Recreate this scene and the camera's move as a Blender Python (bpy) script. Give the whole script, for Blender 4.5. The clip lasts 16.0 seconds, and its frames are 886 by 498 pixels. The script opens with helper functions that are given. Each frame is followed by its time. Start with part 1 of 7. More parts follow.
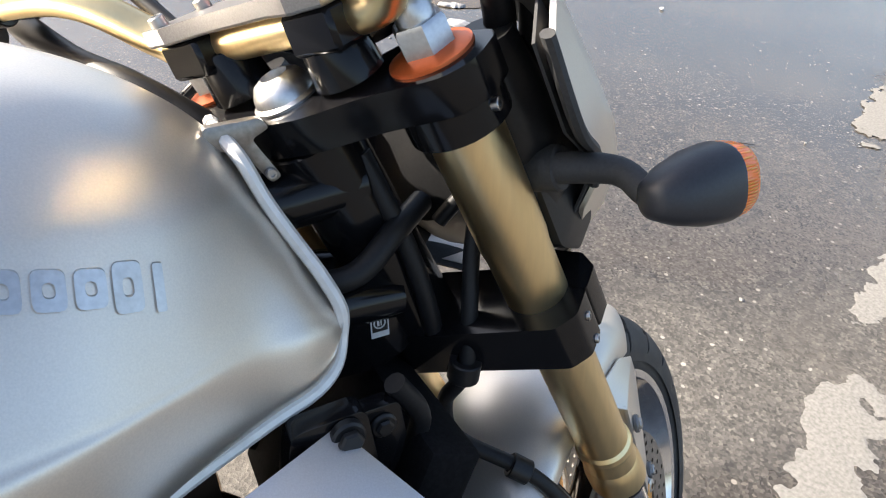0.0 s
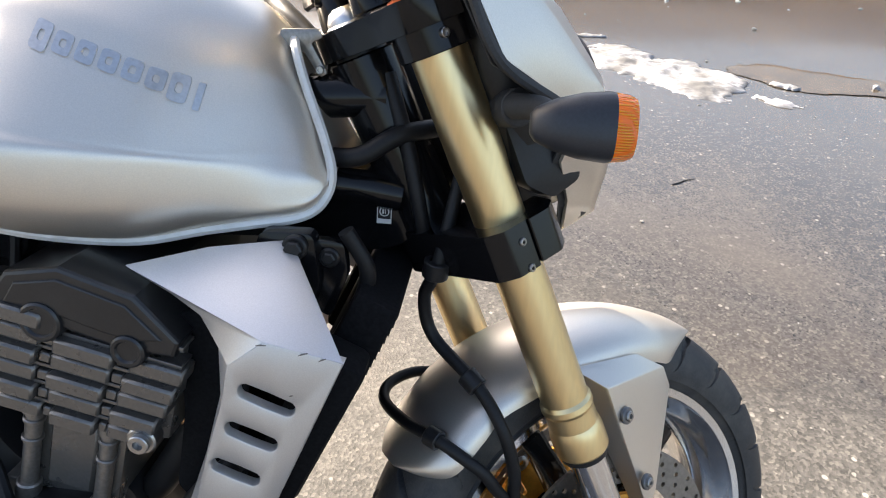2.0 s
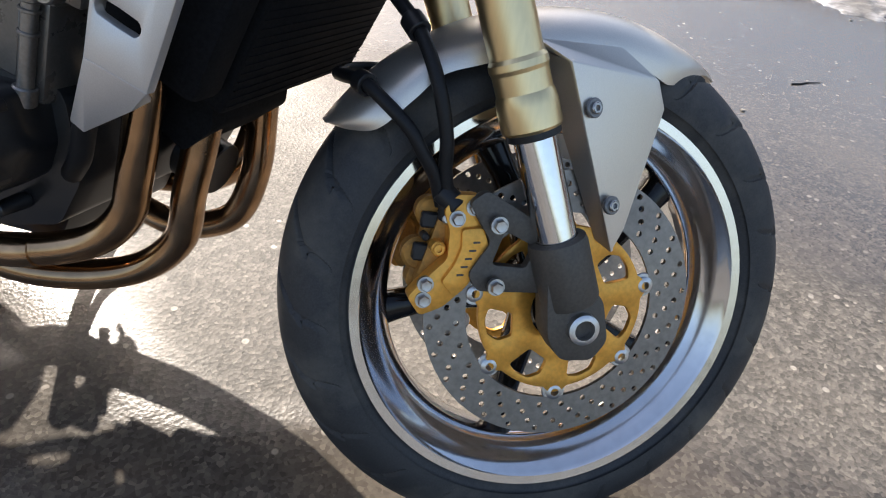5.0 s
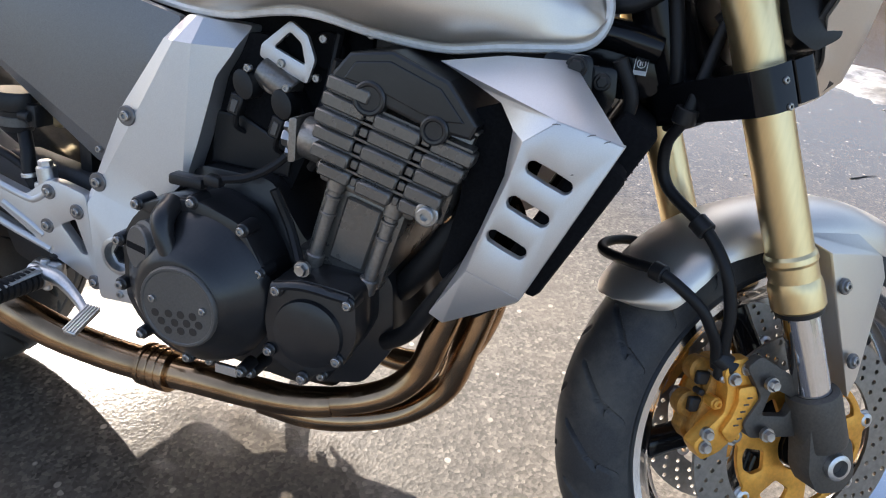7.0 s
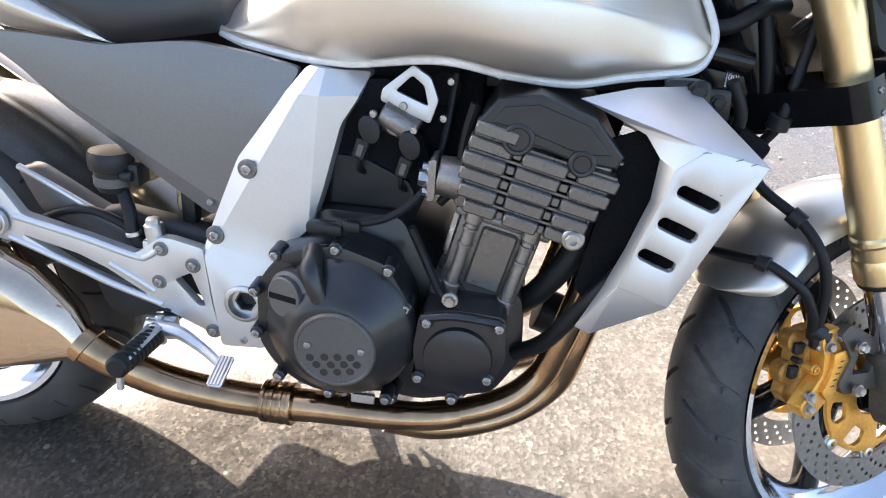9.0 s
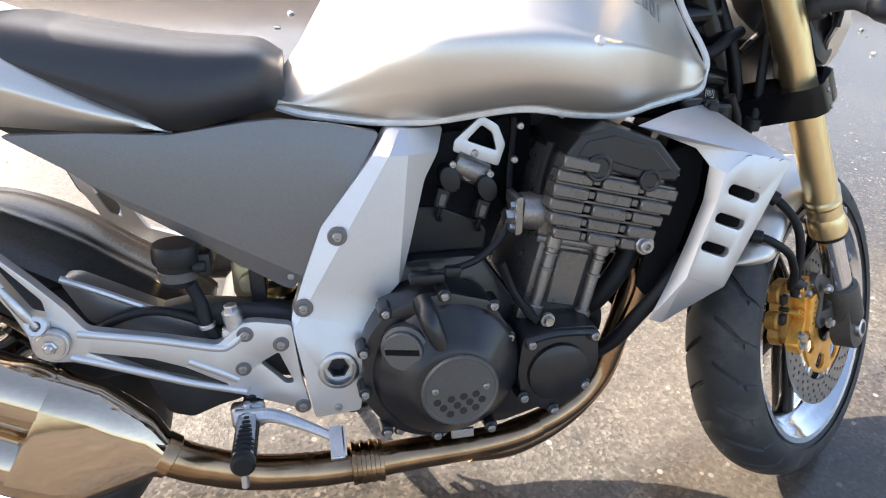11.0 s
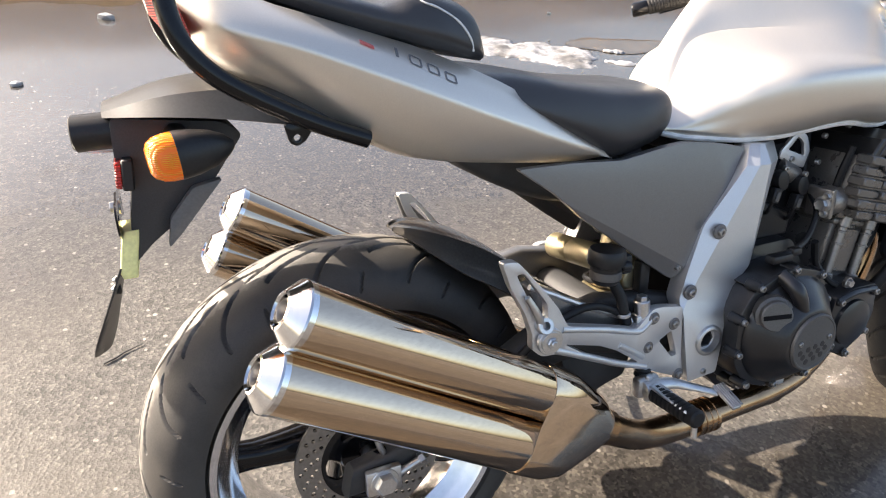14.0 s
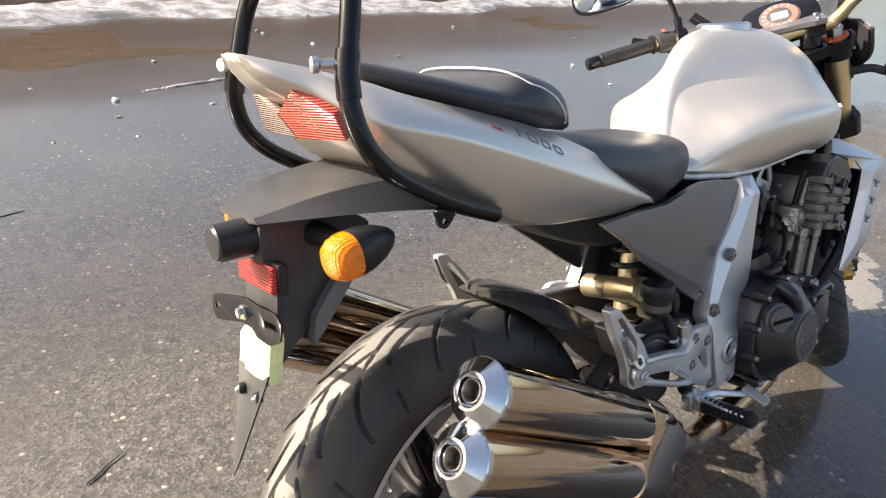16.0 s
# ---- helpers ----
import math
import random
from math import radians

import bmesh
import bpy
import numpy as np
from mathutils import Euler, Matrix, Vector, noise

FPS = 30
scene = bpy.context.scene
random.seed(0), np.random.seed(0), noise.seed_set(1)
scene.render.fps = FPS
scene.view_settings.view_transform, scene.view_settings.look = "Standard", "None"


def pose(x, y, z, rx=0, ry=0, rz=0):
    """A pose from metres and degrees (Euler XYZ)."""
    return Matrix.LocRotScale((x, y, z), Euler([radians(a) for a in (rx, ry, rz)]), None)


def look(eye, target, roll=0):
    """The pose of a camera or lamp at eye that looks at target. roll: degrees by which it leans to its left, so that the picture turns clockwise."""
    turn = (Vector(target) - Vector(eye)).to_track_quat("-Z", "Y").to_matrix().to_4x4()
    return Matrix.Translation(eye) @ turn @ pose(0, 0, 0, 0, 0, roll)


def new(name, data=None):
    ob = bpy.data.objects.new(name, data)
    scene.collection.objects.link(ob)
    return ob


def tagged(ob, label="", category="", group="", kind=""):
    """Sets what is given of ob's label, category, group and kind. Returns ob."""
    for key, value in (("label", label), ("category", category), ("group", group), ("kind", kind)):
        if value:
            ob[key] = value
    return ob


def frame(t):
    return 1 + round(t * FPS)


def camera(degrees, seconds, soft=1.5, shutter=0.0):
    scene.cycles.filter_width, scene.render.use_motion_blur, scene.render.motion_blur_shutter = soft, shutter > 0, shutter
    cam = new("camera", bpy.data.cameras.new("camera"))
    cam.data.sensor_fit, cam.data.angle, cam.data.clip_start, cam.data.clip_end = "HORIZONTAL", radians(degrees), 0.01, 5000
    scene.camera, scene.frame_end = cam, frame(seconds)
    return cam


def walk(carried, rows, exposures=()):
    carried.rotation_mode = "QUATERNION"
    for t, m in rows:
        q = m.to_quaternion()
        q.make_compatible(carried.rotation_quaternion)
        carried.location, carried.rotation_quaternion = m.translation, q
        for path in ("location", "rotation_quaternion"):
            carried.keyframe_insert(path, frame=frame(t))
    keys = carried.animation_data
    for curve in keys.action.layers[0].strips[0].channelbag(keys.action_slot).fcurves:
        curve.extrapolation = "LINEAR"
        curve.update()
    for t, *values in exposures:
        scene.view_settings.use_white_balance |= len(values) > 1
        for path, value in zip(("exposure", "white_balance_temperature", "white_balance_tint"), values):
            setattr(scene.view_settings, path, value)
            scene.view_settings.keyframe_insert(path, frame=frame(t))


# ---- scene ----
cam = camera(67.55, 16.0, soft=1.1)
PATH = [
    (0, (1.0010, -0.2210, 1.0882), (1.4031, 0.4671, 0.4843), 5.63),
    (0.5, (1.0420, -0.3204, 1.0842), (1.3055, 0.4575, 0.5138), 7.04),
    (1, (1.1304, -0.3348, 1.0848), (1.2182, 0.4838, 0.5172), 4.40),
    (1.5, (1.1978, -0.3733, 1.0718), (1.1843, 0.4542, 0.5104), 3.98),
    (2, (1.2452, -0.4527, 1.0698), (1.2009, 0.3797, 0.5174), 3.41),
    (2.5, (1.3233, -0.5635, 1.0729), (1.2424, 0.2744, 0.5330), 9.15),
    (3, (1.4046, -0.5506, 1.0017), (1.2275, 0.2534, 0.4340), 6.32),
    (3.2, (1.4492, -0.5268, 0.9527), (1.2486, 0.2414, 0.3447), 8.51),
    (5.3, (1.4554, -0.5187, 0.7971), (1.2442, 0.2364, 0.1764), 5.41),
    (5.5, (1.4462, -0.5340, 0.8108), (1.2184, 0.2189, 0.1933), 5.23),
    (6, (1.3855, -0.5914, 0.8610), (1.1062, 0.1481, 0.2485), 3.90),
    (6.5, (1.2606, -0.6383, 0.9133), (0.9833, 0.1341, 0.3419), 3.06),
    (7, (1.1448, -0.6581, 0.9494), (0.9304, 0.1493, 0.3998), 4.57),
    (7.5, (1.0682, -0.6366, 0.9546), (0.8543, 0.1752, 0.4113), 2.83),
    (8, (1.0069, -0.6092, 0.9726), (0.8749, 0.2149, 0.4218), 1.71),
    (8.5, (0.9587, -0.6595, 1.0083), (0.8371, 0.1490, 0.4324), 2.54),
    (8.7, (0.9375, -0.6903, 1.0174), (0.8224, 0.1075, 0.4256), 2.58),
    (10.8, (0.5622, -0.7630, 1.0548), (0.7430, 0.0550, 0.5087), 2.90),
    (11, (0.5350, -0.7480, 1.0588), (0.7321, 0.0669, 0.5138), 3.13),
    (11.5, (0.4465, -0.7503, 1.0643), (0.6657, 0.0587, 0.5189), 4.57),
    (12, (0.3033, -0.7923, 1.0755), (0.5696, 0.0052, 0.5340), 4.90),
    (12.5, (0.1406, -0.8324, 1.0867), (0.4511, -0.0449, 0.5544), 3.99),
    (13, (0.0185, -0.7879, 1.0790), (0.3514, -0.0089, 0.5476), 5.04),
    (13.5, (-0.1180, -0.7163, 1.0819), (0.2587, 0.0389, 0.5455), 3.19),
    (14, (-0.2310, -0.6660, 1.1039), (0.1547, 0.0958, 0.5834), 4.68),
    (14.5, (-0.3797, -0.6500, 1.1109), (0.1067, 0.0566, 0.5970), 6.21),
    (15, (-0.5016, -0.6161, 1.1432), (0.0506, 0.0714, 0.6717), 5.12),
    (15.5, (-0.5496, -0.5743, 1.1578), (0.0410, 0.0961, 0.7087), 5.85),
    (16, (-0.5517, -0.4789, 1.1355), (0.0530, 0.1728, 0.6777), 4.97),
]
EXPOSURES = [(0.0, 1.80, 6700.0, 11.0), (0.5, 2.16, 6850.0, 11.0), (1.5, 2.05, 6900.0, 12.0), (3.0, 1.74, 6850.0, 12.0), (5.5, 1.47, 6600.0, 13.0), (6.0, 1.60, 6600.0, 13.0), (7.0, 1.84, 6560.0, 13.0), (7.5, 2.14, 6560.0, 13.0), (8.5, 2.64, 6650.0, 13.0), (11.0, 2.27, 6850.0, 14.0), (12.5, 2.03, 7050.0, 14.0), (13.5, 1.98, 7000.0, 14.0), (14.0, 1.82, 7000.0, 14.0), (15.0, 1.60, 6950.0, 13.0), (16.0, 1.46, 6950.0, 13.0)]
walk(cam, [(t, look(eye, target, roll)) for t, eye, target, roll in PATH], EXPOSURES)

# ---- light: late-winter sun from behind and beyond the motorcycle, open sky ----
SUN_EL, SUN_AZ = 30.0, 139.0      # height, and the compass of the sun counted from +x towards +y
world = bpy.data.worlds.new("sky")
scene.world = world
world.use_nodes = True
wn = world.node_tree.nodes
sky = wn.new("ShaderNodeTexSky")
sky.sky_type = "NISHITA"
sky.sun_disc = False
sky.sun_elevation = radians(SUN_EL)
sky.sun_rotation = radians(90.0 - SUN_AZ)
sky.air_density, sky.dust_density, sky.ozone_density = 1.0, 3.6, 1.0
wn["Background"].inputs["Strength"].default_value = 0.105
world.node_tree.links.new(sky.outputs["Color"], wn["Background"].inputs["Color"])
sun_data = bpy.data.lights.new("sun", "SUN")
sun_data.energy, sun_data.angle, sun_data.color = 5.0, radians(0.55), (1.0, 0.93, 0.82)
sun = new("sun", sun_data)
sun_from = Vector((math.cos(radians(SUN_EL)) * math.cos(radians(SUN_AZ)), math.cos(radians(SUN_EL)) * math.sin(radians(SUN_AZ)), math.sin(radians(SUN_EL))))
sun.matrix_world = look(sun_from * 30, (0, 0, 0))

# ---- materials ----
def node(nt, kind, **values):
    n = nt.nodes.new(kind)
    for key, value in values.items():
        if key == "op":
            n.operation = value
        elif key == "blend":
            n.data_type, n.blend_type = "RGBA", value
        else:
            n.inputs[key.replace("_", " ")].default_value = value
    return n


def surface(name, color, rough=0.5, metal=0.0, grain=60.0, spread=0.12, bump=0.0, bump_scale=400.0, wear=0.0, wear_color=(0.3, 0.27, 0.23), wear_scale=9.0, wear_from=0.5,
            rough_spread=0.12, coat=0.0, stretch=(1, 1, 1), ior=1.5):
    """A surface of one base colour that varies on two scales, with fine relief and, where asked, patchy dirt."""
    m = bpy.data.materials.new(name)
    m.use_nodes = True
    nt = m.node_tree
    b = nt.nodes["Principled BSDF"]
    link = nt.links.new
    co = node(nt, "ShaderNodeTexCoord")
    mp = node(nt, "ShaderNodeMapping", Scale=stretch)
    link(co.outputs["Object"], mp.inputs["Vector"])
    fine = node(nt, "ShaderNodeTexNoise", Scale=grain, Detail=4.0)
    broad = node(nt, "ShaderNodeTexNoise", Scale=wear_scale, Detail=6.0, Roughness=0.62)
    link(mp.outputs["Vector"], fine.inputs["Vector"])
    link(co.outputs["Object"], broad.inputs["Vector"])
    mul = node(nt, "ShaderNodeMapRange", To_Min=1.0 - spread, To_Max=1.0 + spread)
    mul.inputs["From Min"].default_value, mul.inputs["From Max"].default_value = 0.3, 0.7
    link(fine.outputs["Fac"], mul.inputs["Value"])
    tint = node(nt, "ShaderNodeVectorMath", op="SCALE")
    tint.inputs[0].default_value = color
    link(mul.outputs["Result"], tint.inputs["Scale"])
    last = tint.outputs["Vector"]
    ramp = node(nt, "ShaderNodeMapRange")
    ramp.inputs["From Min"].default_value, ramp.inputs["From Max"].default_value = wear_from, wear_from + 0.22
    link(broad.outputs["Fac"], ramp.inputs["Value"])
    if wear > 0:
        amount = node(nt, "ShaderNodeMath", op="MULTIPLY")
        amount.inputs[1].default_value = wear
        link(ramp.outputs["Result"], amount.inputs[0])
        mix = node(nt, "ShaderNodeMix", blend="MIX")
        link(amount.outputs["Value"], mix.inputs[0])
        link(last, mix.inputs[6])
        mix.inputs[7].default_value = (*wear_color, 1)
        last = mix.outputs[2]
    link(last, b.inputs["Base Color"])
    rr = node(nt, "ShaderNodeMapRange", To_Min=max(rough - rough_spread * rough, 0.02), To_Max=min(rough + rough_spread * rough + wear * 0.2, 1))
    rr.inputs["From Min"].default_value, rr.inputs["From Max"].default_value = 0.3, 0.72
    link(broad.outputs["Fac"], rr.inputs["Value"])
    link(rr.outputs["Result"], b.inputs["Roughness"])
    b.inputs["Metallic"].default_value = metal
    b.inputs["IOR"].default_value = ior
    b.inputs["Coat Weight"].default_value, b.inputs["Coat Roughness"].default_value = coat, 0.08
    if bump > 0:
        bn = node(nt, "ShaderNodeTexNoise", Scale=bump_scale, Detail=3.0)
        link(mp.outputs["Vector"], bn.inputs["Vector"])
        bp = node(nt, "ShaderNodeBump", Strength=bump, Distance=0.001)
        link(bn.outputs["Fac"], bp.inputs["Height"])
        link(bp.outputs["Normal"], b.inputs["Normal"])
    return m


PAINT = surface("champagne_silver_paint", (0.74, 0.685, 0.61), 0.40, 0.85, grain=900, spread=0.05, bump=0.03, bump_scale=1500, coat=0.10, rough_spread=0.06, wear=0.05)
SILVER = surface("silver_lacquer", (0.66, 0.66, 0.665), 0.43, 0.85, grain=900, spread=0.05, bump=0.03, bump_scale=1400, rough_spread=0.08, wear=0.08)
GUNMETAL = surface("dark_grey_lacquer", (0.190, 0.187, 0.187), 0.33, 0.62, grain=900, spread=0.14, bump=0.03, bump_scale=1500, rough_spread=0.1, wear=0.08, wear_color=(0.2, 0.19, 0.18))
TRIM = surface("pale_trim", (0.74, 0.73, 0.70), 0.42, 0.2, wear=0.15)
BLACK = surface("black_plastic", (0.012, 0.012, 0.013), 0.38, 0.0, grain=300, spread=0.2, bump=0.05, bump_scale=900, wear=0.1, wear_color=(0.06, 0.056, 0.052), ior=1.42)
GLOSS = surface("black_lacquer", (0.006, 0.006, 0.007), 0.14, 0.0, grain=200, spread=0.2, rough_spread=0.2, wear=0.05, wear_color=(0.05, 0.045, 0.04), ior=1.38)
MATT = surface("matt_black_plastic", (0.03, 0.03, 0.031), 0.62, 0.0, grain=500, spread=0.2, bump=0.12, bump_scale=1200, wear=0.22, wear_color=(0.13, 0.12, 0.11))
ENGINE = surface("black_engine_lacquer", (0.014, 0.014, 0.0155), 0.33, 0.1, grain=300, spread=0.15, coat=0.25, bump=0.03, bump_scale=700, wear=0.16, wear_color=(0.07, 0.063, 0.056), wear_scale=22, ior=1.5)
CYLINDER = surface("dark_cast_alloy", (0.175, 0.163, 0.150), 0.27, 0.65, grain=300, spread=0.10, bump=0.05, bump_scale=900, wear=0.3, wear_color=(0.17, 0.155, 0.135), wear_scale=30)
STUD = surface("grey_cast_alloy", (0.28, 0.26, 0.24), 0.34, 0.8, grain=300, spread=0.15, wear=0.3, wear_color=(0.16, 0.14, 0.12), wear_scale=30)
CAP = surface("grey_clutch_cap", (0.115, 0.112, 0.108), 0.45, 0.5, grain=400, spread=0.10, bump=0.03, bump_scale=900, wear=0.15)
GOLD = surface("gold_anodised_alloy", (0.86, 0.67, 0.37), 0.34, 1.0, grain=40, spread=0.04, rough_spread=0.05, stretch=(6, 6, 0.3), bump=0.008, bump_scale=120)
CALIPER = surface("gold_caliper_lacquer", (0.80, 0.385, 0.065), 0.34, 0.55, grain=200, spread=0.1, wear=0.15, wear_color=(0.25, 0.15, 0.06), wear_scale=40)
# the caliper's gold again, its shade mixed into the colour along with dirt
CALIPER_SHADED = surface("dirty_shaded_gold_lacquer", (0.42, 0.20, 0.04), 0.42, 0.45, grain=200, spread=0.2, wear=0.3, wear_color=(0.05, 0.035, 0.025), wear_scale=60)
CHROME = surface("chrome", (0.78, 0.78, 0.79), 0.10, 1.0, grain=100, spread=0.03, rough_spread=0.4)
POLISHED = surface("polished_muffler_steel", (0.60, 0.475, 0.355), 0.05, 1.0, grain=60, spread=0.05, rough_spread=0.3, wear=0.10, wear_color=(0.40, 0.26, 0.13), wear_scale=14, bump=0.003, bump_scale=60, stretch=(1, 4, 4))
HEADER = surface("heat_stained_steel", (0.42, 0.27, 0.155), 0.15, 1.0, grain=30, spread=0.25, rough_spread=0.3, wear=0.6, wear_color=(0.16, 0.10, 0.06), wear_scale=13)
ALLOY = surface("bare_alloy", (0.60, 0.60, 0.60), 0.34, 1.0, grain=300, spread=0.08, wear=0.15, wear_color=(0.3, 0.28, 0.25), wear_scale=40)
RIM = surface("machined_rim_alloy", (0.74, 0.74, 0.75), 0.11, 1.0, grain=80, spread=0.05, rough_spread=0.4, wear=0.08, wear_scale=20)
DISC = surface("brake_disc_steel", (0.27, 0.255, 0.24), 0.42, 1.0, grain=150, spread=0.14, wear=0.2, wear_color=(0.16, 0.13, 0.11))
BOLT = surface("zinc_bolt", (0.46, 0.45, 0.44), 0.32, 1.0, grain=300, spread=0.1, wear=0.2, wear_color=(0.25, 0.22, 0.18), wear_scale=120)
FORKFOOT = surface("brown_grey_fork_foot", (0.10, 0.088, 0.075), 0.5, 0.5, grain=300, spread=0.15, bump=0.1, wear=0.12)
HOSE = surface("black_rubber_hose", (0.010, 0.010, 0.011), 0.48, 0.0, grain=300, spread=0.2, wear=0.06, wear_color=(0.05, 0.047, 0.043), ior=1.36)
TYRE = surface("tyre_rubber", (0.030, 0.030, 0.031), 0.55, 0.0, grain=500, spread=0.25, bump=0.15, bump_scale=900, wear=0.6, wear_color=(0.15, 0.135, 0.11), wear_scale=11, rough_spread=0.2)
TYRE_DUSTY = surface("dusty_tyre_rubber", (0.024, 0.023, 0.0225), 0.6, 0.0, grain=500, spread=0.25, bump=0.2, bump_scale=700, wear=0.5, wear_color=(0.085, 0.076, 0.066), wear_scale=9, wear_from=0.40, rough_spread=0.2)
VINYL = surface("black_seat_vinyl", (0.034, 0.034, 0.037), 0.36, 0.0, grain=800, spread=0.2, bump=0.25, bump_scale=1100, wear=0.08, wear_color=(0.06, 0.06, 0.06))
ORANGE_ANO = surface("orange_anodised", (0.75, 0.16, 0.045), 0.32, 0.6, wear=0.05)
BLUE = surface("blue_mirror_glass", (0.55, 0.7, 0.85), 0.06, 1.0, spread=0.02)
RED = surface("red_decal", (0.48, 0.07, 0.06), 0.4, wear=0.4, wear_color=(0.5, 0.42, 0.38), wear_scale=120)
WHITE = surface("white_sticker", (0.75, 0.75, 0.74), 0.5, wear=0.08)
YELLOW = surface("pale_yellow_cloth", (0.82, 0.80, 0.36), 0.7, grain=200, spread=0.1, wear=0.25, wear_color=(0.8, 0.8, 0.7), wear_scale=25)
SHOCK = surface("gold_shock_body", (0.55, 0.47, 0.30), 0.34, 0.8, wear=0.2, wear_color=(0.3, 0.25, 0.17), wear_scale=30)


def scrubbed(m, half, color):
    """The tread's running band along the wheel's middle, ragged at its edges: scrubbed dust, with some sunlit contrast
    put into its colour.
    """
    nt = m.node_tree
    b = nt.nodes["Principled BSDF"]
    co = node(nt, "ShaderNodeTexCoord")
    xyz = node(nt, "ShaderNodeSeparateXYZ")
    nt.links.new(co.outputs["Object"], xyz.inputs["Vector"])
    away = node(nt, "ShaderNodeMath", op="ABSOLUTE")
    nt.links.new(xyz.outputs["Y"], away.inputs[0])
    rag = node(nt, "ShaderNodeTexNoise", Scale=70.0, Detail=6.0, Roughness=0.7)
    nt.links.new(co.outputs["Object"], rag.inputs["Vector"])
    moved = node(nt, "ShaderNodeMath", op="MULTIPLY_ADD")
    moved.inputs[1].default_value = 0.030
    nt.links.new(rag.outputs["Fac"], moved.inputs[0])
    nt.links.new(away.outputs["Value"], moved.inputs[2])
    band = node(nt, "ShaderNodeMapRange", To_Max=0.85)
    band.inputs["From Min"].default_value, band.inputs["From Max"].default_value = half + 0.024, half + 0.008
    nt.links.new(moved.outputs["Value"], band.inputs["Value"])
    old = b.inputs["Base Color"].links[0].from_socket
    mix = node(nt, "ShaderNodeMix", blend="MIX")
    nt.links.new(band.outputs["Result"], mix.inputs[0])
    nt.links.new(old, mix.inputs[6])
    mix.inputs[7].default_value = (*color, 1)
    nt.links.new(mix.outputs[2], b.inputs["Base Color"])


scrubbed(TYRE_DUSTY, 0.026, (0.20, 0.185, 0.165))


def lens(name, color, ribs=70.0, pale=(1.0, 0.8, 0.6), depth=0.35, crossed=False):
    """A ribbed signal lens: fine bars across and along, clear coat on top."""
    m = surface(name, color, 0.2, 0.0, grain=250, spread=0.18, rough_spread=0.2, coat=0.3)
    nt = m.node_tree
    b = nt.nodes["Principled BSDF"]
    co = node(nt, "ShaderNodeTexCoord")
    bars = node(nt, "ShaderNodeTexWave", Scale=ribs, Distortion=0.3)
    bars.bands_direction = "Z"
    nt.links.new(co.outputs["Object"], bars.inputs["Vector"])
    pattern = bars.outputs["Fac"]
    if crossed:
        along = node(nt, "ShaderNodeTexWave", Scale=ribs * 0.6, Distortion=0.6)
        along.bands_direction = "Y"
        nt.links.new(co.outputs["Object"], along.inputs["Vector"])
        cells = node(nt, "ShaderNodeMath", op="MULTIPLY")
        nt.links.new(bars.outputs["Fac"], cells.inputs[0])
        nt.links.new(along.outputs["Fac"], cells.inputs[1])
        pattern = cells.outputs["Value"]
    share = node(nt, "ShaderNodeMath", op="MULTIPLY")
    share.inputs[1].default_value = depth
    nt.links.new(pattern, share.inputs[0])
    mix = node(nt, "ShaderNodeMix", blend="MIX")
    nt.links.new(share.outputs["Value"], mix.inputs[0])
    mix.inputs[6].default_value = (*color, 1)
    mix.inputs[7].default_value = (*pale, 1)
    nt.links.new(mix.outputs[2], b.inputs["Base Color"])
    bp = node(nt, "ShaderNodeBump", Strength=0.7, Distance=0.002)
    nt.links.new(pattern, bp.inputs["Height"])
    nt.links.new(bp.outputs["Normal"], b.inputs["Normal"])
    return m


AMBER = lens("amber_lens", (1.0, 0.17, 0.0), 150, (1.0, 0.42, 0.01), 0.85, True)
TAIL_RED = lens("red_lens", (0.55, 0.03, 0.015), 105, (0.75, 0.22, 0.15), 0.6)
REFLECTOR = lens("red_reflector", (0.42, 0.02, 0.015), 90, (0.55, 0.07, 0.05), 0.5)
CLEAR = lens("clear_lens", (0.22, 0.15, 0.12), 105, (0.55, 0.48, 0.42), 0.7)
# radiator black, also the painted shade of blocks that fill gaps
CORE_GAP = surface("black_core_and_gap_shade", (0.008, 0.008, 0.009), 0.85, 0.0, grain=300, spread=0.3, ior=1.2)
FLAP = surface("grey_flap_plastic", (0.04, 0.04, 0.04), 0.38, 0.0, grain=300, spread=0.15, wear=0.2, wear_color=(0.13, 0.12, 0.11))


# shallow hollows where meltwater lingers: place, half widths, turn, wetness
HOLLOWS = ((3.1, 1.6, 1.7, 1.0, 0.6, 0.40), (0.75, -0.45, 1.3, 0.55, 0.05, 0.55), (1.75, -0.10, 0.8, 0.40, 0.1, 0.50), (2.6, 2.1, 1.0, 0.6, -0.2, 0.35), (0.35, 0.06, 0.7, 0.32, 0.1, 0.34))


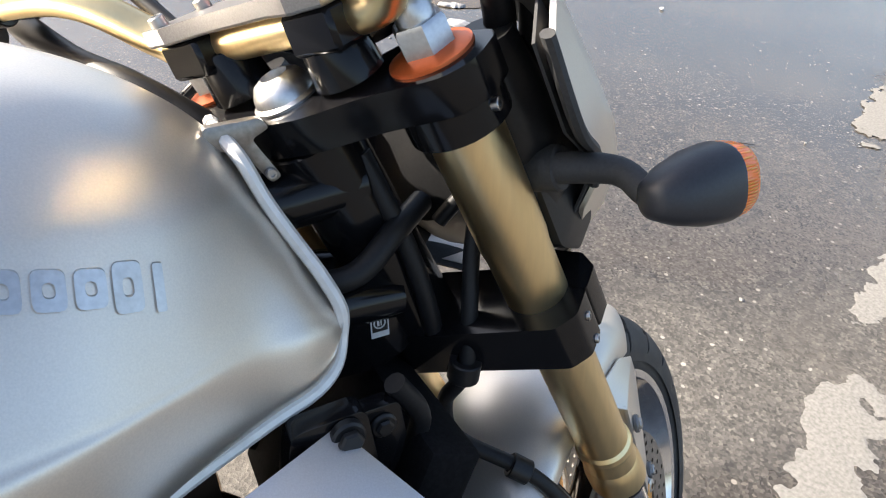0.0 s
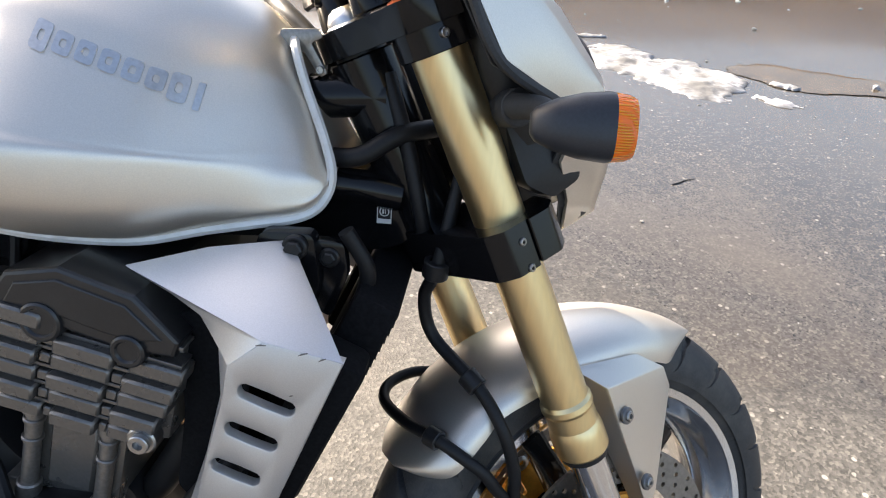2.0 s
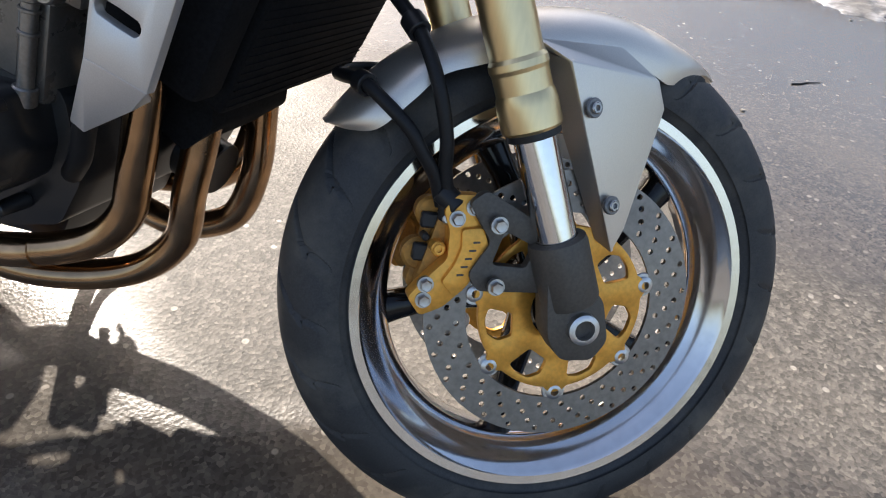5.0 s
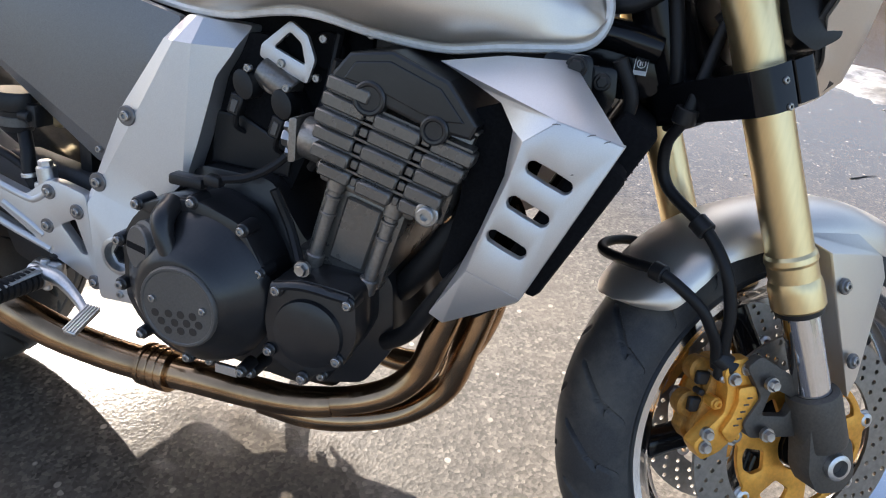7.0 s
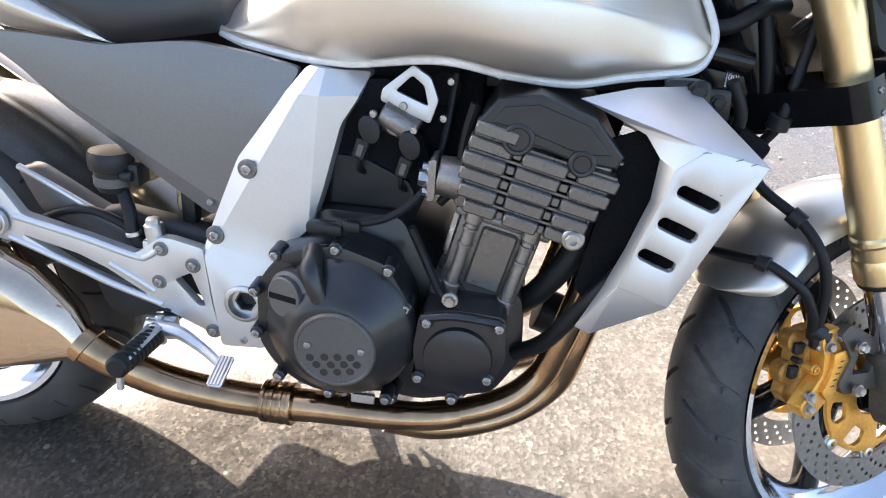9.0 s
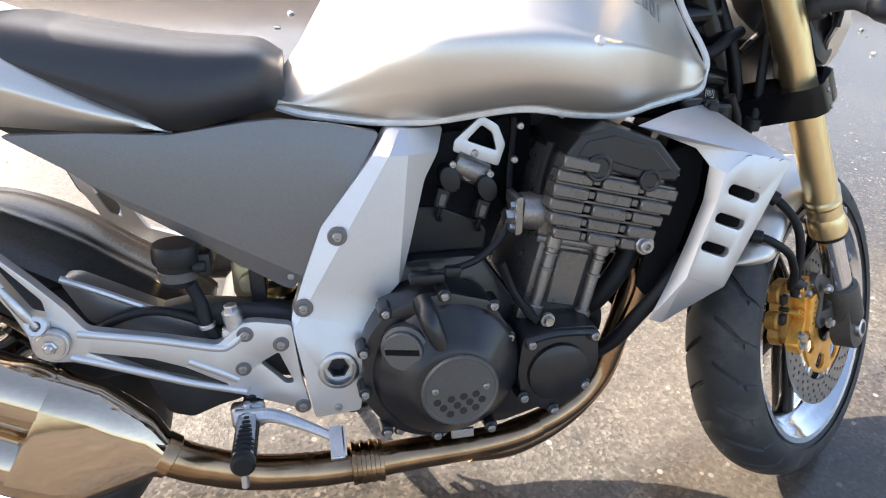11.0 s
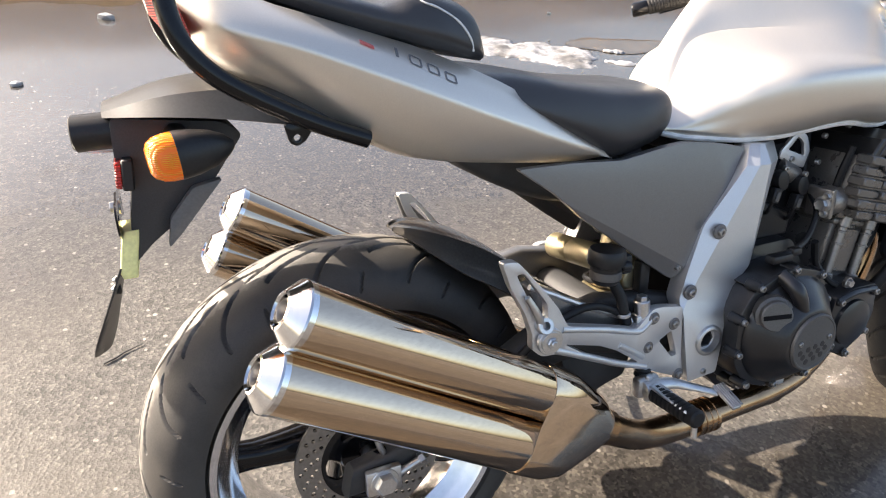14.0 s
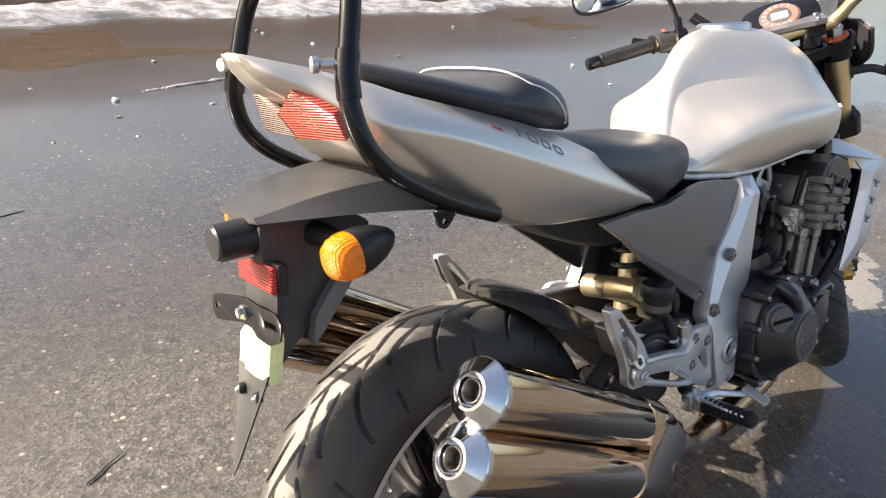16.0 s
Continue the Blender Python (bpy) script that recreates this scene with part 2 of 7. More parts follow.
def ground_material():
    """Old asphalt: pale and dark stones in grey binder, damp film and sandy dust in patches, wet to the shine further off."""
    m = bpy.data.materials.new("damp_old_asphalt")
    m.use_nodes = True
    nt = m.node_tree
    link = nt.links.new
    b = nt.nodes["Principled BSDF"]
    co = node(nt, "ShaderNodeTexCoord")
    p = co.outputs["Object"]
    stones = node(nt, "ShaderNodeTexVoronoi", Scale=150.0)
    big = node(nt, "ShaderNodeTexVoronoi", Scale=62.0)
    link(p, stones.inputs["Vector"])
    link(p, big.inputs["Vector"])
    fine = node(nt, "ShaderNodeTexNoise", Scale=420.0, Detail=3.0)
    mid = node(nt, "ShaderNodeTexNoise", Scale=26.0, Detail=6.0, Roughness=0.65)
    patch = node(nt, "ShaderNodeTexNoise", Scale=1.1, Detail=7.0, Roughness=0.6)
    wet = node(nt, "ShaderNodeTexNoise", Scale=0.55, Detail=8.0, Roughness=0.62)
    for n in (fine, mid, patch, wet):
        link(p, n.inputs["Vector"])
    grey = node(nt, "ShaderNodeValToRGB")
    e = grey.color_ramp.elements
    e[0].position, e[0].color = 0.0, (0.040, 0.038, 0.035, 1)
    e[1].position, e[1].color = 1.0, (0.175, 0.160, 0.140, 1)
    for pos, col in ((0.45, (0.076, 0.071, 0.064, 1)), (0.72, (0.105, 0.097, 0.087, 1)), (0.9, (0.146, 0.134, 0.118, 1))):
        x = e.new(pos)
        x.color = col
    link(stones.outputs["Color"], grey.inputs["Fac"])
    sep = node(nt, "ShaderNodeSeparateColor")
    link(big.outputs["Color"], sep.inputs["Color"])
    pale = node(nt, "ShaderNodeMapRange")
    pale.inputs["From Min"].default_value, pale.inputs["From Max"].default_value = 0.955, 0.985
    link(sep.outputs["Red"], pale.inputs["Value"])
    core = node(nt, "ShaderNodeMapRange")
    core.inputs["From Min"].default_value, core.inputs["From Max"].default_value = 0.42, 0.30
    link(big.outputs["Distance"], core.inputs["Value"])
    both = node(nt, "ShaderNodeMath", op="MULTIPLY")
    link(pale.outputs["Result"], both.inputs[0])
    link(core.outputs["Result"], both.inputs[1])
    chips = node(nt, "ShaderNodeMix", blend="MIX")
    link(both.outputs["Value"], chips.inputs[0])
    link(grey.outputs["Color"], chips.inputs[6])
    chips.inputs[7].default_value = (0.30, 0.28, 0.25, 1)
    tone = node(nt, "ShaderNodeMapRange", To_Min=0.72, To_Max=1.35)
    tone.inputs["From Min"].default_value, tone.inputs["From Max"].default_value = 0.3, 0.7
    link(mid.outputs["Fac"], tone.inputs["Value"])
    toned = node(nt, "ShaderNodeVectorMath", op="SCALE")
    link(chips.outputs[2], toned.inputs[0])
    link(tone.outputs["Result"], toned.inputs["Scale"])
    sand = node(nt, "ShaderNodeMapRange", To_Max=0.55)
    sand.inputs["From Min"].default_value, sand.inputs["From Max"].default_value = 0.46, 0.68
    link(patch.outputs["Fac"], sand.inputs["Value"])
    dusty = node(nt, "ShaderNodeMix", blend="MIX")
    link(sand.outputs["Result"], dusty.inputs[0])
    link(toned.outputs["Vector"], dusty.inputs[6])
    dusty.inputs[7].default_value = (0.150, 0.132, 0.108, 1)
    # the damp film darkens and smooths
    xyz = node(nt, "ShaderNodeSeparateXYZ")
    link(p, xyz.inputs["Vector"])
    far = node(nt, "ShaderNodeMapRange", To_Min=-0.16, To_Max=0.2)
    far.inputs["From Min"].default_value, far.inputs["From Max"].default_value = 0.1, 2.6
    link(xyz.outputs["Y"], far.inputs["Value"])
    film = node(nt, "ShaderNodeMath", op="ADD")
    link(wet.outputs["Fac"], film.inputs[0])
    link(far.outputs["Result"], film.inputs[1])
    for cx, cy, rx, ry, turn, gain in HOLLOWS:
        place = node(nt, "ShaderNodeMapping", Location=(cx, cy, 0), Rotation=(0, 0, turn), Scale=(rx, ry, 1))
        place.vector_type = "TEXTURE"
        link(p, place.inputs["Vector"])
        ball = node(nt, "ShaderNodeTexGradient")
        ball.gradient_type = "SPHERICAL"
        link(place.outputs["Vector"], ball.inputs["Vector"])
        more = node(nt, "ShaderNodeMath", op="MULTIPLY_ADD")
        more.inputs[1].default_value = gain
        link(ball.outputs["Fac"], more.inputs[0])
        link(film.outputs["Value"], more.inputs[2])
        film = more
    damp = node(nt, "ShaderNodeMapRange")
    damp.interpolation_type = "SMOOTHSTEP"
    damp.inputs["From Min"].default_value, damp.inputs["From Max"].default_value = 0.35, 0.56
    link(film.outputs["Value"], damp.inputs["Value"])
    dark = node(nt, "ShaderNodeMix", blend="MULTIPLY")
    link(damp.outputs["Result"], dark.inputs[0])
    link(dusty.outputs[2], dark.inputs[6])
    dark.inputs[7].default_value = (0.70, 0.67, 0.635, 1)
    link(dark.outputs[2], b.inputs["Base Color"])
    rough = node(nt, "ShaderNodeMapRange", To_Min=0.66, To_Max=0.15)
    link(damp.outputs["Result"], rough.inputs["Value"])
    link(rough.outputs["Result"], b.inputs["Roughness"])
    b.inputs["IOR"].default_value = 1.39
    wetter = node(nt, "ShaderNodeMath", op="MULTIPLY")
    wetter.inputs[1].default_value = 0.62
    link(damp.outputs["Result"], wetter.inputs[0])
    link(wetter.outputs["Value"], b.inputs["Coat Weight"])
    b.inputs["Coat Roughness"].default_value = 0.09
    b.inputs["Coat IOR"].default_value = 1.33
    height = node(nt, "ShaderNodeMath", op="ADD")
    link(stones.outputs["Distance"], height.inputs[0])
    link(fine.outputs["Fac"], height.inputs[1])
    soft = node(nt, "ShaderNodeMapRange", To_Min=0.32, To_Max=0.10)
    link(damp.outputs["Result"], soft.inputs["Value"])
    bp = node(nt, "ShaderNodeBump", Distance=0.0035)
    link(soft.outputs["Result"], bp.inputs["Strength"])
    link(height.outputs["Value"], bp.inputs["Height"])
    link(bp.outputs["Normal"], b.inputs["Normal"])
    return m


GROUND = ground_material()
SNOW = surface("old_grainy_snow", (0.36, 0.36, 0.37), 0.55, 0.0, grain=40, spread=0.45, bump=1.0, bump_scale=60, wear=0.95, wear_color=(0.11, 0.107, 0.104), wear_scale=5.0, wear_from=0.39, stretch=(0.55, 2.0, 1))
PUDDLE = surface("brown_meltwater", (0.076, 0.057, 0.037), 0.12, 0.0, grain=8, spread=0.3, rough_spread=0.5, ior=1.33, bump=0.05, bump_scale=160)
WETBAND = surface("dark_wet_ice", (0.05, 0.048, 0.046), 0.12, 0.0, grain=20, spread=0.3, bump=0.1, bump_scale=25)
SALT = surface("dried_white_stain", (0.18, 0.172, 0.158), 0.75, 0.0, grain=120, spread=0.25, bump=0.4, bump_scale=250)
BRICK = surface("orange_brick_wall", (0.33, 0.145, 0.08), 0.8, 0.0, grain=30, spread=0.2)

# ---- mesh helpers ----
def link_mesh(name, bm, material, parent=None, label="", sharp=40.0):
    me = bpy.data.meshes.new(name)
    bmesh.ops.recalc_face_normals(bm, faces=bm.faces)
    bm.to_mesh(me)
    bm.free()
    me.materials.append(material)
    for poly in me.polygons:
        poly.use_smooth = True
    me.set_sharp_from_angle(angle=radians(sharp))
    ob = new(name, me)
    if parent is not None:
        ob.parent = parent
    if label:
        tagged(ob, label)
    return ob


part = link_mesh


def again(ob, m, parent=None):
    """The same mesh once more, at the pose m, under the same parent."""
    twin = ob.copy()
    scene.collection.objects.link(twin)
    twin.parent = parent or ob.parent
    twin.matrix_basis = m
    return twin


def spline(points, n):
    """A smooth curve through the points (Catmull-Rom), n samples, any dimension."""
    p = np.array(points, float)
    if len(p) < 3:
        t = np.linspace(0, 1, n)[:, None]
        return p[0] * (1 - t) + p[-1] * t
    p = np.vstack([2 * p[0] - p[1], p, 2 * p[-1] - p[-2]])
    u = np.linspace(0, len(p) - 3 - 1e-9, n)
    i = u.astype(int)
    f = (u - i)[:, None]
    a, b, c, d = p[i], p[i + 1], p[i + 2], p[i + 3]
    return 0.5 * (2 * b + (c - a) * f + (2 * a - 5 * b + 4 * c - d) * f ** 2 + (3 * b - a - 3 * c + d) * f ** 3)


def rings_mesh(rings, closed=True, caps=True, loop=False):
    """A skin over rings of points; closed: each ring is a loop; loop: the last ring meets the first."""
    bm = bmesh.new()
    vs = [[bm.verts.new(p) for p in ring] for ring in rings]
    n = len(vs[0])
    for a in range(len(vs) if loop else len(vs) - 1):
        r0, r1 = vs[a], vs[(a + 1) % len(vs)]
        for k in range(n if closed else n - 1):
            j = (k + 1) % n
            bm.faces.new((r0[k], r0[j], r1[j], r1[k]))
    if caps and closed and not loop:
        bm.faces.new(vs[0][::-1])
        bm.faces.new(vs[-1])
    return bm


def tube(points, r, n=40, seg=12, smooth=True, flat=1.0):
    """A round bar along a curve; r is one radius or a list of them."""
    pts = [Vector(p) for p in (spline(points, n) if smooth else points)]
    n = len(pts)
    rad = np.interp(np.linspace(0, 1, n), np.linspace(0, 1, len(r)), r) if isinstance(r, (list, tuple)) else [r] * n
    up = None
    rings = []
    for i, p in enumerate(pts):
        t = (pts[min(i + 1, n - 1)] - pts[max(i - 1, 0)]).normalized()
        if up is None:
            up = t.orthogonal().normalized()
        up = (up - t * up.dot(t)).normalized()
        side = t.cross(up)
        rings.append([p + (up * math.cos(a) + side * math.sin(a) * flat) * rad[i] for a in (2 * math.pi * k / seg for k in range(seg))])
    return rings_mesh(rings)


def lathe(profile, origin, axis, seg=32, start=0.0, loop=False):
    """Turns a profile of (radius, way along the axis) round an axis."""
    axis = Vector(axis).normalized()
    u = axis.orthogonal().normalized()
    if abs(axis.y) > 0.9:
        u = Vector((1, 0, 0))
        u = (u - axis * u.dot(axis)).normalized()
    v = axis.cross(u)
    rings = []
    for k in range(seg):
        a = start + 2 * math.pi * k / seg
        d = u * math.cos(a) + v * math.sin(a)
        rings.append([Vector(origin) + d * r + axis * h for r, h in profile])
    bm = rings_mesh(rings, closed=loop, caps=False, loop=True)
    bmesh.ops.remove_doubles(bm, verts=bm.verts, dist=1e-6)
    return bm


def rod(p0, p1, r0, r1=None, seg=20, edge=0.0015):
    p0, p1 = Vector(p0), Vector(p1)
    r1 = r0 if r1 is None else r1
    h = (p1 - p0).length
    return lathe([(0, 0), (max(r0 - edge, 1e-4), 0), (r0, edge), (r1, h - edge), (max(r1 - edge, 1e-4), h), (0, h)], p0, p1 - p0, seg)


def ring(p0, p1, ro, ri, seg=28):
    p0, p1 = Vector(p0), Vector(p1)
    h = (p1 - p0).length
    e = min(0.001, h / 4)
    return lathe([(ri, 0), (ro - e, 0), (ro, e), (ro, h - e), (ro - e, h), (ri, h)], p0, p1 - p0, seg, loop=True)


def block(x0, x1, y0, y1, z0, z1, edge=0.004, seg=2):
    bm = bmesh.new()
    bmesh.ops.create_cube(bm, size=1.0)
    bmesh.ops.transform(bm, verts=bm.verts, matrix=Matrix.Translation(((x0 + x1) / 2, (y0 + y1) / 2, (z0 + z1) / 2)) @ Matrix.Diagonal((x1 - x0, y1 - y0, z1 - z0, 1)))
    if edge > 0:
        bmesh.ops.bevel(bm, geom=bm.edges[:], offset=edge, segments=seg, affect="EDGES", profile=0.5)
    return bm


def rounded(poly, r, n=4):
    """Rounds the corners of a 2D polygon."""
    out = []
    p = [Vector(q) for q in poly]
    for i, c in enumerate(p):
        a, b = p[i - 1] - c, p[(i + 1) % len(p)] - c
        k = min(r, a.length * 0.45, b.length * 0.45)
        s, e = c + a.normalized() * k, c + b.normalized() * k
        for j in range(n + 1):
            t = j / n
            out.append(s * (1 - t) ** 2 + c * 2 * t * (1 - t) + e * t ** 2)
    return out


def slab(poly, y_out, y_in, holes=(), edge=0.003, bend=None):
    """A plate from an outline in (x, z), from y_out to y_in, with holes; bend(x, z) shifts the outer face's y."""
    bm = bmesh.new()
    edges = []
    for loop in (poly, *holes):
        vs = [bm.verts.new((q[0], y_out, q[1])) for q in loop]
        edges += [bm.edges.new((vs[i], vs[(i + 1) % len(vs)])) for i in range(len(vs))]
    bmesh.ops.triangle_fill(bm, use_beauty=True, use_dissolve=False, edges=edges, normal=(0, -1, 0))
    rim = [e for e in bm.edges if e.is_boundary]
    faces = bm.faces[:]
    made = bmesh.ops.extrude_face_region(bm, geom=faces)
    for v in (g for g in made["geom"] if isinstance(g, bmesh.types.BMVert)):
        v.co.y = y_in
    if edge > 0:
        bm.edges.ensure_lookup_table()
        outer = [e for e in bm.edges if len(e.link_faces) == 2 and all(abs(v.co.y - y_out) < 1e-6 for v in e.verts)
                 and any(abs(f.normal.y) < 0.5 for f in e.link_faces)]
        bm.normal_update()
        outer = [e for e in bm.edges if len(e.link_faces) == 2 and all(abs(v.co.y - y_out) < 1e-6 for v in e.verts)
                 and any(abs(f.normal.y) < 0.5 for f in e.link_faces)]
        bmesh.ops.bevel(bm, geom=outer, offset=edge, segments=2, affect="EDGES", profile=0.5, clamp_overlap=True)
    if bend:
        for v in bm.verts:
            v.co.y += bend(v.co.x, v.co.z)
    return bm


def move(bm, m):
    bmesh.ops.transform(bm, verts=bm.verts, matrix=m)
    return bm


def both(*bms):
    """Joins meshes that make up one part."""
    out = bmesh.new()
    for bm in bms:
        me = bpy.data.meshes.new("tmp")
        bm.to_mesh(me)
        bm.free()
        out.from_mesh(me)
        bpy.data.meshes.remove(me)
    return out


def flip(bm):
    """The mirror image across the motorcycle's middle."""
    bmesh.ops.transform(bm, verts=bm.verts, matrix=Matrix.Diagonal((1, -1, 1, 1)))
    bmesh.ops.reverse_faces(bm, faces=bm.faces)
    return bm


def body(stations, nx=48, ny=12, caps=True):
    """A shell, the same on both sides, from stations along x: (x, half outline of (y, z) from below to the top on the middle); ny 0 leaves flat facets."""
    k = len(stations[0][1])
    grid = np.array([[(x, y, z) for y, z in half] for x, half in stations])
    long = np.stack([spline(grid[:, j], nx) for j in range(k)], 1)
    rings = []
    for row in long:
        half = spline(row, ny * (k - 1) // 2 + 1) if ny else row.copy()
        half[:, 1] = np.maximum(half[:, 1], 0)
        half[-1, 1] = 0
        right = [(x, -y, z) for x, y, z in half]
        left = [(x, y, z) for x, y, z in half[::-1][1:]]
        rings.append(right + left)
    bm = rings_mesh(rings, closed=True, caps=caps)
    bmesh.ops.remove_doubles(bm, verts=bm.verts, dist=1e-5)
    return bm


def aim(at, way, turn=0.0, scale=1.0):
    """The pose of a small part whose own z points along way."""
    return Matrix.Translation(at) @ Vector(way).to_track_quat("Z", "Y").to_matrix().to_4x4() @ Matrix.Rotation(turn, 4, "Z") @ Matrix.Scale(scale, 4)


# ---- the motorcycle's own frame: x ahead from the rear axle, y to its left, z up along its middle ----
LEAN = radians(12.0)
foot = Matrix.Rotation(-LEAN, 4, "X") @ Vector((0, 0.1 * math.sin(LEAN), 0.1 - 0.1 * math.cos(LEAN)))
bike = new("motorcycle")
bike.matrix_world = Matrix.Translation((0, 0, -foot.z)) @ Matrix.Rotation(-LEAN, 4, "X")
tagged(bike, "champagne silver naked sport motorcycle leaning on its side stand on asphalt", "motorcycle")

RAKE, STEER = radians(24.5), radians(31.0)
STEM_AXIS = Vector((-math.sin(RAKE), 0, math.cos(RAKE)))
STEM_NORMAL = Vector((math.cos(RAKE), 0, math.sin(RAKE)))
AXLE = Vector((1.42, 0, 0.30))
STEM = AXLE - 0.03 * STEM_NORMAL
TURNED = Matrix.Translation(STEM) @ Matrix.Rotation(STEER, 4, STEM_AXIS) @ Matrix.Translation(-STEM)


def front(name, bm, material, parent=None, label="", sharp=40.0):
    """A part of the steered front end, drawn with the wheel straight ahead and then turned to the left."""
    return part(name, move(bm, TURNED), material, parent or bike, label, sharp)


def steered(p):
    return TURNED @ Vector(p)


def socket_mesh():
    """A round-headed screw with a six-sided recess, 10 mm across, its head along z."""
    bm = lathe([(0.0052, -0.004), (0.0052, 0.0028), (0.0044, 0.0036)], (0, 0, 0), (0, 0, 1), 12)
    bm2 = lathe([(0.0044, 0.0036), (0.0027, 0.0036), (0.0027, 0.0008), (0.0, 0.0008)], (0, 0, 0), (0, 0, 1), 6)
    return both(bm, bm2)


def hex_mesh():
    """A six-sided bolt head on a washer, 12 mm across."""
    return both(lathe([(0.0075, -0.003), (0.0075, 0.0012), (0, 0.0012)], (0, 0, 0), (0, 0, 1), 14), lathe([(0.0056, 0), (0.0056, 0.005), (0.0048, 0.0062), (0.0, 0.0056)], (0, 0, 0), (0, 0, 1), 6))


first = {}


def bolt(at, way=(0, -1, 0), size=1.0, parent=None, kind="socket", name="bolt"):
    key = kind
    if key not in first:
        ob = part(name, socket_mesh() if kind == "socket" else hex_mesh(), BOLT, parent or bike)
        ob.matrix_basis = aim(at, way, 0.3, size)
        first[key] = ob
        return ob
    return again(first[key], aim(at, way, (at[0] * 31.7) % 1.0, size), parent or bike)

# ---- wheels ----
def tyre_mesh(R, half, crown, rim_r, pitch, grooves, segs, depth=0.006):
    """A tyre round the y axis: an oval crown with slanting grooves sunk in it, and side walls down to the rim."""
    prof = []
    n = 190
    for i in range(n + 1):
        s = -1 + 2 * i / n
        a = s * radians(96)
        y = half * math.sin(a) * (1.0 if abs(math.sin(a)) < 1 else 1)
        z = R - crown + crown * math.cos(a) if abs(a) < math.pi / 2 else R - crown + crown * math.cos(a)
        prof.append((y, z, s))
    side = [(half * 0.985, R - crown * 1.1 - 0.006), (half * 0.95, rim_r + 0.024), (half * 0.90, rim_r + 0.016), (half * 0.82, rim_r + 0.010), (half * 0.70, rim_r - 0.004)]
    left = [(-y, z, 2.0) for y, z in side[::-1]]
    prof = left + prof + [(y, z, 2.0) for y, z in side]
    verts, faces = [], []
    arc = half * 1.35
    for k in range(segs):
        th = 2 * math.pi * k / segs
        for y, r, s in prof:
            cut = 0.0
            if abs(s) < 0.93:
                w = abs(s) * arc
                along = th * R + (pitch * 0.5 if s > 0 else 0)
                for w0, w1, slope, curve, off, width in grooves:
                    if w0 < w < w1:
                        u = along - slope * (w - w0) - curve * (w - w0) ** 2 - off * pitch
                        lean = slope + 2 * curve * (w - w0)
                        u = ((u + pitch / 2) % pitch - pitch / 2) / math.sqrt(1 + lean * lean)
                        end = min((w - w0) / 0.004, (w1 - w) / 0.004, 1.0)
                        cut = max(cut, max(0.0, 1.0 - max(abs(u) - width * end, 0) / 0.0012))
            r2 = r - depth * min(cut, 1.0)
            verts.append((r2 * math.cos(th), y, r2 * math.sin(th)))
    n = len(prof)
    for k in range(segs):
        a, b = k * n, ((k + 1) % segs) * n
        for i in range(n - 1):
            faces.append((a + i, a + i + 1, b + i + 1, b + i))
    me = bpy.data.meshes.new("tyre")
    me.from_pydata(verts, [], faces)
    bm = bmesh.new()
    bm.from_mesh(me)
    bpy.data.meshes.remove(me)
    return bm


def rim_mesh(half, rim_r):
    """The rim's barrel with a rolled lip on both sides."""
    q = [(rim_r + 0.0105, half + 0.001), (rim_r + 0.0085, half + 0.0045), (rim_r - 0.001, half + 0.0035), (rim_r - 0.004, half - 0.001), (rim_r - 0.013, half - 0.008), (rim_r - 0.016, half - 0.014), (rim_r - 0.024, half - 0.020),
         (rim_r - 0.034, half - 0.030), (rim_r - 0.036, half * 0.3)]
    prof = q + [(r, -h) for r, h in q[::-1]] + [(rim_r - 0.004, -half + 0.012), (rim_r - 0.02, 0), (rim_r - 0.004, half - 0.012)]
    return lathe(prof, (0, 0, 0), (0, 1, 0), 96, loop=True)


def spoke_mesh(angle, r0, r1, w0, w1, d0, d1, twist=0.0):
    """A tapered, rounded spoke from the hub to the rim in the wheel's plane."""
    rings = []
    for t in np.linspace(0, 1, 9):
        r = r0 + (r1 - r0) * t
        flare = 1.0 + 0.9 * max(0, t - 0.8) / 0.2 * 0.5
        w, d = (w0 + (w1 - w0) * t) * flare, d0 + (d1 - d0) * t
        a = angle + twist * t
        c = Vector((r * math.cos(a), 0, r * math.sin(a)))
        side = Vector((-math.sin(a), 0, math.cos(a)))
        oval = []
        for k in range(14):
            b = 2 * math.pi * k / 14
            cx, cy = math.cos(b), math.sin(b)
            oval.append(c + side * w * math.copysign(abs(cx) ** 0.6, cx) + Vector((0, d * math.copysign(abs(cy) ** 0.6, cy), 0)))
        rings.append(oval)
    return rings_mesh(rings)


def disc_mesh(ro, ri, thick, rows, per_row, hole, y, wave=0.0):
    """A drilled brake disc in the plane y; rows of holes swept outwards."""
    n = 84
    outer = [((ro + wave * math.cos(a * 7)) * math.cos(a), (ro + wave * math.cos(a * 7)) * math.sin(a)) for a in (2 * math.pi * k / n for k in range(n))]
    inner = [(ri * math.cos(a), ri * math.sin(a)) for a in (2 * math.pi * k / 60 for k in range(60))]
    holes = [inner]
    for j, r in enumerate(rows):
        for k in range(per_row):
            a = 2 * math.pi * (k + 0.33 * j) / per_row
            c = (r * math.cos(a), r * math.sin(a))
            holes.append([(c[0] + hole * math.cos(b), c[1] + hole * math.sin(b)) for b in (2 * math.pi * i / 8 for i in range(8))])
    return slab(outer, y - thick / 2, y + thick / 2, holes, edge=0)


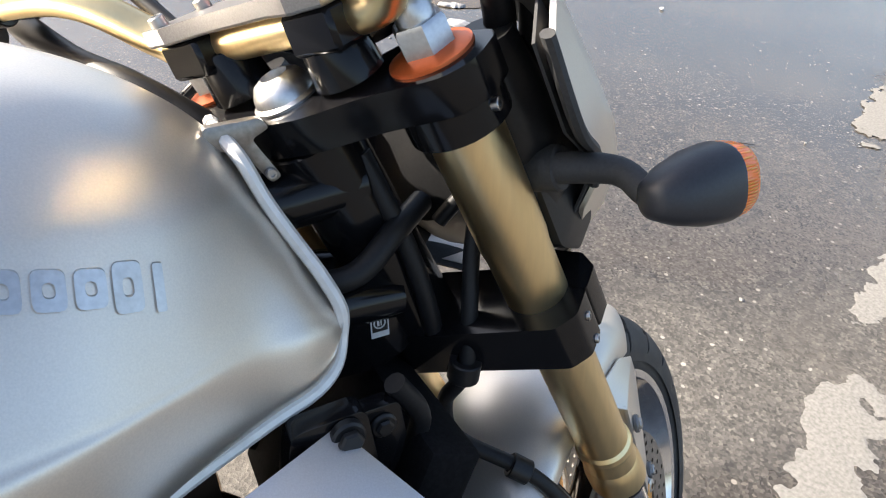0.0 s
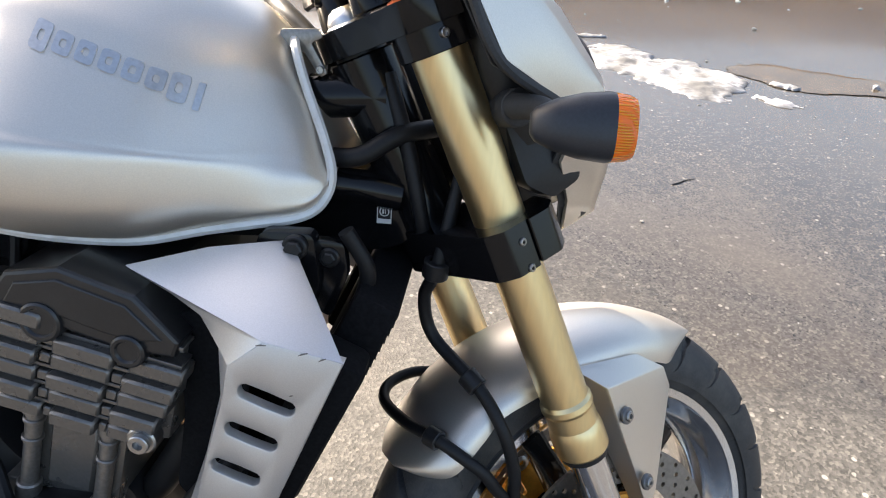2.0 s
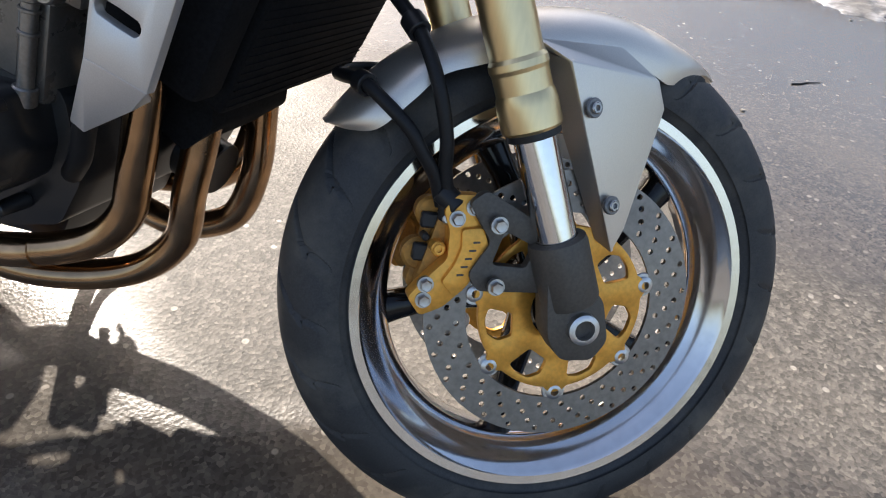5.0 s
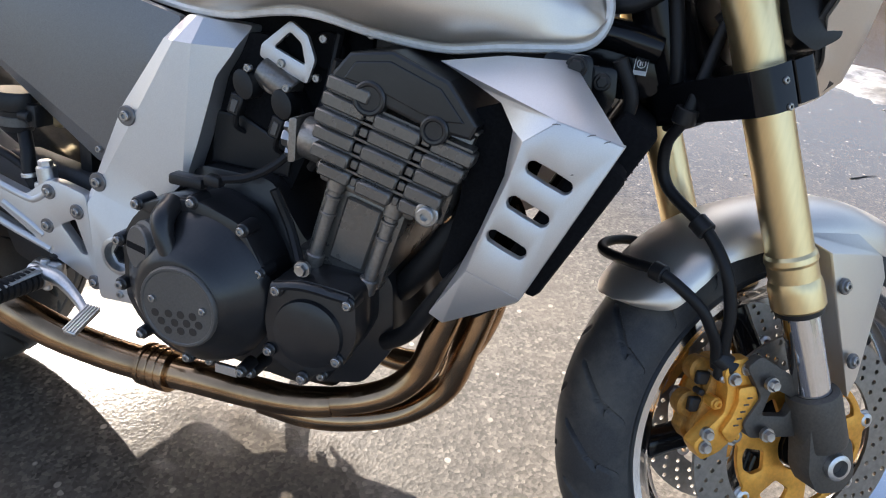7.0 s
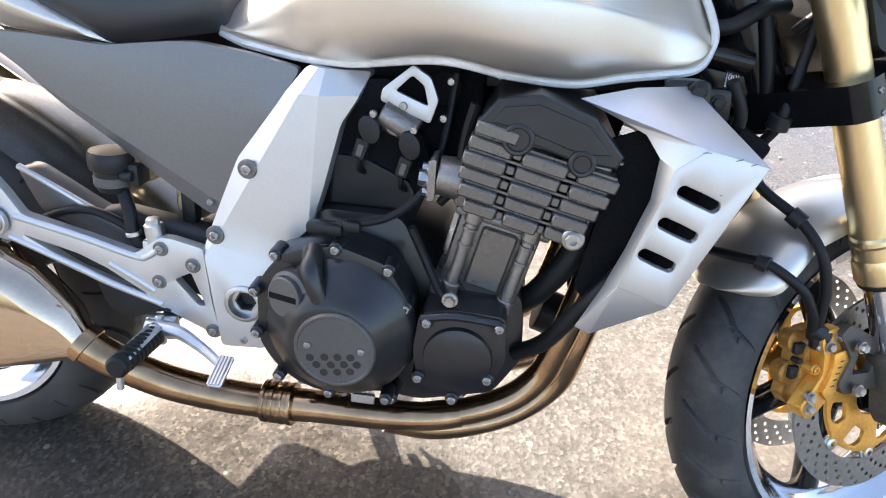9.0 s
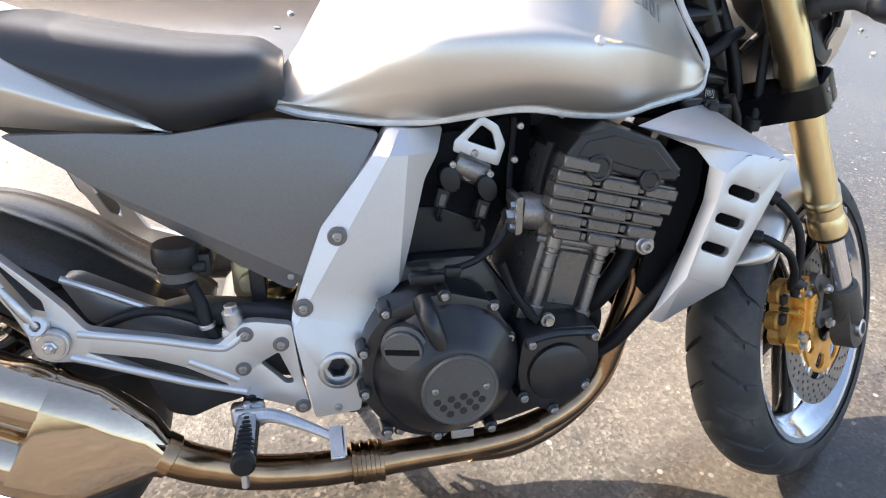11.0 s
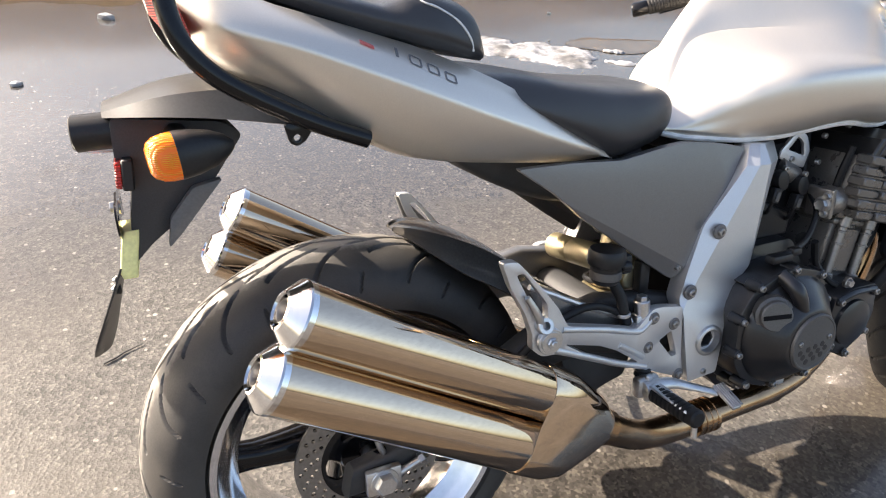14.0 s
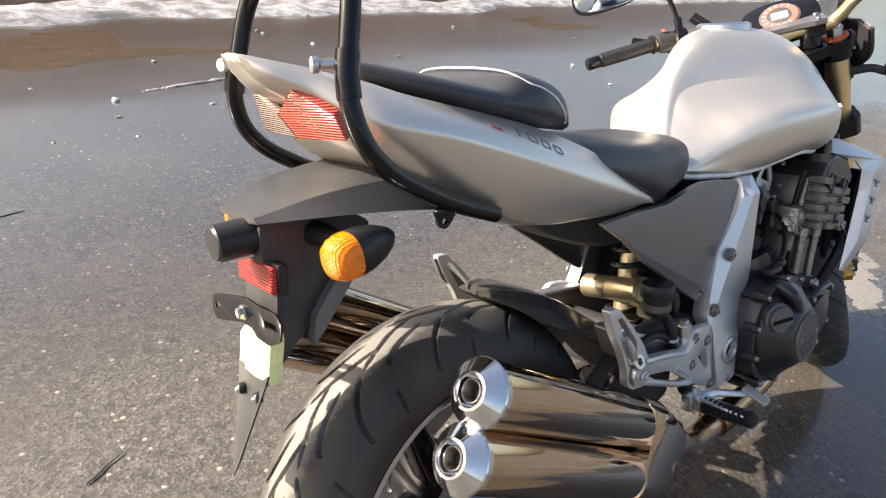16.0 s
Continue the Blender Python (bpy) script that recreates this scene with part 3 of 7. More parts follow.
def carrier_mesh(r_hub, r_out, arms, thick, y, phase):
    """A disc carrier: a ring with arms and windows between them."""
    outer = []
    for k in range(arms * 12):
        f = k / 12
        a = phase + 2 * math.pi * f / arms
        d = abs((f + 0.5) % 1.0 - 0.5)
        r = r_out + 0.001 - 0.006 * min(max((d - 0.08) / 0.06, 0), 1)
        outer.append((r * math.cos(a), r * math.sin(a)))
    holes = [[(r_hub * math.cos(a), r_hub * math.sin(a)) for a in (2 * math.pi * k / 30 for k in range(30))]]
    for k in range(arms):
        a0 = phase + 2 * math.pi * (k + 0.5) / arms
        h = math.pi / arms
        q = [(r_out - 0.021, a0 + h * 0.46), (r_out - 0.0125, a0 + h * 0.12), (r_out - 0.0125, a0 - h * 0.30), (r_out - 0.016, a0 - h * 0.64), (r_out * 0.56, a0 - h * 0.42), (r_out * 0.62, a0 + h * 0.55)]
        holes.append(rounded([(r * math.cos(a), r * math.sin(a)) for r, a in q], 0.004, 3))
    return slab(outer, y - thick / 2, y + thick / 2, holes, edge=0.001)


def in_place(centre, turned):
    m = Matrix.Translation(centre)
    return TURNED @ m if turned else m


FW = in_place(AXLE, True)
front_wheel = part("front_wheel", move(rim_mesh(0.050, 0.2165), FW), RIM, bike, "polished front wheel rim with drilled double brake discs")
front_grooves = [(0.006, 0.050, 0.75, 9.0, 0.0, 0.0022), (0.034, 0.076, 0.35, 5.0, 0.45, 0.0019)]
part("tyre", move(tyre_mesh(0.2965, 0.060, 0.050, 0.2165, 0.0776, front_grooves, 840), FW), TYRE, front_wheel, "worn black tyre with slanted grooves")
for k in range(5):
    part("spoke", move(spoke_mesh(radians(185 + 72 * k), 0.035, 0.186, 0.019, 0.013, 0.022, 0.017, 0.12), FW), GLOSS, front_wheel, "black spoke" if k == 0 else "")
part("hub", move(lathe([(0.014, -0.075), (0.030, -0.072), (0.034, -0.05), (0.045, -0.03), (0.045, 0.03), (0.034, 0.05), (0.030, 0.072), (0.014, 0.075)], (0, 0, 0), (0, 1, 0), 32), FW), GLOSS, front_wheel)
for side in (-1, 1):
    y = 0.064 * side
    part("brake_disc", move(disc_mesh(0.150, 0.1055, 0.0045, (0.1155, 0.1255, 0.1355, 0.1440), 28, 0.0034, y), FW), DISC, front_wheel, "drilled steel brake disc")
    part("disc_carrier", move(carrier_mesh(0.034, 0.0975, 7, 0.006, y + 0.002 * side, radians(20.5)), FW), CALIPER, front_wheel, "gold disc carrier")
    for k in range(7):
        a = radians(20.5 + 360 / 7 * k)
        c = Vector((0.0985 * math.cos(a), y, 0.0985 * math.sin(a)))
        bt = lathe([(0.0045, 0.006), (0.0062, 0.006), (0.0095, 0.0042), (0.0095, -0.0042), (0.0062, -0.006), (0.0045, -0.006)], c, (0, 1, 0), 18, loop=True)
        tab = ring(c - Vector((0, 0.0021, 0)), c + Vector((0, 0.0021, 0)), 0.0135, 0.0090, 16)
        part("disc_button", move(both(bt, tab), FW), ALLOY, front_wheel)

RWC = Vector((0, 0, 0.311))
RW = in_place(RWC, False)
rear_wheel = part("rear_wheel", move(rim_mesh(0.080, 0.2165), RW), RIM, bike, "polished rear wheel rim with black spokes")
rear_grooves = [(0.0125, 0.038, 6.0, -118.0, 0.491, 0.0022), (0.020, 0.084, 1.776, -13.8, 0.267, 0.0020), (-0.010, 0.0085, -5.6, 0.0, 0.6274, 0.0017), (-0.010, 0.017, 3.7, 0.0, 0.5086, 0.0017), (0.064, 0.096, 0.31, 0.0, 0.1357, 0.0014)]
part("tyre", move(tyre_mesh(0.3095, 0.0895, 0.066, 0.2165, 2 * math.pi * 0.311 / 13, rear_grooves, 900), RW), TYRE_DUSTY, rear_wheel, "wide dusty rear tyre with curved grooves")
for k in range(5):
    part("spoke", move(spoke_mesh(radians(188 + 72 * k), 0.045, 0.186, 0.026, 0.016, 0.030, 0.020, -0.10), RW), GLOSS, rear_wheel, "black spoke" if k == 0 else "")
part("hub", move(lathe([(0.014, -0.085), (0.04, -0.082), (0.05, -0.05), (0.06, -0.03), (0.06, 0.06), (0.05, 0.09), (0.014, 0.095)], (0, 0, 0), (0, 1, 0), 32), RW), GLOSS, rear_wheel)
part("brake_disc", move(disc_mesh(0.112, 0.074, 0.005, (0.080, 0.088, 0.096, 0.1035), 26, 0.0034, -0.092), RW), DISC, rear_wheel, "drilled rear brake disc")
part("disc_carrier", move(carrier_mesh(0.045, 0.080, 5, 0.006, -0.090, 0.2), RW), GLOSS, rear_wheel)
part("axle", rod((0, -0.168, 0.311), (0, 0.16, 0.311), 0.011, seg=20), ALLOY, rear_wheel)
part("axle_nut", both(lathe([(0.0, -0.012), (0.014, -0.012), (0.0165, -0.009), (0.0165, 0)], (0, -0.158, 0.311), (0, 1, 0), 6), ring((0, -0.160, 0.311), (0, -0.153, 0.311), 0.021, 0.01)), ALLOY, rear_wheel)

# ---- ground ----
def ground_sheet():
    """One sheet to the horizon, finer and slightly uneven where the motorcycle stands."""
    line = sorted({round(s * v, 3) for s in (-1, 1) for v in (0, 0.3, 0.6, 0.9, 1.2, 1.6, 2, 2.5, 3, 3.6, 4.3, 5, 6, 7, 8.5, 10, 13, 17, 25, 40, 80, 200, 600)})
    bm = bmesh.new()
    vs = {}
    for i, x in enumerate(line):
        for j, y in enumerate(line):
            near = max(0.0, 1 - math.hypot(x, y) / 20)
            far = min(1.0, max(0.0, (math.hypot(x - 0.7, y) - 1.6) / 2))
            vs[i, j] = bm.verts.new((x + 0.7, y, 0.02 * far * near * noise.noise((x * 0.5, y * 0.5, 0))))
    n = len(line)
    for i in range(n - 1):
        for j in range(n - 1):
            bm.faces.new((vs[i, j], vs[i + 1, j], vs[i + 1, j + 1], vs[i, j + 1]))
    return bm


ground = link_mesh("ground", ground_sheet(), GROUND)
tagged(ground, "damp grey asphalt yard with pale stones and wet patches", "ground", kind="structure")


def patch(cx, cy, rx, ry, turn, seed, cell, lift, hump=0.0, ragged=0.9, fine=3.0):
    """A ragged patch lying on the ground, cut out of a grid along the edge of a noise field; hump raises its middle."""
    def field(u, v):
        return 1 - (u / rx) ** 2 - (v / ry) ** 2 + ragged * noise.fractal((u * fine / max(ry, 0.05) * 0.3 + seed, v * fine / max(ry, 0.05) * 0.3, seed * 2.3), 0.75, 2.0, 6)

    c, s = math.cos(turn), math.sin(turn)
    nu, nv = int(1.5 * rx / cell) + 1, int(1.5 * ry / cell) + 1
    value = {(i, j): field(i * cell, j * cell) for i in range(-nu, nu + 2) for j in range(-nv, nv + 2)}
    index, verts, faces = {}, [], []

    def vert(u, v, f):
        key = (round(u, 5), round(v, 5))
        if key not in index:
            index[key] = len(verts)
            h = 0.0003 if f <= 1e-6 else lift * min(1.0, f * 5) + hump * min(1.0, f) * (0.5 + abs(noise.fractal((u * 9 + seed, v * 9, 0), 0.7, 2.0, 4)))
            verts.append((cx + u * c - v * s, cy + u * s + v * c, h))
        return index[key]

    for i in range(-nu, nu + 1):
        for j in range(-nv, nv + 1):
            ring4 = [(i, j), (i + 1, j), (i + 1, j + 1), (i, j + 1)]
            if max(value[q] for q in ring4) <= 0:
                continue
            poly = []
            for a, b in zip(ring4, ring4[1:] + ring4[:1]):
                fa, fb = value[a], value[b]
                if fa > 0:
                    poly.append(vert(a[0] * cell, a[1] * cell, fa))
                if (fa > 0) != (fb > 0):
                    t = fa / (fa - fb)
                    poly.append(vert((a[0] + (b[0] - a[0]) * t) * cell, (a[1] + (b[1] - a[1]) * t) * cell, 0.0))
            poly = list(dict.fromkeys(poly))
            if len(poly) > 2:
                faces.append(poly)
    me = bpy.data.meshes.new("patch")
    me.from_pydata(verts, [], faces)
    bm = bmesh.new()
    bm.from_mesh(me)
    bpy.data.meshes.remove(me)
    return bm


def snow(cx, cy, rx, ry, turn, hump, seed, ragged=0.9):
    ob = link_mesh("snow_patch", patch(cx, cy, rx, ry, turn, seed, max(0.006, ry * 0.06), 0.006, hump, ragged, 2.6), SNOW, sharp=70)
    return tagged(ob, "thin patch of old grainy snow melting on asphalt", "snow", kind="stuff")


snow(2.13, 2.98, 0.52, 0.24, -0.66, 0.018, 1.3, 1.2)
snow(1.75, 3.55, 0.16, 0.030, 0.1, 0.010, 2.2)
snow(2.72, 2.90, 0.07, 0.04, -0.4, 0.012, 4.2)
snow(1.05, 3.75, 0.32, 0.025, 0.2, 0.010, 7.7)


def berm():
    """A long ragged bank of shovelled snow along the yard's far side."""
    rows = []
    for x in np.linspace(-16, 26, 300):
        row = []
        edge = 6.15 + 0.30 * noise.fractal((x * 0.5, 0, 2), 0.7, 2.0, 5) - 0.03 * x
        deep = 0.9 + 0.5 * noise.noise((x * 0.25, 5, 0))
        for f in np.linspace(0, 1, 16):
            y = edge + deep * f
            h = 0.07 * math.sin(math.pi * f) ** 0.6 * (0.55 + 0.9 * abs(noise.fractal((x * 2.0, y * 2.0, 0), 0.8, 2.0, 5)))
            row.append((x, y, h - 0.004))
        rows.append(row)
    return rings_mesh(rows, closed=False, caps=False)


tagged(link_mesh("snow_bank", berm(), SNOW, sharp=70), "low dirty bank of melting snow along the yard", "snow", kind="stuff")
for cx, cy, rx, ry, turn, seed, cell in ((2.95, 3.02, 0.46, 0.20, -0.25, 3.0, 0.03), (0.8, 5.10, 3.3, 0.62, -0.02, 6.0, 0.06), (6.6, 4.9, 1.6, 0.40, 0.0, 8.0, 0.06)):
    tagged(link_mesh("puddle", patch(cx, cy, rx, ry, turn, seed, cell, 0.0012, 0.0, 0.8, 2.0), PUDDLE, sharp=80), "shallow brown puddle of meltwater on asphalt", "puddle", kind="structure")
tagged(link_mesh("wet_ice", patch(4.0, 8.9, 18.0, 1.6, 0.0, 11.0, 0.2, 0.004, 0.0, 0.5, 2.0), WETBAND, sharp=80), "dark band of wet ice behind the snow bank", "ice", kind="structure")
for cx, cy, rx, ry, turn, seed in ((2.16, 0.10, 0.24, 0.075, 0.42, 1.0), (2.78, 0.42, 0.20, 0.05, 0.35, 2.0), (3.85, 1.18, 0.34, 0.07, 0.55, 3.0), (2.50, -0.02, 0.16, 0.05, 0.3, 5.5)):
    tagged(link_mesh("white_stain", patch(cx, cy, rx, ry, turn, seed, 0.006, 0.0012, 0.0, 1.3, 2.2), SALT), "ragged pale dried stain on the asphalt", "stain", kind="structure")
# unseen wall standing in for an orange building mirrored in the wet ground
tagged(link_mesh("wall_north", block(-30.0, 40.0, 14.0, 14.3, -0.05, 2.8, 0.02, 1), BRICK), "low unseen orange brick wall added for its reflection in the wet ground", "wall", kind="structure")


def crumbs(name, material, count, box_x, box_y, size, label, category, seed, keep_out=True):
    """Loose small lumps scattered over the yard, joined into one."""
    rng = random.Random(seed)
    bms = bmesh.new()
    for _ in range(count):
        x, y = rng.uniform(*box_x), rng.uniform(*box_y)
        if keep_out and -0.4 < x < 1.75 and -0.45 < y < 0.5:
            continue
        s = size * rng.uniform(0.5, 1.6) * (1 if rng.random() > 0.06 else 2.2)
        m = Matrix.Translation((x, y, s * 0.25)) @ Matrix.Rotation(rng.uniform(0, 6), 4, "Z") @ Matrix.Diagonal((s, s * rng.uniform(0.5, 0.9), s * 0.5, 1))
        bmesh.ops.create_icosphere(bms, subdivisions=1, radius=1.0, matrix=m)
    for v in bms.verts:
        v.co += noise.noise_vector(v.co * 60) * size * 0.25
    ob = link_mesh(name, bms, material, sharp=30)
    return tagged(ob, label, category, kind="stuff")


crumbs("gravel", SALT, 900, (-2.5, 4.5), (-0.6, 5.5), 0.0028, "loose pale grit scattered on the asphalt", "gravel", 3)
crumbs("snow_lumps", SNOW, 60, (-3.0, 5.5), (2.3, 6.2), 0.022, "small lumps of snow and ice on the asphalt", "snow", 5)


def twig(x, y, turn, length):
    c, s = math.cos(turn), math.sin(turn)
    pts = [(x + c * length * t + 0.06 * length * math.sin(9 * t), y + s * length * t, 0.003) for t in (0, 0.3, 0.6, 1.0)]
    ob = link_mesh("twig", tube(pts, [0.0022, 0.0026, 0.002, 0.001], 10, 5), MATT)
    return tagged(ob, "short dark twig lying on asphalt", "twig")


for x, y, turn, length in ((1.93, 1.70, 0.6, 0.11), (-0.40, 0.72, 0.5, 0.10), (-0.95, 1.15, 0.9, 0.09), (-0.30, 2.2, 0.2, 0.10), (3.05, 1.2, -0.6, 0.07)):
    twig(x, y, turn, length)

# ---- bodywork ----
def sheet(points, faces, thick, edge=0.0015):
    """A folded panel from corner points and faces, given a thickness inwards."""
    bm = bmesh.new()
    vs = [bm.verts.new(p) for p in points]
    for f in faces:
        bm.faces.new([vs[i] for i in f])
    bmesh.ops.recalc_face_normals(bm, faces=bm.faces)
    bmesh.ops.solidify(bm, geom=bm.faces[:] + bm.edges[:] + bm.verts[:], thickness=thick)
    if edge:
        bm.normal_update()
        sharp = [e for e in bm.edges if len(e.link_faces) == 2 and e.calc_face_angle(0) > radians(12)]
        bmesh.ops.bevel(bm, geom=sharp, offset=edge, segments=2, affect="EDGES", profile=0.6, clamp_overlap=True)
    return bm


def crease(bm, p, q, push, side=1):
    """Folds a plate along the line from p to q in (x, z): what lies to the line's left (side 1) leans inwards."""
    way = Vector((q[0] - p[0], 0, q[1] - p[1])).normalized()
    across = Vector((-way.z, 0, way.x)) * side
    base = Vector((p[0], 0, p[1]))
    bmesh.ops.bisect_plane(bm, geom=bm.faces[:] + bm.edges[:] + bm.verts[:], plane_co=base, plane_no=across, dist=1e-5)
    bmesh.ops.triangulate(bm, faces=bm.faces[:])
    for v in bm.verts:
        v.co.y += push * max(0.0, (Vector((v.co.x, 0, v.co.z)) - base).dot(across))
    return bm


# seam width and height, widest half width and height, crease width and height, top height, from the seat to the steering head
TANK = ((0.508, 0.078, 0.741, 0.082, 0.747, 0.070, 0.756, 0.769), (0.540, 0.093, 0.733, 0.094, 0.758, 0.050, 0.788, 0.810), (0.570, 0.105, 0.730, 0.106, 0.773, 0.034, 0.833, 0.858), (0.600, 0.113, 0.727, 0.121, 0.791, 0.029, 0.872, 0.902),
        (0.640, 0.124, 0.725, 0.150, 0.814, 0.044, 0.887, 0.944), (0.70, 0.142, 0.728, 0.186, 0.832, 0.080, 0.892, 0.978), (0.80, 0.170, 0.744, 0.212, 0.832, 0.142, 0.891, 0.986), (0.88, 0.162, 0.733, 0.210, 0.820, 0.168, 0.872, 0.978), (0.95, 0.142, 0.727, 0.180, 0.810, 0.156, 0.850, 0.962),
        (1.005, 0.123, 0.735, 0.142, 0.800, 0.124, 0.832, 0.938), (1.050, 0.106, 0.740, 0.110, 0.790, 0.082, 0.838, 0.902), (1.080, 0.097, 0.744, 0.098, 0.786, 0.062, 0.828, 0.854), (1.098, 0.087, 0.752, 0.087, 0.781, 0.060, 0.805, 0.819), (1.107, 0.076, 0.767, 0.078, 0.778, 0.068, 0.788, 0.793))


def tank_half(x, ws, zs, w, zsh, yc, zc, zt):
    soft = 0.07 + 0.41 * min(max((x - 0.72) / 0.18, 0.0), 1.0)
    side, crown = (w, zsh - 0.004), (yc * 0.72, zc + 0.52 * (zt - zc))
    below = (yc + soft * (side[0] - yc), zc + soft * (side[1] - zc))
    above = (yc + soft * (crown[0] - yc), zc + soft * (crown[1] - zc))
    return ((ws, zs), (ws + 0.34 * (w - ws) + 0.004, zs + 0.010), (ws + 0.84 * (w - ws) + 0.003, zs + 0.46 * (zsh - zs)), side, (yc + (0.5 + soft / 2) * (side[0] - yc) + 0.001, zc + (0.5 + soft / 2) * (side[1] - zc)), below, above, crown, (yc * 0.40, zt - 0.13 * (zt - zc)), (0, zt))


tank = part("fuel_tank", body([(x, tank_half(x, *q)) for x, *q in TANK], 110, 16), PAINT, bike, "champagne silver fuel tank with pale seam", 60)
for side in (-1, 1):
    seam = [(x, side * (ws + 0.001), zs - 0.001) for x, ws, zs, *_ in TANK] + [(1.109, side * 0.075, 0.785), (1.101, side * 0.066, 0.808), (1.090, side * 0.055, 0.830), (1.077, side * 0.045, 0.857), (1.067, side * 0.038, 0.884), (1.060, side * 0.020, 0.896), (1.058, side * 0.002, 0.898)]
    part("tank_seam", tube(seam, 0.0048, 110, 8), TRIM, tank, "pale rolled tank seam")

from mathutils.bvhtree import BVHTree


def on_surface(ob, x, z, side=-1):
    """The place and outward way on a part's outer side at (x, z)."""
    tree = BVHTree.FromPolygons([v.co for v in ob.data.vertices], [tuple(p.vertices) for p in ob.data.polygons])
    hit, way, _, _ = tree.ray_cast(Vector((x, side * 0.6, z)), Vector((0, -side, 0)))
    return (hit, way) if hit else (Vector((x, side * 0.15, z)), Vector((0, side, 0)))


def badge_bar(ob, x, z, w, h, up, along, material, lift=0.0012, skew=0.0, name="badge_bar", hole=0.0):
    """A small raised rounded bar that hugs the surface of ob."""
    bm = bmesh.new()
    shape = rounded([(-w / 2 + skew, h / 2), (w / 2 + skew, h / 2), (w / 2 - skew, -h / 2), (-w / 2 - skew, -h / 2)], min(w, h) * 0.25, 3)
    loops = [shape]
    if hole:
        loops.append(rounded([(-w * hole / 2, h * hole / 2), (w * hole / 2, h * hole / 2), (w * hole / 2, -h * hole / 2), (-w * hole / 2, -h * hole / 2)], min(w, h) * 0.2, 3))
    edges = []
    tree = BVHTree.FromPolygons([v.co for v in ob.data.vertices], [tuple(p.vertices) for p in ob.data.polygons])
    for loop in loops:
        vs = []
        for a, b in loop:
            px, pz = x + along[0] * a + up[0] * b, z + along[1] * a + up[1] * b
            hit, way, _, _ = tree.ray_cast(Vector((px, -0.6, pz)), Vector((0, 1, 0)))
            vs.append(bm.verts.new((hit + way * lift) if hit else (px, -0.15, pz)))
        edges += [bm.edges.new((vs[i], vs[(i + 1) % len(vs)])) for i in range(len(vs))]
    bmesh.ops.triangle_fill(bm, use_beauty=True, edges=edges)
    bmesh.ops.recalc_face_normals(bm, faces=bm.faces)
    made = bmesh.ops.extrude_face_region(bm, geom=bm.faces[:])
    for v in (g for g in made["geom"] if isinstance(g, bmesh.types.BMVert)):
        v.co.y += lift + 0.002
    return part(name, bm, material, ob)


for k in range(8):
    f = k / 7
    x, z = 0.895 + 0.1125 * f - 0.004 * f ** 6, 0.894 - 0.036 * f - 0.008 * f * f
    badge_bar(tank, x, z, 0.0050 if k == 7 else 0.0135, 0.021 if k in (0, 6, 7) else 0.0155, (0.12, 0.99), (0.93, -0.38), ALLOY, hole=0.0 if k == 7 else 0.38)
nick, nick_way = on_surface(tank, 0.882, 0.824)
part("tank_plug", rod(nick - nick_way * 0.004, nick + nick_way * 0.0035, 0.0062, seg=16), TRIM, tank)
part("fuel_cap", lathe([(0, 0.006), (0.045, 0.006), (0.052, 0.002), (0.053, -0.01)], (0.80, 0, 0.985), (0.02, 0, 1), 40), ALLOY, tank, "round alloy fuel cap")

SEAT = ((0.519, ((0.070, 0.742), (0.086, 0.765), (0.084, 0.784), (0.050, 0.798), (0, 0.801))), (0.49, ((0.098, 0.738), (0.116, 0.765), (0.108, 0.801), (0.060, 0.815), (0, 0.817))), (0.447, ((0.112, 0.730), (0.134, 0.760), (0.121, 0.806), (0.066, 0.819), (0, 0.821))),
        (0.389, ((0.120, 0.722), (0.143, 0.756), (0.127, 0.811), (0.070, 0.824), (0, 0.826))), (0.345, ((0.130, 0.741), (0.146, 0.770), (0.129, 0.818), (0.075, 0.830), (0, 0.832))), (0.28, ((0.134, 0.771), (0.144, 0.794), (0.126, 0.831), (0.075, 0.842), (0, 0.844))),
        (0.22, ((0.133, 0.803), (0.137, 0.818), (0.116, 0.844), (0.066, 0.853), (0, 0.855))), (0.192, ((0.126, 0.832), (0.124, 0.840), (0.100, 0.850), (0.05, 0.853), (0, 0.854))), (0.182, ((0.110, 0.838), (0.106, 0.842), (0.084, 0.846), (0.04, 0.848), (0, 0.848))))
seat = part("rider_seat", body(SEAT, 50, 14), VINYL, bike, "black vinyl rider seat", 60)
PILLION = ((0.181, ((0.096, 0.866), (0.107, 0.874), (0.096, 0.890), (0.05, 0.902), (0, 0.906))), (0.166, ((0.104, 0.870), (0.119, 0.884), (0.106, 0.919), (0.06, 0.934), (0, 0.938))), (0.120, ((0.114, 0.882), (0.130, 0.902), (0.111, 0.939), (0.06, 0.952), (0, 0.955))),
           (0.085, ((0.111, 0.891), (0.127, 0.910), (0.109, 0.944), (0.06, 0.956), (0, 0.958))), (0.058, ((0.107, 0.900), (0.123, 0.916), (0.107, 0.936), (0.06, 0.943), (0, 0.945))), (0.032, ((0.104, 0.906), (0.120, 0.922), (0.104, 0.938), (0.05, 0.943), (0, 0.944))),
           (-0.05, ((0.085, 0.935), (0.098, 0.947), (0.084, 0.961), (0.04, 0.966), (0, 0.967))), (-0.125, ((0.048, 0.965), (0.056, 0.973), (0.046, 0.983), (0.02, 0.987), (0, 0.988))))
pillion = part("pillion_seat", body(PILLION, 56, 14), VINYL, bike, "black vinyl pillion seat with white stitching", 60)
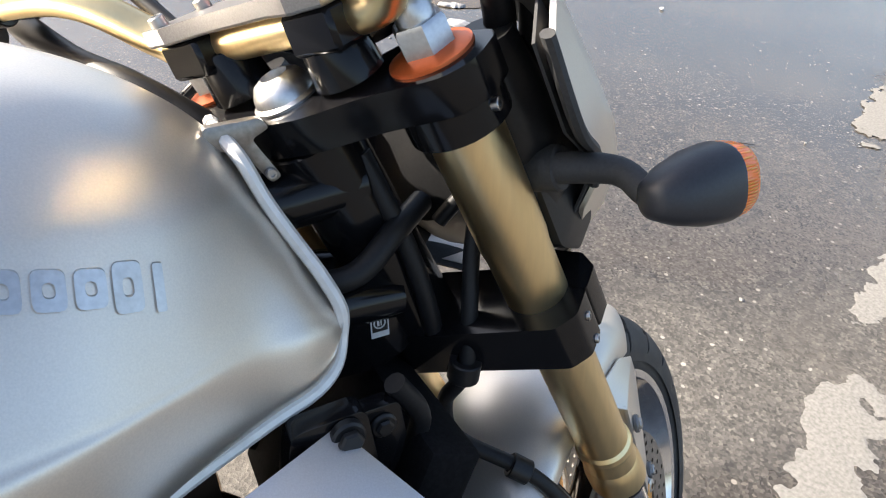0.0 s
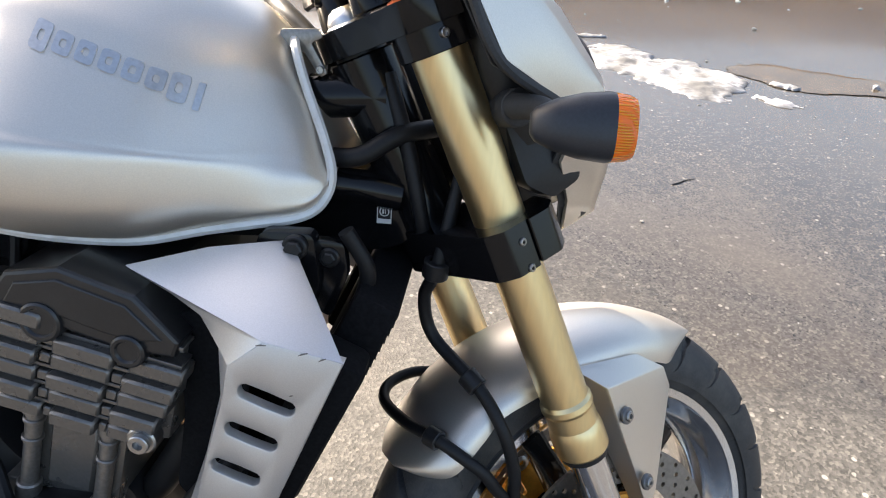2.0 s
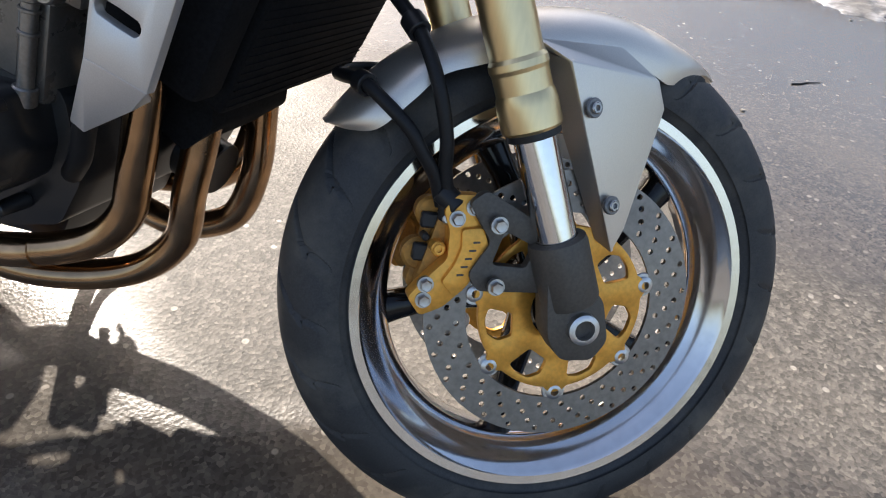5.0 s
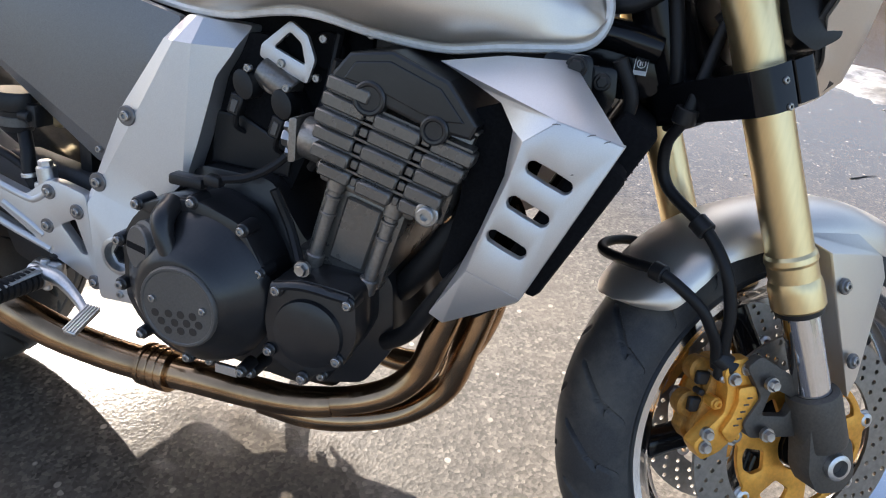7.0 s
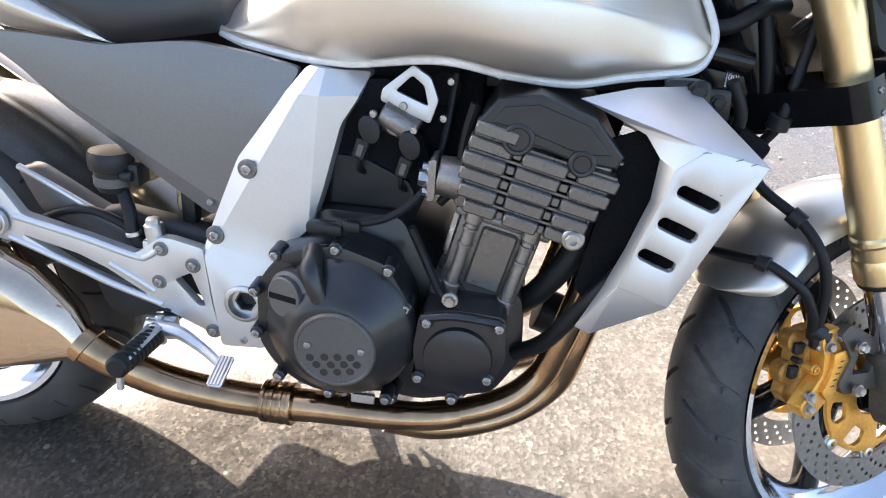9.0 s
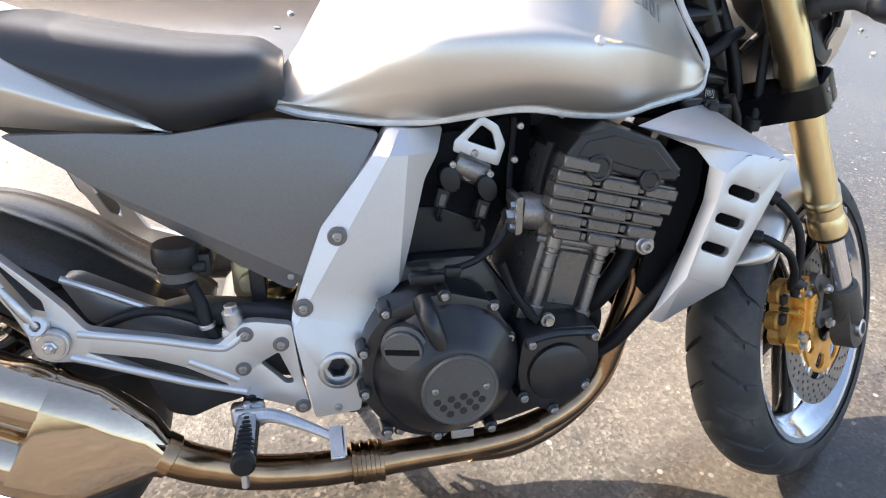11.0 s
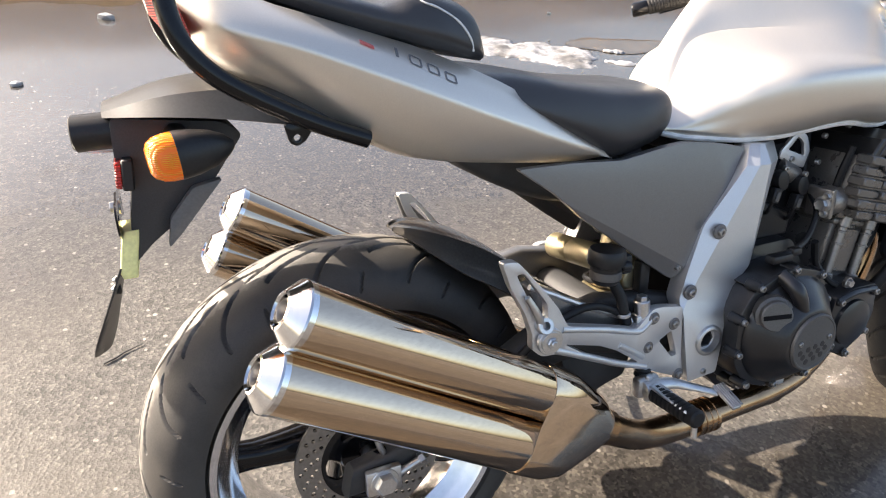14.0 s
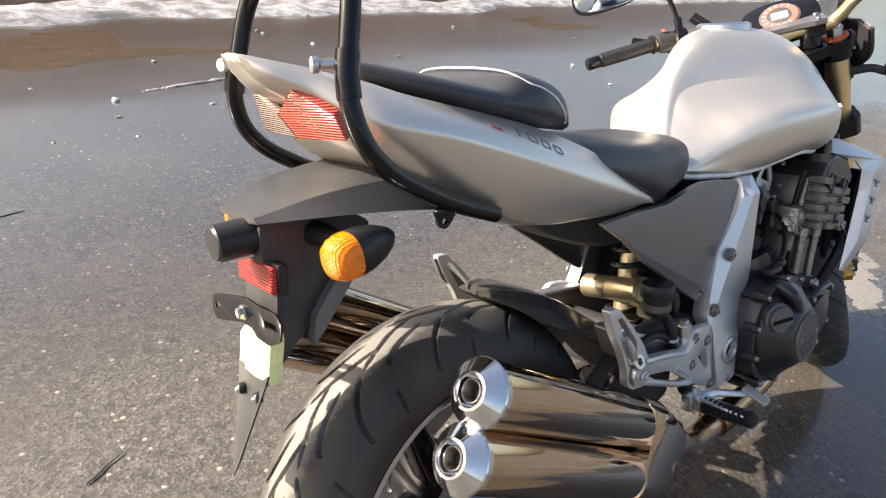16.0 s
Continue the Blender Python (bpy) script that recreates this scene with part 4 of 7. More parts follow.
half = [on_surface(pillion, x, z)[0] + Vector((0, -0.0006, 0)) for x, z in ((0.160, 0.880), (0.154, 0.896), (0.138, 0.916), (0.112, 0.932), (0.094, 0.939))] + [Vector((0.082, -0.088, 0.9535)), Vector((0.076, -0.045, 0.9590)), Vector((0.074, 0.0, 0.9600))]
stitch = half + [Vector((p.x, -p.y, p.z)) for p in half[-2::-1]]
part("stitching", tube(stitch, 0.0014, 60, 5), TRIM, pillion, "pale seat stitching")

TAIL = ((0.386, ((0.100, 0.722), (0.116, 0.722), (0.119, 0.7235), (0.117, 0.7245), (0.100, 0.725), (0, 0.725))), (0.31, ((0.090, 0.722), (0.128, 0.724), (0.150, 0.750), (0.128, 0.768), (0.100, 0.762), (0, 0.758))),
        (0.21, ((0.080, 0.728), (0.134, 0.735), (0.160, 0.788), (0.130, 0.833), (0.100, 0.826), (0, 0.82))), (0.10, ((0.070, 0.742), (0.134, 0.751), (0.163, 0.832), (0.121, 0.882), (0.095, 0.878), (0, 0.875))),
        (0.03, ((0.070, 0.770), (0.130, 0.778), (0.160, 0.860), (0.114, 0.906), (0.090, 0.904), (0, 0.90))), (-0.06, ((0.068, 0.826), (0.118, 0.836), (0.147, 0.894), (0.103, 0.934), (0.085, 0.934), (0, 0.934))),
        (-0.13, ((0.055, 0.868), (0.094, 0.876), (0.121, 0.915), (0.093, 0.955), (0.073, 0.962), (0, 0.964))), (-0.165, ((0.035, 0.900), (0.060, 0.905), (0.090, 0.934), (0.080, 0.962), (0.060, 0.973), (0, 0.976))),
        (-0.190, ((0.020, 0.938), (0.036, 0.942), (0.064, 0.955), (0.062, 0.972), (0.050, 0.982), (0, 0.986))), (-0.225, ((0.020, 0.962), (0.030, 0.966), (0.042, 0.977), (0.038, 0.986), (0.028, 0.993), (0, 0.996))),
        (-0.249, ((0.008, 0.993), (0.012, 0.994), (0.017, 0.9965), (0.014, 0.999), (0.009, 1.000), (0, 1.001))))
TAIL = [(x, (h[0], (h[1][0] * 0.90, h[1][1] - 0.001), (h[1][0] * 0.945, h[1][1] + 0.004), (h[2][0] * 0.98 + h[1][0] * 0.02, h[2][1] - 0.004), (h[2][0] * 0.985 + h[3][0] * 0.015, h[2][1] + 0.004), *h[3:])) for x, h in TAIL]
tail = part("tail_cowl", body(TAIL, 80, 0), PAINT, bike, "pointed champagne silver tail cowl", 75)
badge_bar(tail, 0.018, 0.894, 0.017, 0.0045, (0.15, 0.98), (0.9, -0.42), RED, 0.0005)
for k in range(4):
    badge_bar(tail, 0.053 + 0.0215 * k, 0.884 - 0.0105 * k, 0.004 if k == 0 else 0.0165, 0.010, (0.15, 0.98), (0.9, -0.42), GUNMETAL, 0.0005, hole=0.0 if k == 0 else 0.72)
LENS = [(-0.202, -0.0015, 0.931), (-0.207, -0.049, 0.959), (-0.182, -0.090, 0.932), (-0.174, -0.095, 0.903), (-0.180, -0.0015, 0.899)]
lamp = part("tail_lamp", sheet(LENS, [(0, 1, 2, 3, 4)], -0.010), TAIL_RED, tail, "red ribbed tail lamp lens")
part("lamp_wing", flip(sheet(LENS, [(0, 1, 2, 3, 4)], -0.010)), CLEAR, lamp, "pale ribbed lens half")

# dark side covers under the seat
for side in (-1, 1):
    poly = [(0.211, 0.729), (0.30, 0.728), (0.385, 0.722), (0.47, 0.733), (0.505, 0.735), (0.57, 0.727), (0.631, 0.715), (0.600, 0.661), (0.562, 0.612), (0.526, 0.534), (0.509, 0.515), (0.500, 0.517), (0.441, 0.558), (0.381, 0.602), (0.325, 0.641), (0.274, 0.686)]
    bm = slab(rounded(poly, 0.008, 3), -0.147, -0.135, edge=0.005)
    crease(bm, (0.20, 0.731), (0.60, 0.655), 0.13)
    crease(bm, (0.205, 0.722), (0.50, 0.548), 0.30, -1)
    cover = part("side_cover", bm if side < 0 else flip(bm), GUNMETAL, bike, "dark grey side cover", 12)
    bolt((0.509, side * 0.1475, 0.535), (0, side, 0), 0.85, cover)

# main frame spars with their silver outer faces
for side in (-1, 1):
    poly = [(0.526, 0.339), (0.588, 0.343), (0.592, 0.39), (0.596, 0.435), (0.604, 0.462), (0.622, 0.495), (0.650, 0.525), (0.664, 0.575), (0.684, 0.656), (0.701, 0.684), (0.714, 0.716), (0.640, 0.720), (0.604, 0.670), (0.551, 0.600), (0.524, 0.533), (0.505, 0.482), (0.507, 0.466)]
    hole = [(0.561 + 0.021 * math.cos(a), 0.409 + 0.021 * math.sin(a)) for a in (2 * math.pi * k / 24 for k in range(24))]

    bm = slab(rounded(poly, 0.006, 3), -0.180, -0.150, [hole], edge=0.004)
    crease(bm, (0.661, 0.687), (0.644, 0.500), 0.55)
    crease(bm, (0.55, 0.690), (0.72, 0.690), 0.7)
    crease(bm, (0.506, 0.466), (0.591, 0.611), 0.55)
    for v in bm.verts:
        v.co.y += 0.014 * min(max((v.co.z - 0.43) / 0.06, 0.0), 1.0)
    spar = part("frame_spar", bm if side < 0 else flip(bm), SILVER, bike, "silver outer frame spar cover", 12)
    for x, z, y in ((0.570, 0.592, 0.167), (0.522, 0.498, 0.168)):
        c = Vector((x, side * y, z))
        part("screw_seat", ring(c + Vector((0, side * 0.001, 0)), c + Vector((0, -side * 0.004, 0)), 0.0125, 0.0055), GUNMETAL, spar)
        bolt(c + Vector((0, side * 0.001, 0)), (0, side, 0), 1.25, spar)
    bolt((0.558, side * 0.180, 0.352), (0, side, 0), 1.0, spar)
    c = Vector((0.561, side * 0.180, 0.409))
    plug = part("pivot_plug", lathe([(0.0265, -0.002), (0.0265, 0.003), (0.0245, 0.0045), (0.0205, 0.0045), (0.0185, -0.006), (0.013, -0.006)], c, (0, side, 0), 32), ALLOY, spar, "swingarm pivot with six-sided socket")
    part("pivot_socket", lathe([(0.0150, -0.005), (0.0125, -0.005), (0.0120, -0.018), (0, -0.018)], c, (0, side, 0), 6), MATT, plug)

# radiator shrouds
for side in (-1, 1):
    low = [(1.0908, 0.6865), (1.154, 0.674), (1.086, 0.502), (1.026, 0.520), (1.038, 0.570), (1.054, 0.625), (1.061, 0.662)]

    def slot(cx, cz, length=0.031, h=0.0075, tilt=-0.36):
        out = []
        for k in range(16):
            a = 2 * math.pi * k / 16
            u = math.copysign(length * 0.5 - h, math.cos(a)) + h * math.cos(a) if abs(math.cos(a)) > 1e-6 else 0
            w = h * math.sin(a)
            out.append((cx + u * math.cos(tilt) - w * math.sin(tilt), cz + u * math.sin(tilt) + w * math.cos(tilt)))
        return out

    holes = [slot(1.0915, 0.633, 0.049), slot(1.0775, 0.596, 0.046), slot(1.0625, 0.558, 0.044)]
    face = slab(low, -0.2265, -0.2165, holes, edge=0.0024)
    rest = sheet([(0.9576, -0.177, 0.7176), (1.020, -0.152, 0.7305), (1.084, -0.124, 0.733), (1.154, -0.2265, 0.674), (1.0908, -0.2265, 0.6865), (1.061, -0.2265, 0.662), (1.054, -0.2265, 0.625), (1.038, -0.2265, 0.570), (1.026, -0.2265, 0.520), (1.086, -0.2265, 0.502),
                  (1.001, -0.188, 0.701), (1.030, -0.200, 0.690), (1.047, -0.208, 0.668), (1.046, -0.207, 0.622), (1.030, -0.206, 0.561), (1.012, -0.206, 0.507), (0.988, -0.209, 0.4535), (1.006, -0.213, 0.4475), (1.060, -0.214, 0.479), (1.082, -0.216, 0.493)],
                 [(0, 1, 4), (1, 2, 4), (2, 3, 4), (0, 4, 10), (10, 4, 11), (11, 4, 5, 12), (12, 5, 6, 13), (13, 6, 7, 14), (14, 7, 8, 15), (15, 8, 16), (16, 8, 17), (17, 8, 9, 18), (18, 9, 19)], 0.004, 0.001)
    bm = both(face, rest)
    shroud = part("radiator_shroud", bm if side < 0 else flip(bm), SILVER, bike, "silver radiator shroud with three slots", 33)
    if side < 0:
        for x, z, l, rise in ((1.089, 0.6835, 0.009, 0.10), (1.122, 0.6790, 0.008, 0.35), (1.137, 0.6755, 0.006, 0.45), (1.112, 0.640, 0.003, 0.3)):
            part("scuff", slab([(x - l / 2, z - 0.0004 - rise * l / 2), (x + l / 2, z - 0.0003 + rise * l / 2), (x + l / 2.4, z + 0.0004 + rise * l / 2), (x - l / 6, z + 0.0006), (x - l / 2.2, z + 0.0003 - rise * l / 2)], -0.2268, -0.2262, edge=0), GUNMETAL, shroud, "grey scuff mark")

# ---- front end, drawn straight ahead and turned with the steering ----
def fork_at(z, y, ahead=0.0):
    """A point of a fork leg's axis at height z, moved ahead across it."""
    base = Vector((1.42 - (z - 0.30) * math.tan(RAKE), y, z))
    return base + STEM_NORMAL * ahead


for side in (-1, 1):
    y = 0.104 * side
    top = fork_at(0.925, y)

    def along(z):
        return (fork_at(z, y) - fork_at(0.486, y)).dot(STEM_AXIS)

    prof = [(0.0, -0.002), (0.0268, -0.002), (0.0290, 0.001), (0.0290, 0.022), (0.0278, 0.030), (0.0265, 0.034), (0.0265, 0.052), (0.0280, 0.056), (0.0275, 0.062), (0.0252, 0.066), (0.0250, along(0.775)), (0.0262, along(0.785)), (0.0262, along(0.918)), (0.0, along(0.918))]
    leg = front("fork_leg", lathe(prof, fork_at(0.486, y), STEM_AXIS, 40), GOLD, None, "gold anodised upside-down fork leg", 14)
    front("chrome_tube", rod(fork_at(0.375, y), fork_at(0.487, y), 0.0205, seg=32), CHROME, leg, "chromed inner fork tube")
    front("dust_seal", ring(fork_at(0.478, y), fork_at(0.487, y), 0.0262, 0.0204), BLACK, leg)
    # the foot that holds the axle, with lugs for the caliper
    foot_top = lathe([(0.0, 0.0), (0.0285, 0.0), (0.0300, 0.004), (0.0300, 0.062), (0.0285, 0.068), (0.021, 0.070)], fork_at(0.322, y), STEM_AXIS, 36)
    yo, yi = y + side * 0.018, y - side * 0.016
    poly = rounded([(1.372, 0.352), (1.412, 0.350), (1.437, 0.330), (1.451, 0.288), (1.438, 0.266), (1.404, 0.264), (1.386, 0.286)], 0.008, 4)
    lug = slab(poly, min(yo, yi) if side < 0 else max(yo, yi), max(yo, yi) if side < 0 else min(yo, yi), edge=0.004)
    stay = slab(rounded([(1.372, 0.392), (1.306, 0.422), (1.290, 0.408), (1.318, 0.372), (1.300, 0.338), (1.312, 0.322), (1.384, 0.326)], 0.006, 3), y - side * 0.004, y - side * 0.016,
                [rounded([(1.330, 0.385), (1.364, 0.372), (1.358, 0.350), (1.322, 0.350)], 0.005, 3)], edge=0.002)
    front("fork_foot", both(foot_top, lug, stay), FORKFOOT, leg, "brown-grey fork foot with caliper bracket")
    c = Vector((1.42, y, 0.30))
    front("axle_nut", both(lathe([(0.0, 0.012), (0.0105, 0.012)], c, (0, side, 0), 6), lathe([(0.0105, 0.012), (0.0105, 0.026), (0.0125, 0.026), (0.0160, 0.0245), (0.0165, 0.016), (0.0165, 0.0)], c, (0, side, 0), 30)), ALLOY, leg, "hollow alloy axle end")
    # fork cap: alloy nut and adjuster on an orange ring
    cap = fork_at(0.917, y)
    front("preload_ring", lathe([(0.0, 0), (0.0275, 0), (0.0285, 0.003), (0.0275, 0.008), (0.0185, 0.011), (0.0, 0.011)], cap, STEM_AXIS, 32), ORANGE_ANO, leg, "orange anodised preload ring")
    front("fork_cap", both(lathe([(0.0180, 0.010), (0.0180, 0.026), (0.0165, 0.029), (0.0, 0.029)], cap, STEM_AXIS, 6), lathe([(0.0125, 0.028), (0.0125, 0.040), (0.0105, 0.043), (0.0, 0.043)], cap, STEM_AXIS, 12), rod(cap + STEM_AXIS * 0.042, cap + STEM_AXIS * 0.050, 0.005)), ALLOY, leg, "alloy fork cap nut")
    # four-piston caliper behind the leg: a bright outer half; core and inner half the same gold, dirtied and darkened
    # for shade
    def plate(points, y0, y1, edge, r=0.005):
        return slab(rounded(points, r, 3), side * y0, side * y1, edge=edge)

    face = [(1.280, 0.413), (1.304, 0.415), (1.320, 0.389), (1.321, 0.353), (1.302, 0.321), (1.283, 0.300), (1.261, 0.289), (1.246, 0.307), (1.261, 0.327), (1.280, 0.349), (1.278, 0.377), (1.269, 0.397)]
    swell = [(1.288, 0.381), (1.309, 0.385), (1.317, 0.369), (1.311, 0.347), (1.297, 0.319), (1.291, 0.313), (1.276, 0.327), (1.286, 0.345), (1.291, 0.363)]
    inner = [(1.270, 0.405), (1.300, 0.409), (1.314, 0.385), (1.314, 0.357), (1.294, 0.325), (1.262, 0.297), (1.248, 0.313), (1.256, 0.347), (1.262, 0.382)]
    caliper = front("brake_caliper", plate(face, 0.0905, 0.070, 0.004), CALIPER, None, "gold four-piston brake caliper", 30)
    front("caliper_face", plate(swell, 0.0965, 0.088, 0.004, 0.004), CALIPER, caliper, "", 25)
    front("caliper_inner_half", plate(inner, 0.058, 0.040, 0.004), CALIPER_SHADED, caliper, "dirty gold inner half, darkened in colour for its shade")
    front("caliper_core", plate([(1.274, 0.403), (1.298, 0.405), (1.312, 0.385), (1.312, 0.357), (1.292, 0.327), (1.266, 0.301), (1.255, 0.315), (1.262, 0.347)], 0.0705, 0.0575, 0.001, 0.004), CALIPER_SHADED, caliper)
    for x, z in ((1.298, 0.403), (1.283, 0.390), (1.262, 0.322), (1.262, 0.306)):
        bolt(steered((x, side * 0.0912, z)), (TURNED.to_3x3() @ Vector((0, side, 0))), 1.1, caliper, "hex")
    for x, z in ((1.3196, 0.392), (1.3273, 0.331)):
        bolt(steered((x, side * 0.1095, z)), (TURNED.to_3x3() @ Vector((0, side, 0))), 1.15, caliper, "hex")
    for x, z, r in ((1.265, 0.387, 0.0165), (1.258, 0.343, 0.0175)):
        front("piston_boss", rod((x, side * 0.036, z), (x, side * 0.0595, z), r * 0.92, r, seg=28, edge=0.003), CALIPER_SHADED, caliper)
    front("pad_clip", both(block(1.254, 1.272, min(side * 0.058, side * 0.0665), max(side * 0.058, side * 0.0665), 0.372, 0.388, 0.002, 1), block(1.250, 1.268, min(side * 0.058, side * 0.0675), max(side * 0.058, side * 0.0675), 0.338, 0.356, 0.002, 1),
                           rod((1.260, side * 0.056, 0.364), (1.260, side * 0.072, 0.364), 0.0040)), BLACK, caliper, "black pad spring clip")
    front("bleed_nipple", both(rod((1.271, side * 0.068, 0.357), (1.271, side * 0.0865, 0.357), 0.0075), ring((1.271, side * 0.0865, 0.357), (1.271, side * 0.089, 0.357), 0.0055, 0.0028, 14)), CALIPER, caliper)
    front("pad_pin", rod((1.275, side * 0.045, 0.387), (1.275, side * 0.0865, 0.387), 0.005), ALLOY, caliper)
    for k in range(5):
        bm = block(-0.0035, 0.0035, -0.0005, 0.0005, -0.0010, 0.0010, 0.0003, 1)
        c = Vector((1.3045 - 0.0028 * k, side * 0.0967, 0.370 - 0.0085 * k))
        front("marking_bar", move(bm, Matrix.Translation(c) @ Matrix.Rotation(radians(-8), 4, "Y")), FORKFOOT, caliper)

# yokes
def yoke(z, thick, poly, edge, corner=0.010):
    """A yoke plate from an outline (ahead of the stem, to the left), square to the steering axis at height z."""
    centre = STEM + STEM_AXIS * ((z - STEM.z) / STEM_AXIS.z)
    bm = slab([(p[0], p[1]) for p in rounded(poly, corner, 3)], -thick / 2, thick / 2, edge=edge)
    frame_m = Matrix(((STEM_NORMAL.x, STEM_AXIS.x, 0, centre.x), (0, 0, 1, centre.y), (STEM_NORMAL.z, STEM_AXIS.z, 0, centre.z), (0, 0, 0, 1)))
    return move(bm, frame_m)


top_poly = [(0.050, -0.142), (0.056, -0.106), (0.058, -0.072), (0.030, -0.045), (0.020, 0.0), (0.030, 0.045), (0.058, 0.072), (0.056, 0.106), (0.050, 0.142), (0.016, 0.144), (-0.002, 0.130), (-0.012, 0.08), (-0.030, 0.035), (-0.034, 0.0), (-0.030, -0.035), (-0.012, -0.08), (-0.002, -0.130), (0.016, -0.144)]
top_yoke = front("top_yoke", both(yoke(0.898, 0.026, top_poly, 0.002), *[ring(fork_at(0.878, s * 0.104), fork_at(0.914, s * 0.104), 0.0350, 0.026) for s in (-1, 1)]), GLOSS, None, "black top yoke", 25)
low_poly = [(0.036, -0.144), (0.036, -0.09), (0.050, -0.060), (0.040, 0.0), (0.050, 0.060), (0.036, 0.09), (0.036, 0.144), (0.010, 0.146), (-0.006, 0.134), (-0.022, 0.06), (-0.036, 0.0), (-0.022, -0.06), (-0.006, -0.134), (0.010, -0.146)]
low_yoke = front("lower_yoke", yoke(0.700, 0.046, low_poly, 0.003, 0.004), GLOSS, None, "black lower yoke", 20)
for s in (-1, 1):
    for z in (0.718, 0.694):
        at = fork_at(z, s * 0.104, -0.006) + Vector((0, s * 0.0400, 0))
        bolt(steered(at), TURNED.to_3x3() @ Vector((0.25, s, 0)), 0.75, low_yoke)
    for z in (0.9085, 0.8905):
        at = fork_at(z, s * 0.104, -0.006) + Vector((0, s * 0.0345, 0))
        bolt(steered(at), TURNED.to_3x3() @ Vector((0.15, s, 0)), 0.85, top_yoke)
    front("pinch_cap", yoke(0.700, 0.043, [(0.038, s * 0.098), (0.078, s * 0.092), (0.076, s * 0.126), (0.062, s * 0.141), (0.038, s * 0.143)][::int(s)], 0.003, 0.003), GLOSS, low_yoke, "", 20)
stem_at = STEM + STEM_AXIS * ((0.905 - STEM.z) / STEM_AXIS.z)
front("stem_nut", lathe([(0.027, -0.002), (0.027, 0.002), (0.024, 0.003), (0.024, 0.007), (0.0215, 0.009), (0.0205, 0.014), (0.0165, 0.0205), (0.0105, 0.0235), (0.0095, 0.0235), (0.0085, 0.017), (0.0, 0.017)], stem_at, STEM_AXIS, 40), ALLOY, top_yoke, "alloy domed stem nut", 35)
front("steering_stem", rod(STEM + STEM_AXIS * 0.42, STEM + STEM_AXIS * 0.67, 0.026, seg=24), BLACK, low_yoke)

# handlebar with its clamps and controls
riser = [fork_at(0.925, s * 0.052, -0.018) for s in (-1, 1)]
clamp_pose = Matrix.Translation((fork_at(0.962, 0, -0.016))) @ Matrix.Rotation(-RAKE * 0.6, 4, "Y")
plate_poly = [(-0.030, -0.084), (0.026, -0.084), (0.030, -0.060), (0.022, -0.032), (0.022, 0.032), (0.030, 0.060), (0.026, 0.084), (-0.030, 0.084), (-0.034, 0.060), (-0.024, 0.032), (-0.024, -0.032), (-0.034, -0.060)]
cover = slab(plate_poly, -0.006, 0.006, edge=0.002)
clamp = front("bar_clamp", move(cover, clamp_pose @ Matrix.Translation((0, 0, 0.014)) @ Matrix.Rotation(radians(90), 4, "X")), GUNMETAL, None, "dark grey handlebar clamp plate", 20)
for s in (-1, 1):
    front("clamp_block", move(block(-0.026, 0.026, s * 0.062 - 0.020, s * 0.062 + 0.020, -0.018, 0.008, 0.003, 1), clamp_pose), GLOSS, clamp)
for p in riser:
    front("riser", rod(p, p + STEM_AXIS * 0.036, 0.024, 0.020), GLOSS, clamp)
for s in (-1, 1):
    for dx in (-0.019, 0.019):
        at = fork_at(0.983, s * 0.068, -0.018) + Vector((dx, 0, 0.001 + dx * 0.26))
        bolt(steered(at), TURNED.to_3x3() @ STEM_AXIS, 1.1, clamp)
bc = fork_at(0.960, 0, -0.016)
bar_line = [(bc.x - 0.150, -0.385, bc.z + 0.045), (bc.x - 0.095, -0.270, bc.z + 0.052), (bc.x - 0.045, -0.165, bc.z + 0.050), (bc.x - 0.006, -0.112, bc.z + 0.012), (bc.x, -0.085, bc.z), (bc.x, 0, bc.z), (bc.x, 0.085, bc.z), (bc.x - 0.006, 0.112, bc.z + 0.012), (bc.x - 0.045, 0.165, bc.z + 0.050), (bc.x - 0.095, 0.270, bc.z + 0.052), (bc.x - 0.150, 0.385, bc.z + 0.045)]
bar = front("handlebar", tube(bar_line, [0.011, 0.011, 0.0125, 0.014, 0.014, 0.014, 0.014, 0.014, 0.0125, 0.011, 0.011], 90, 16), GOLD, None, "gold tapered handlebar")
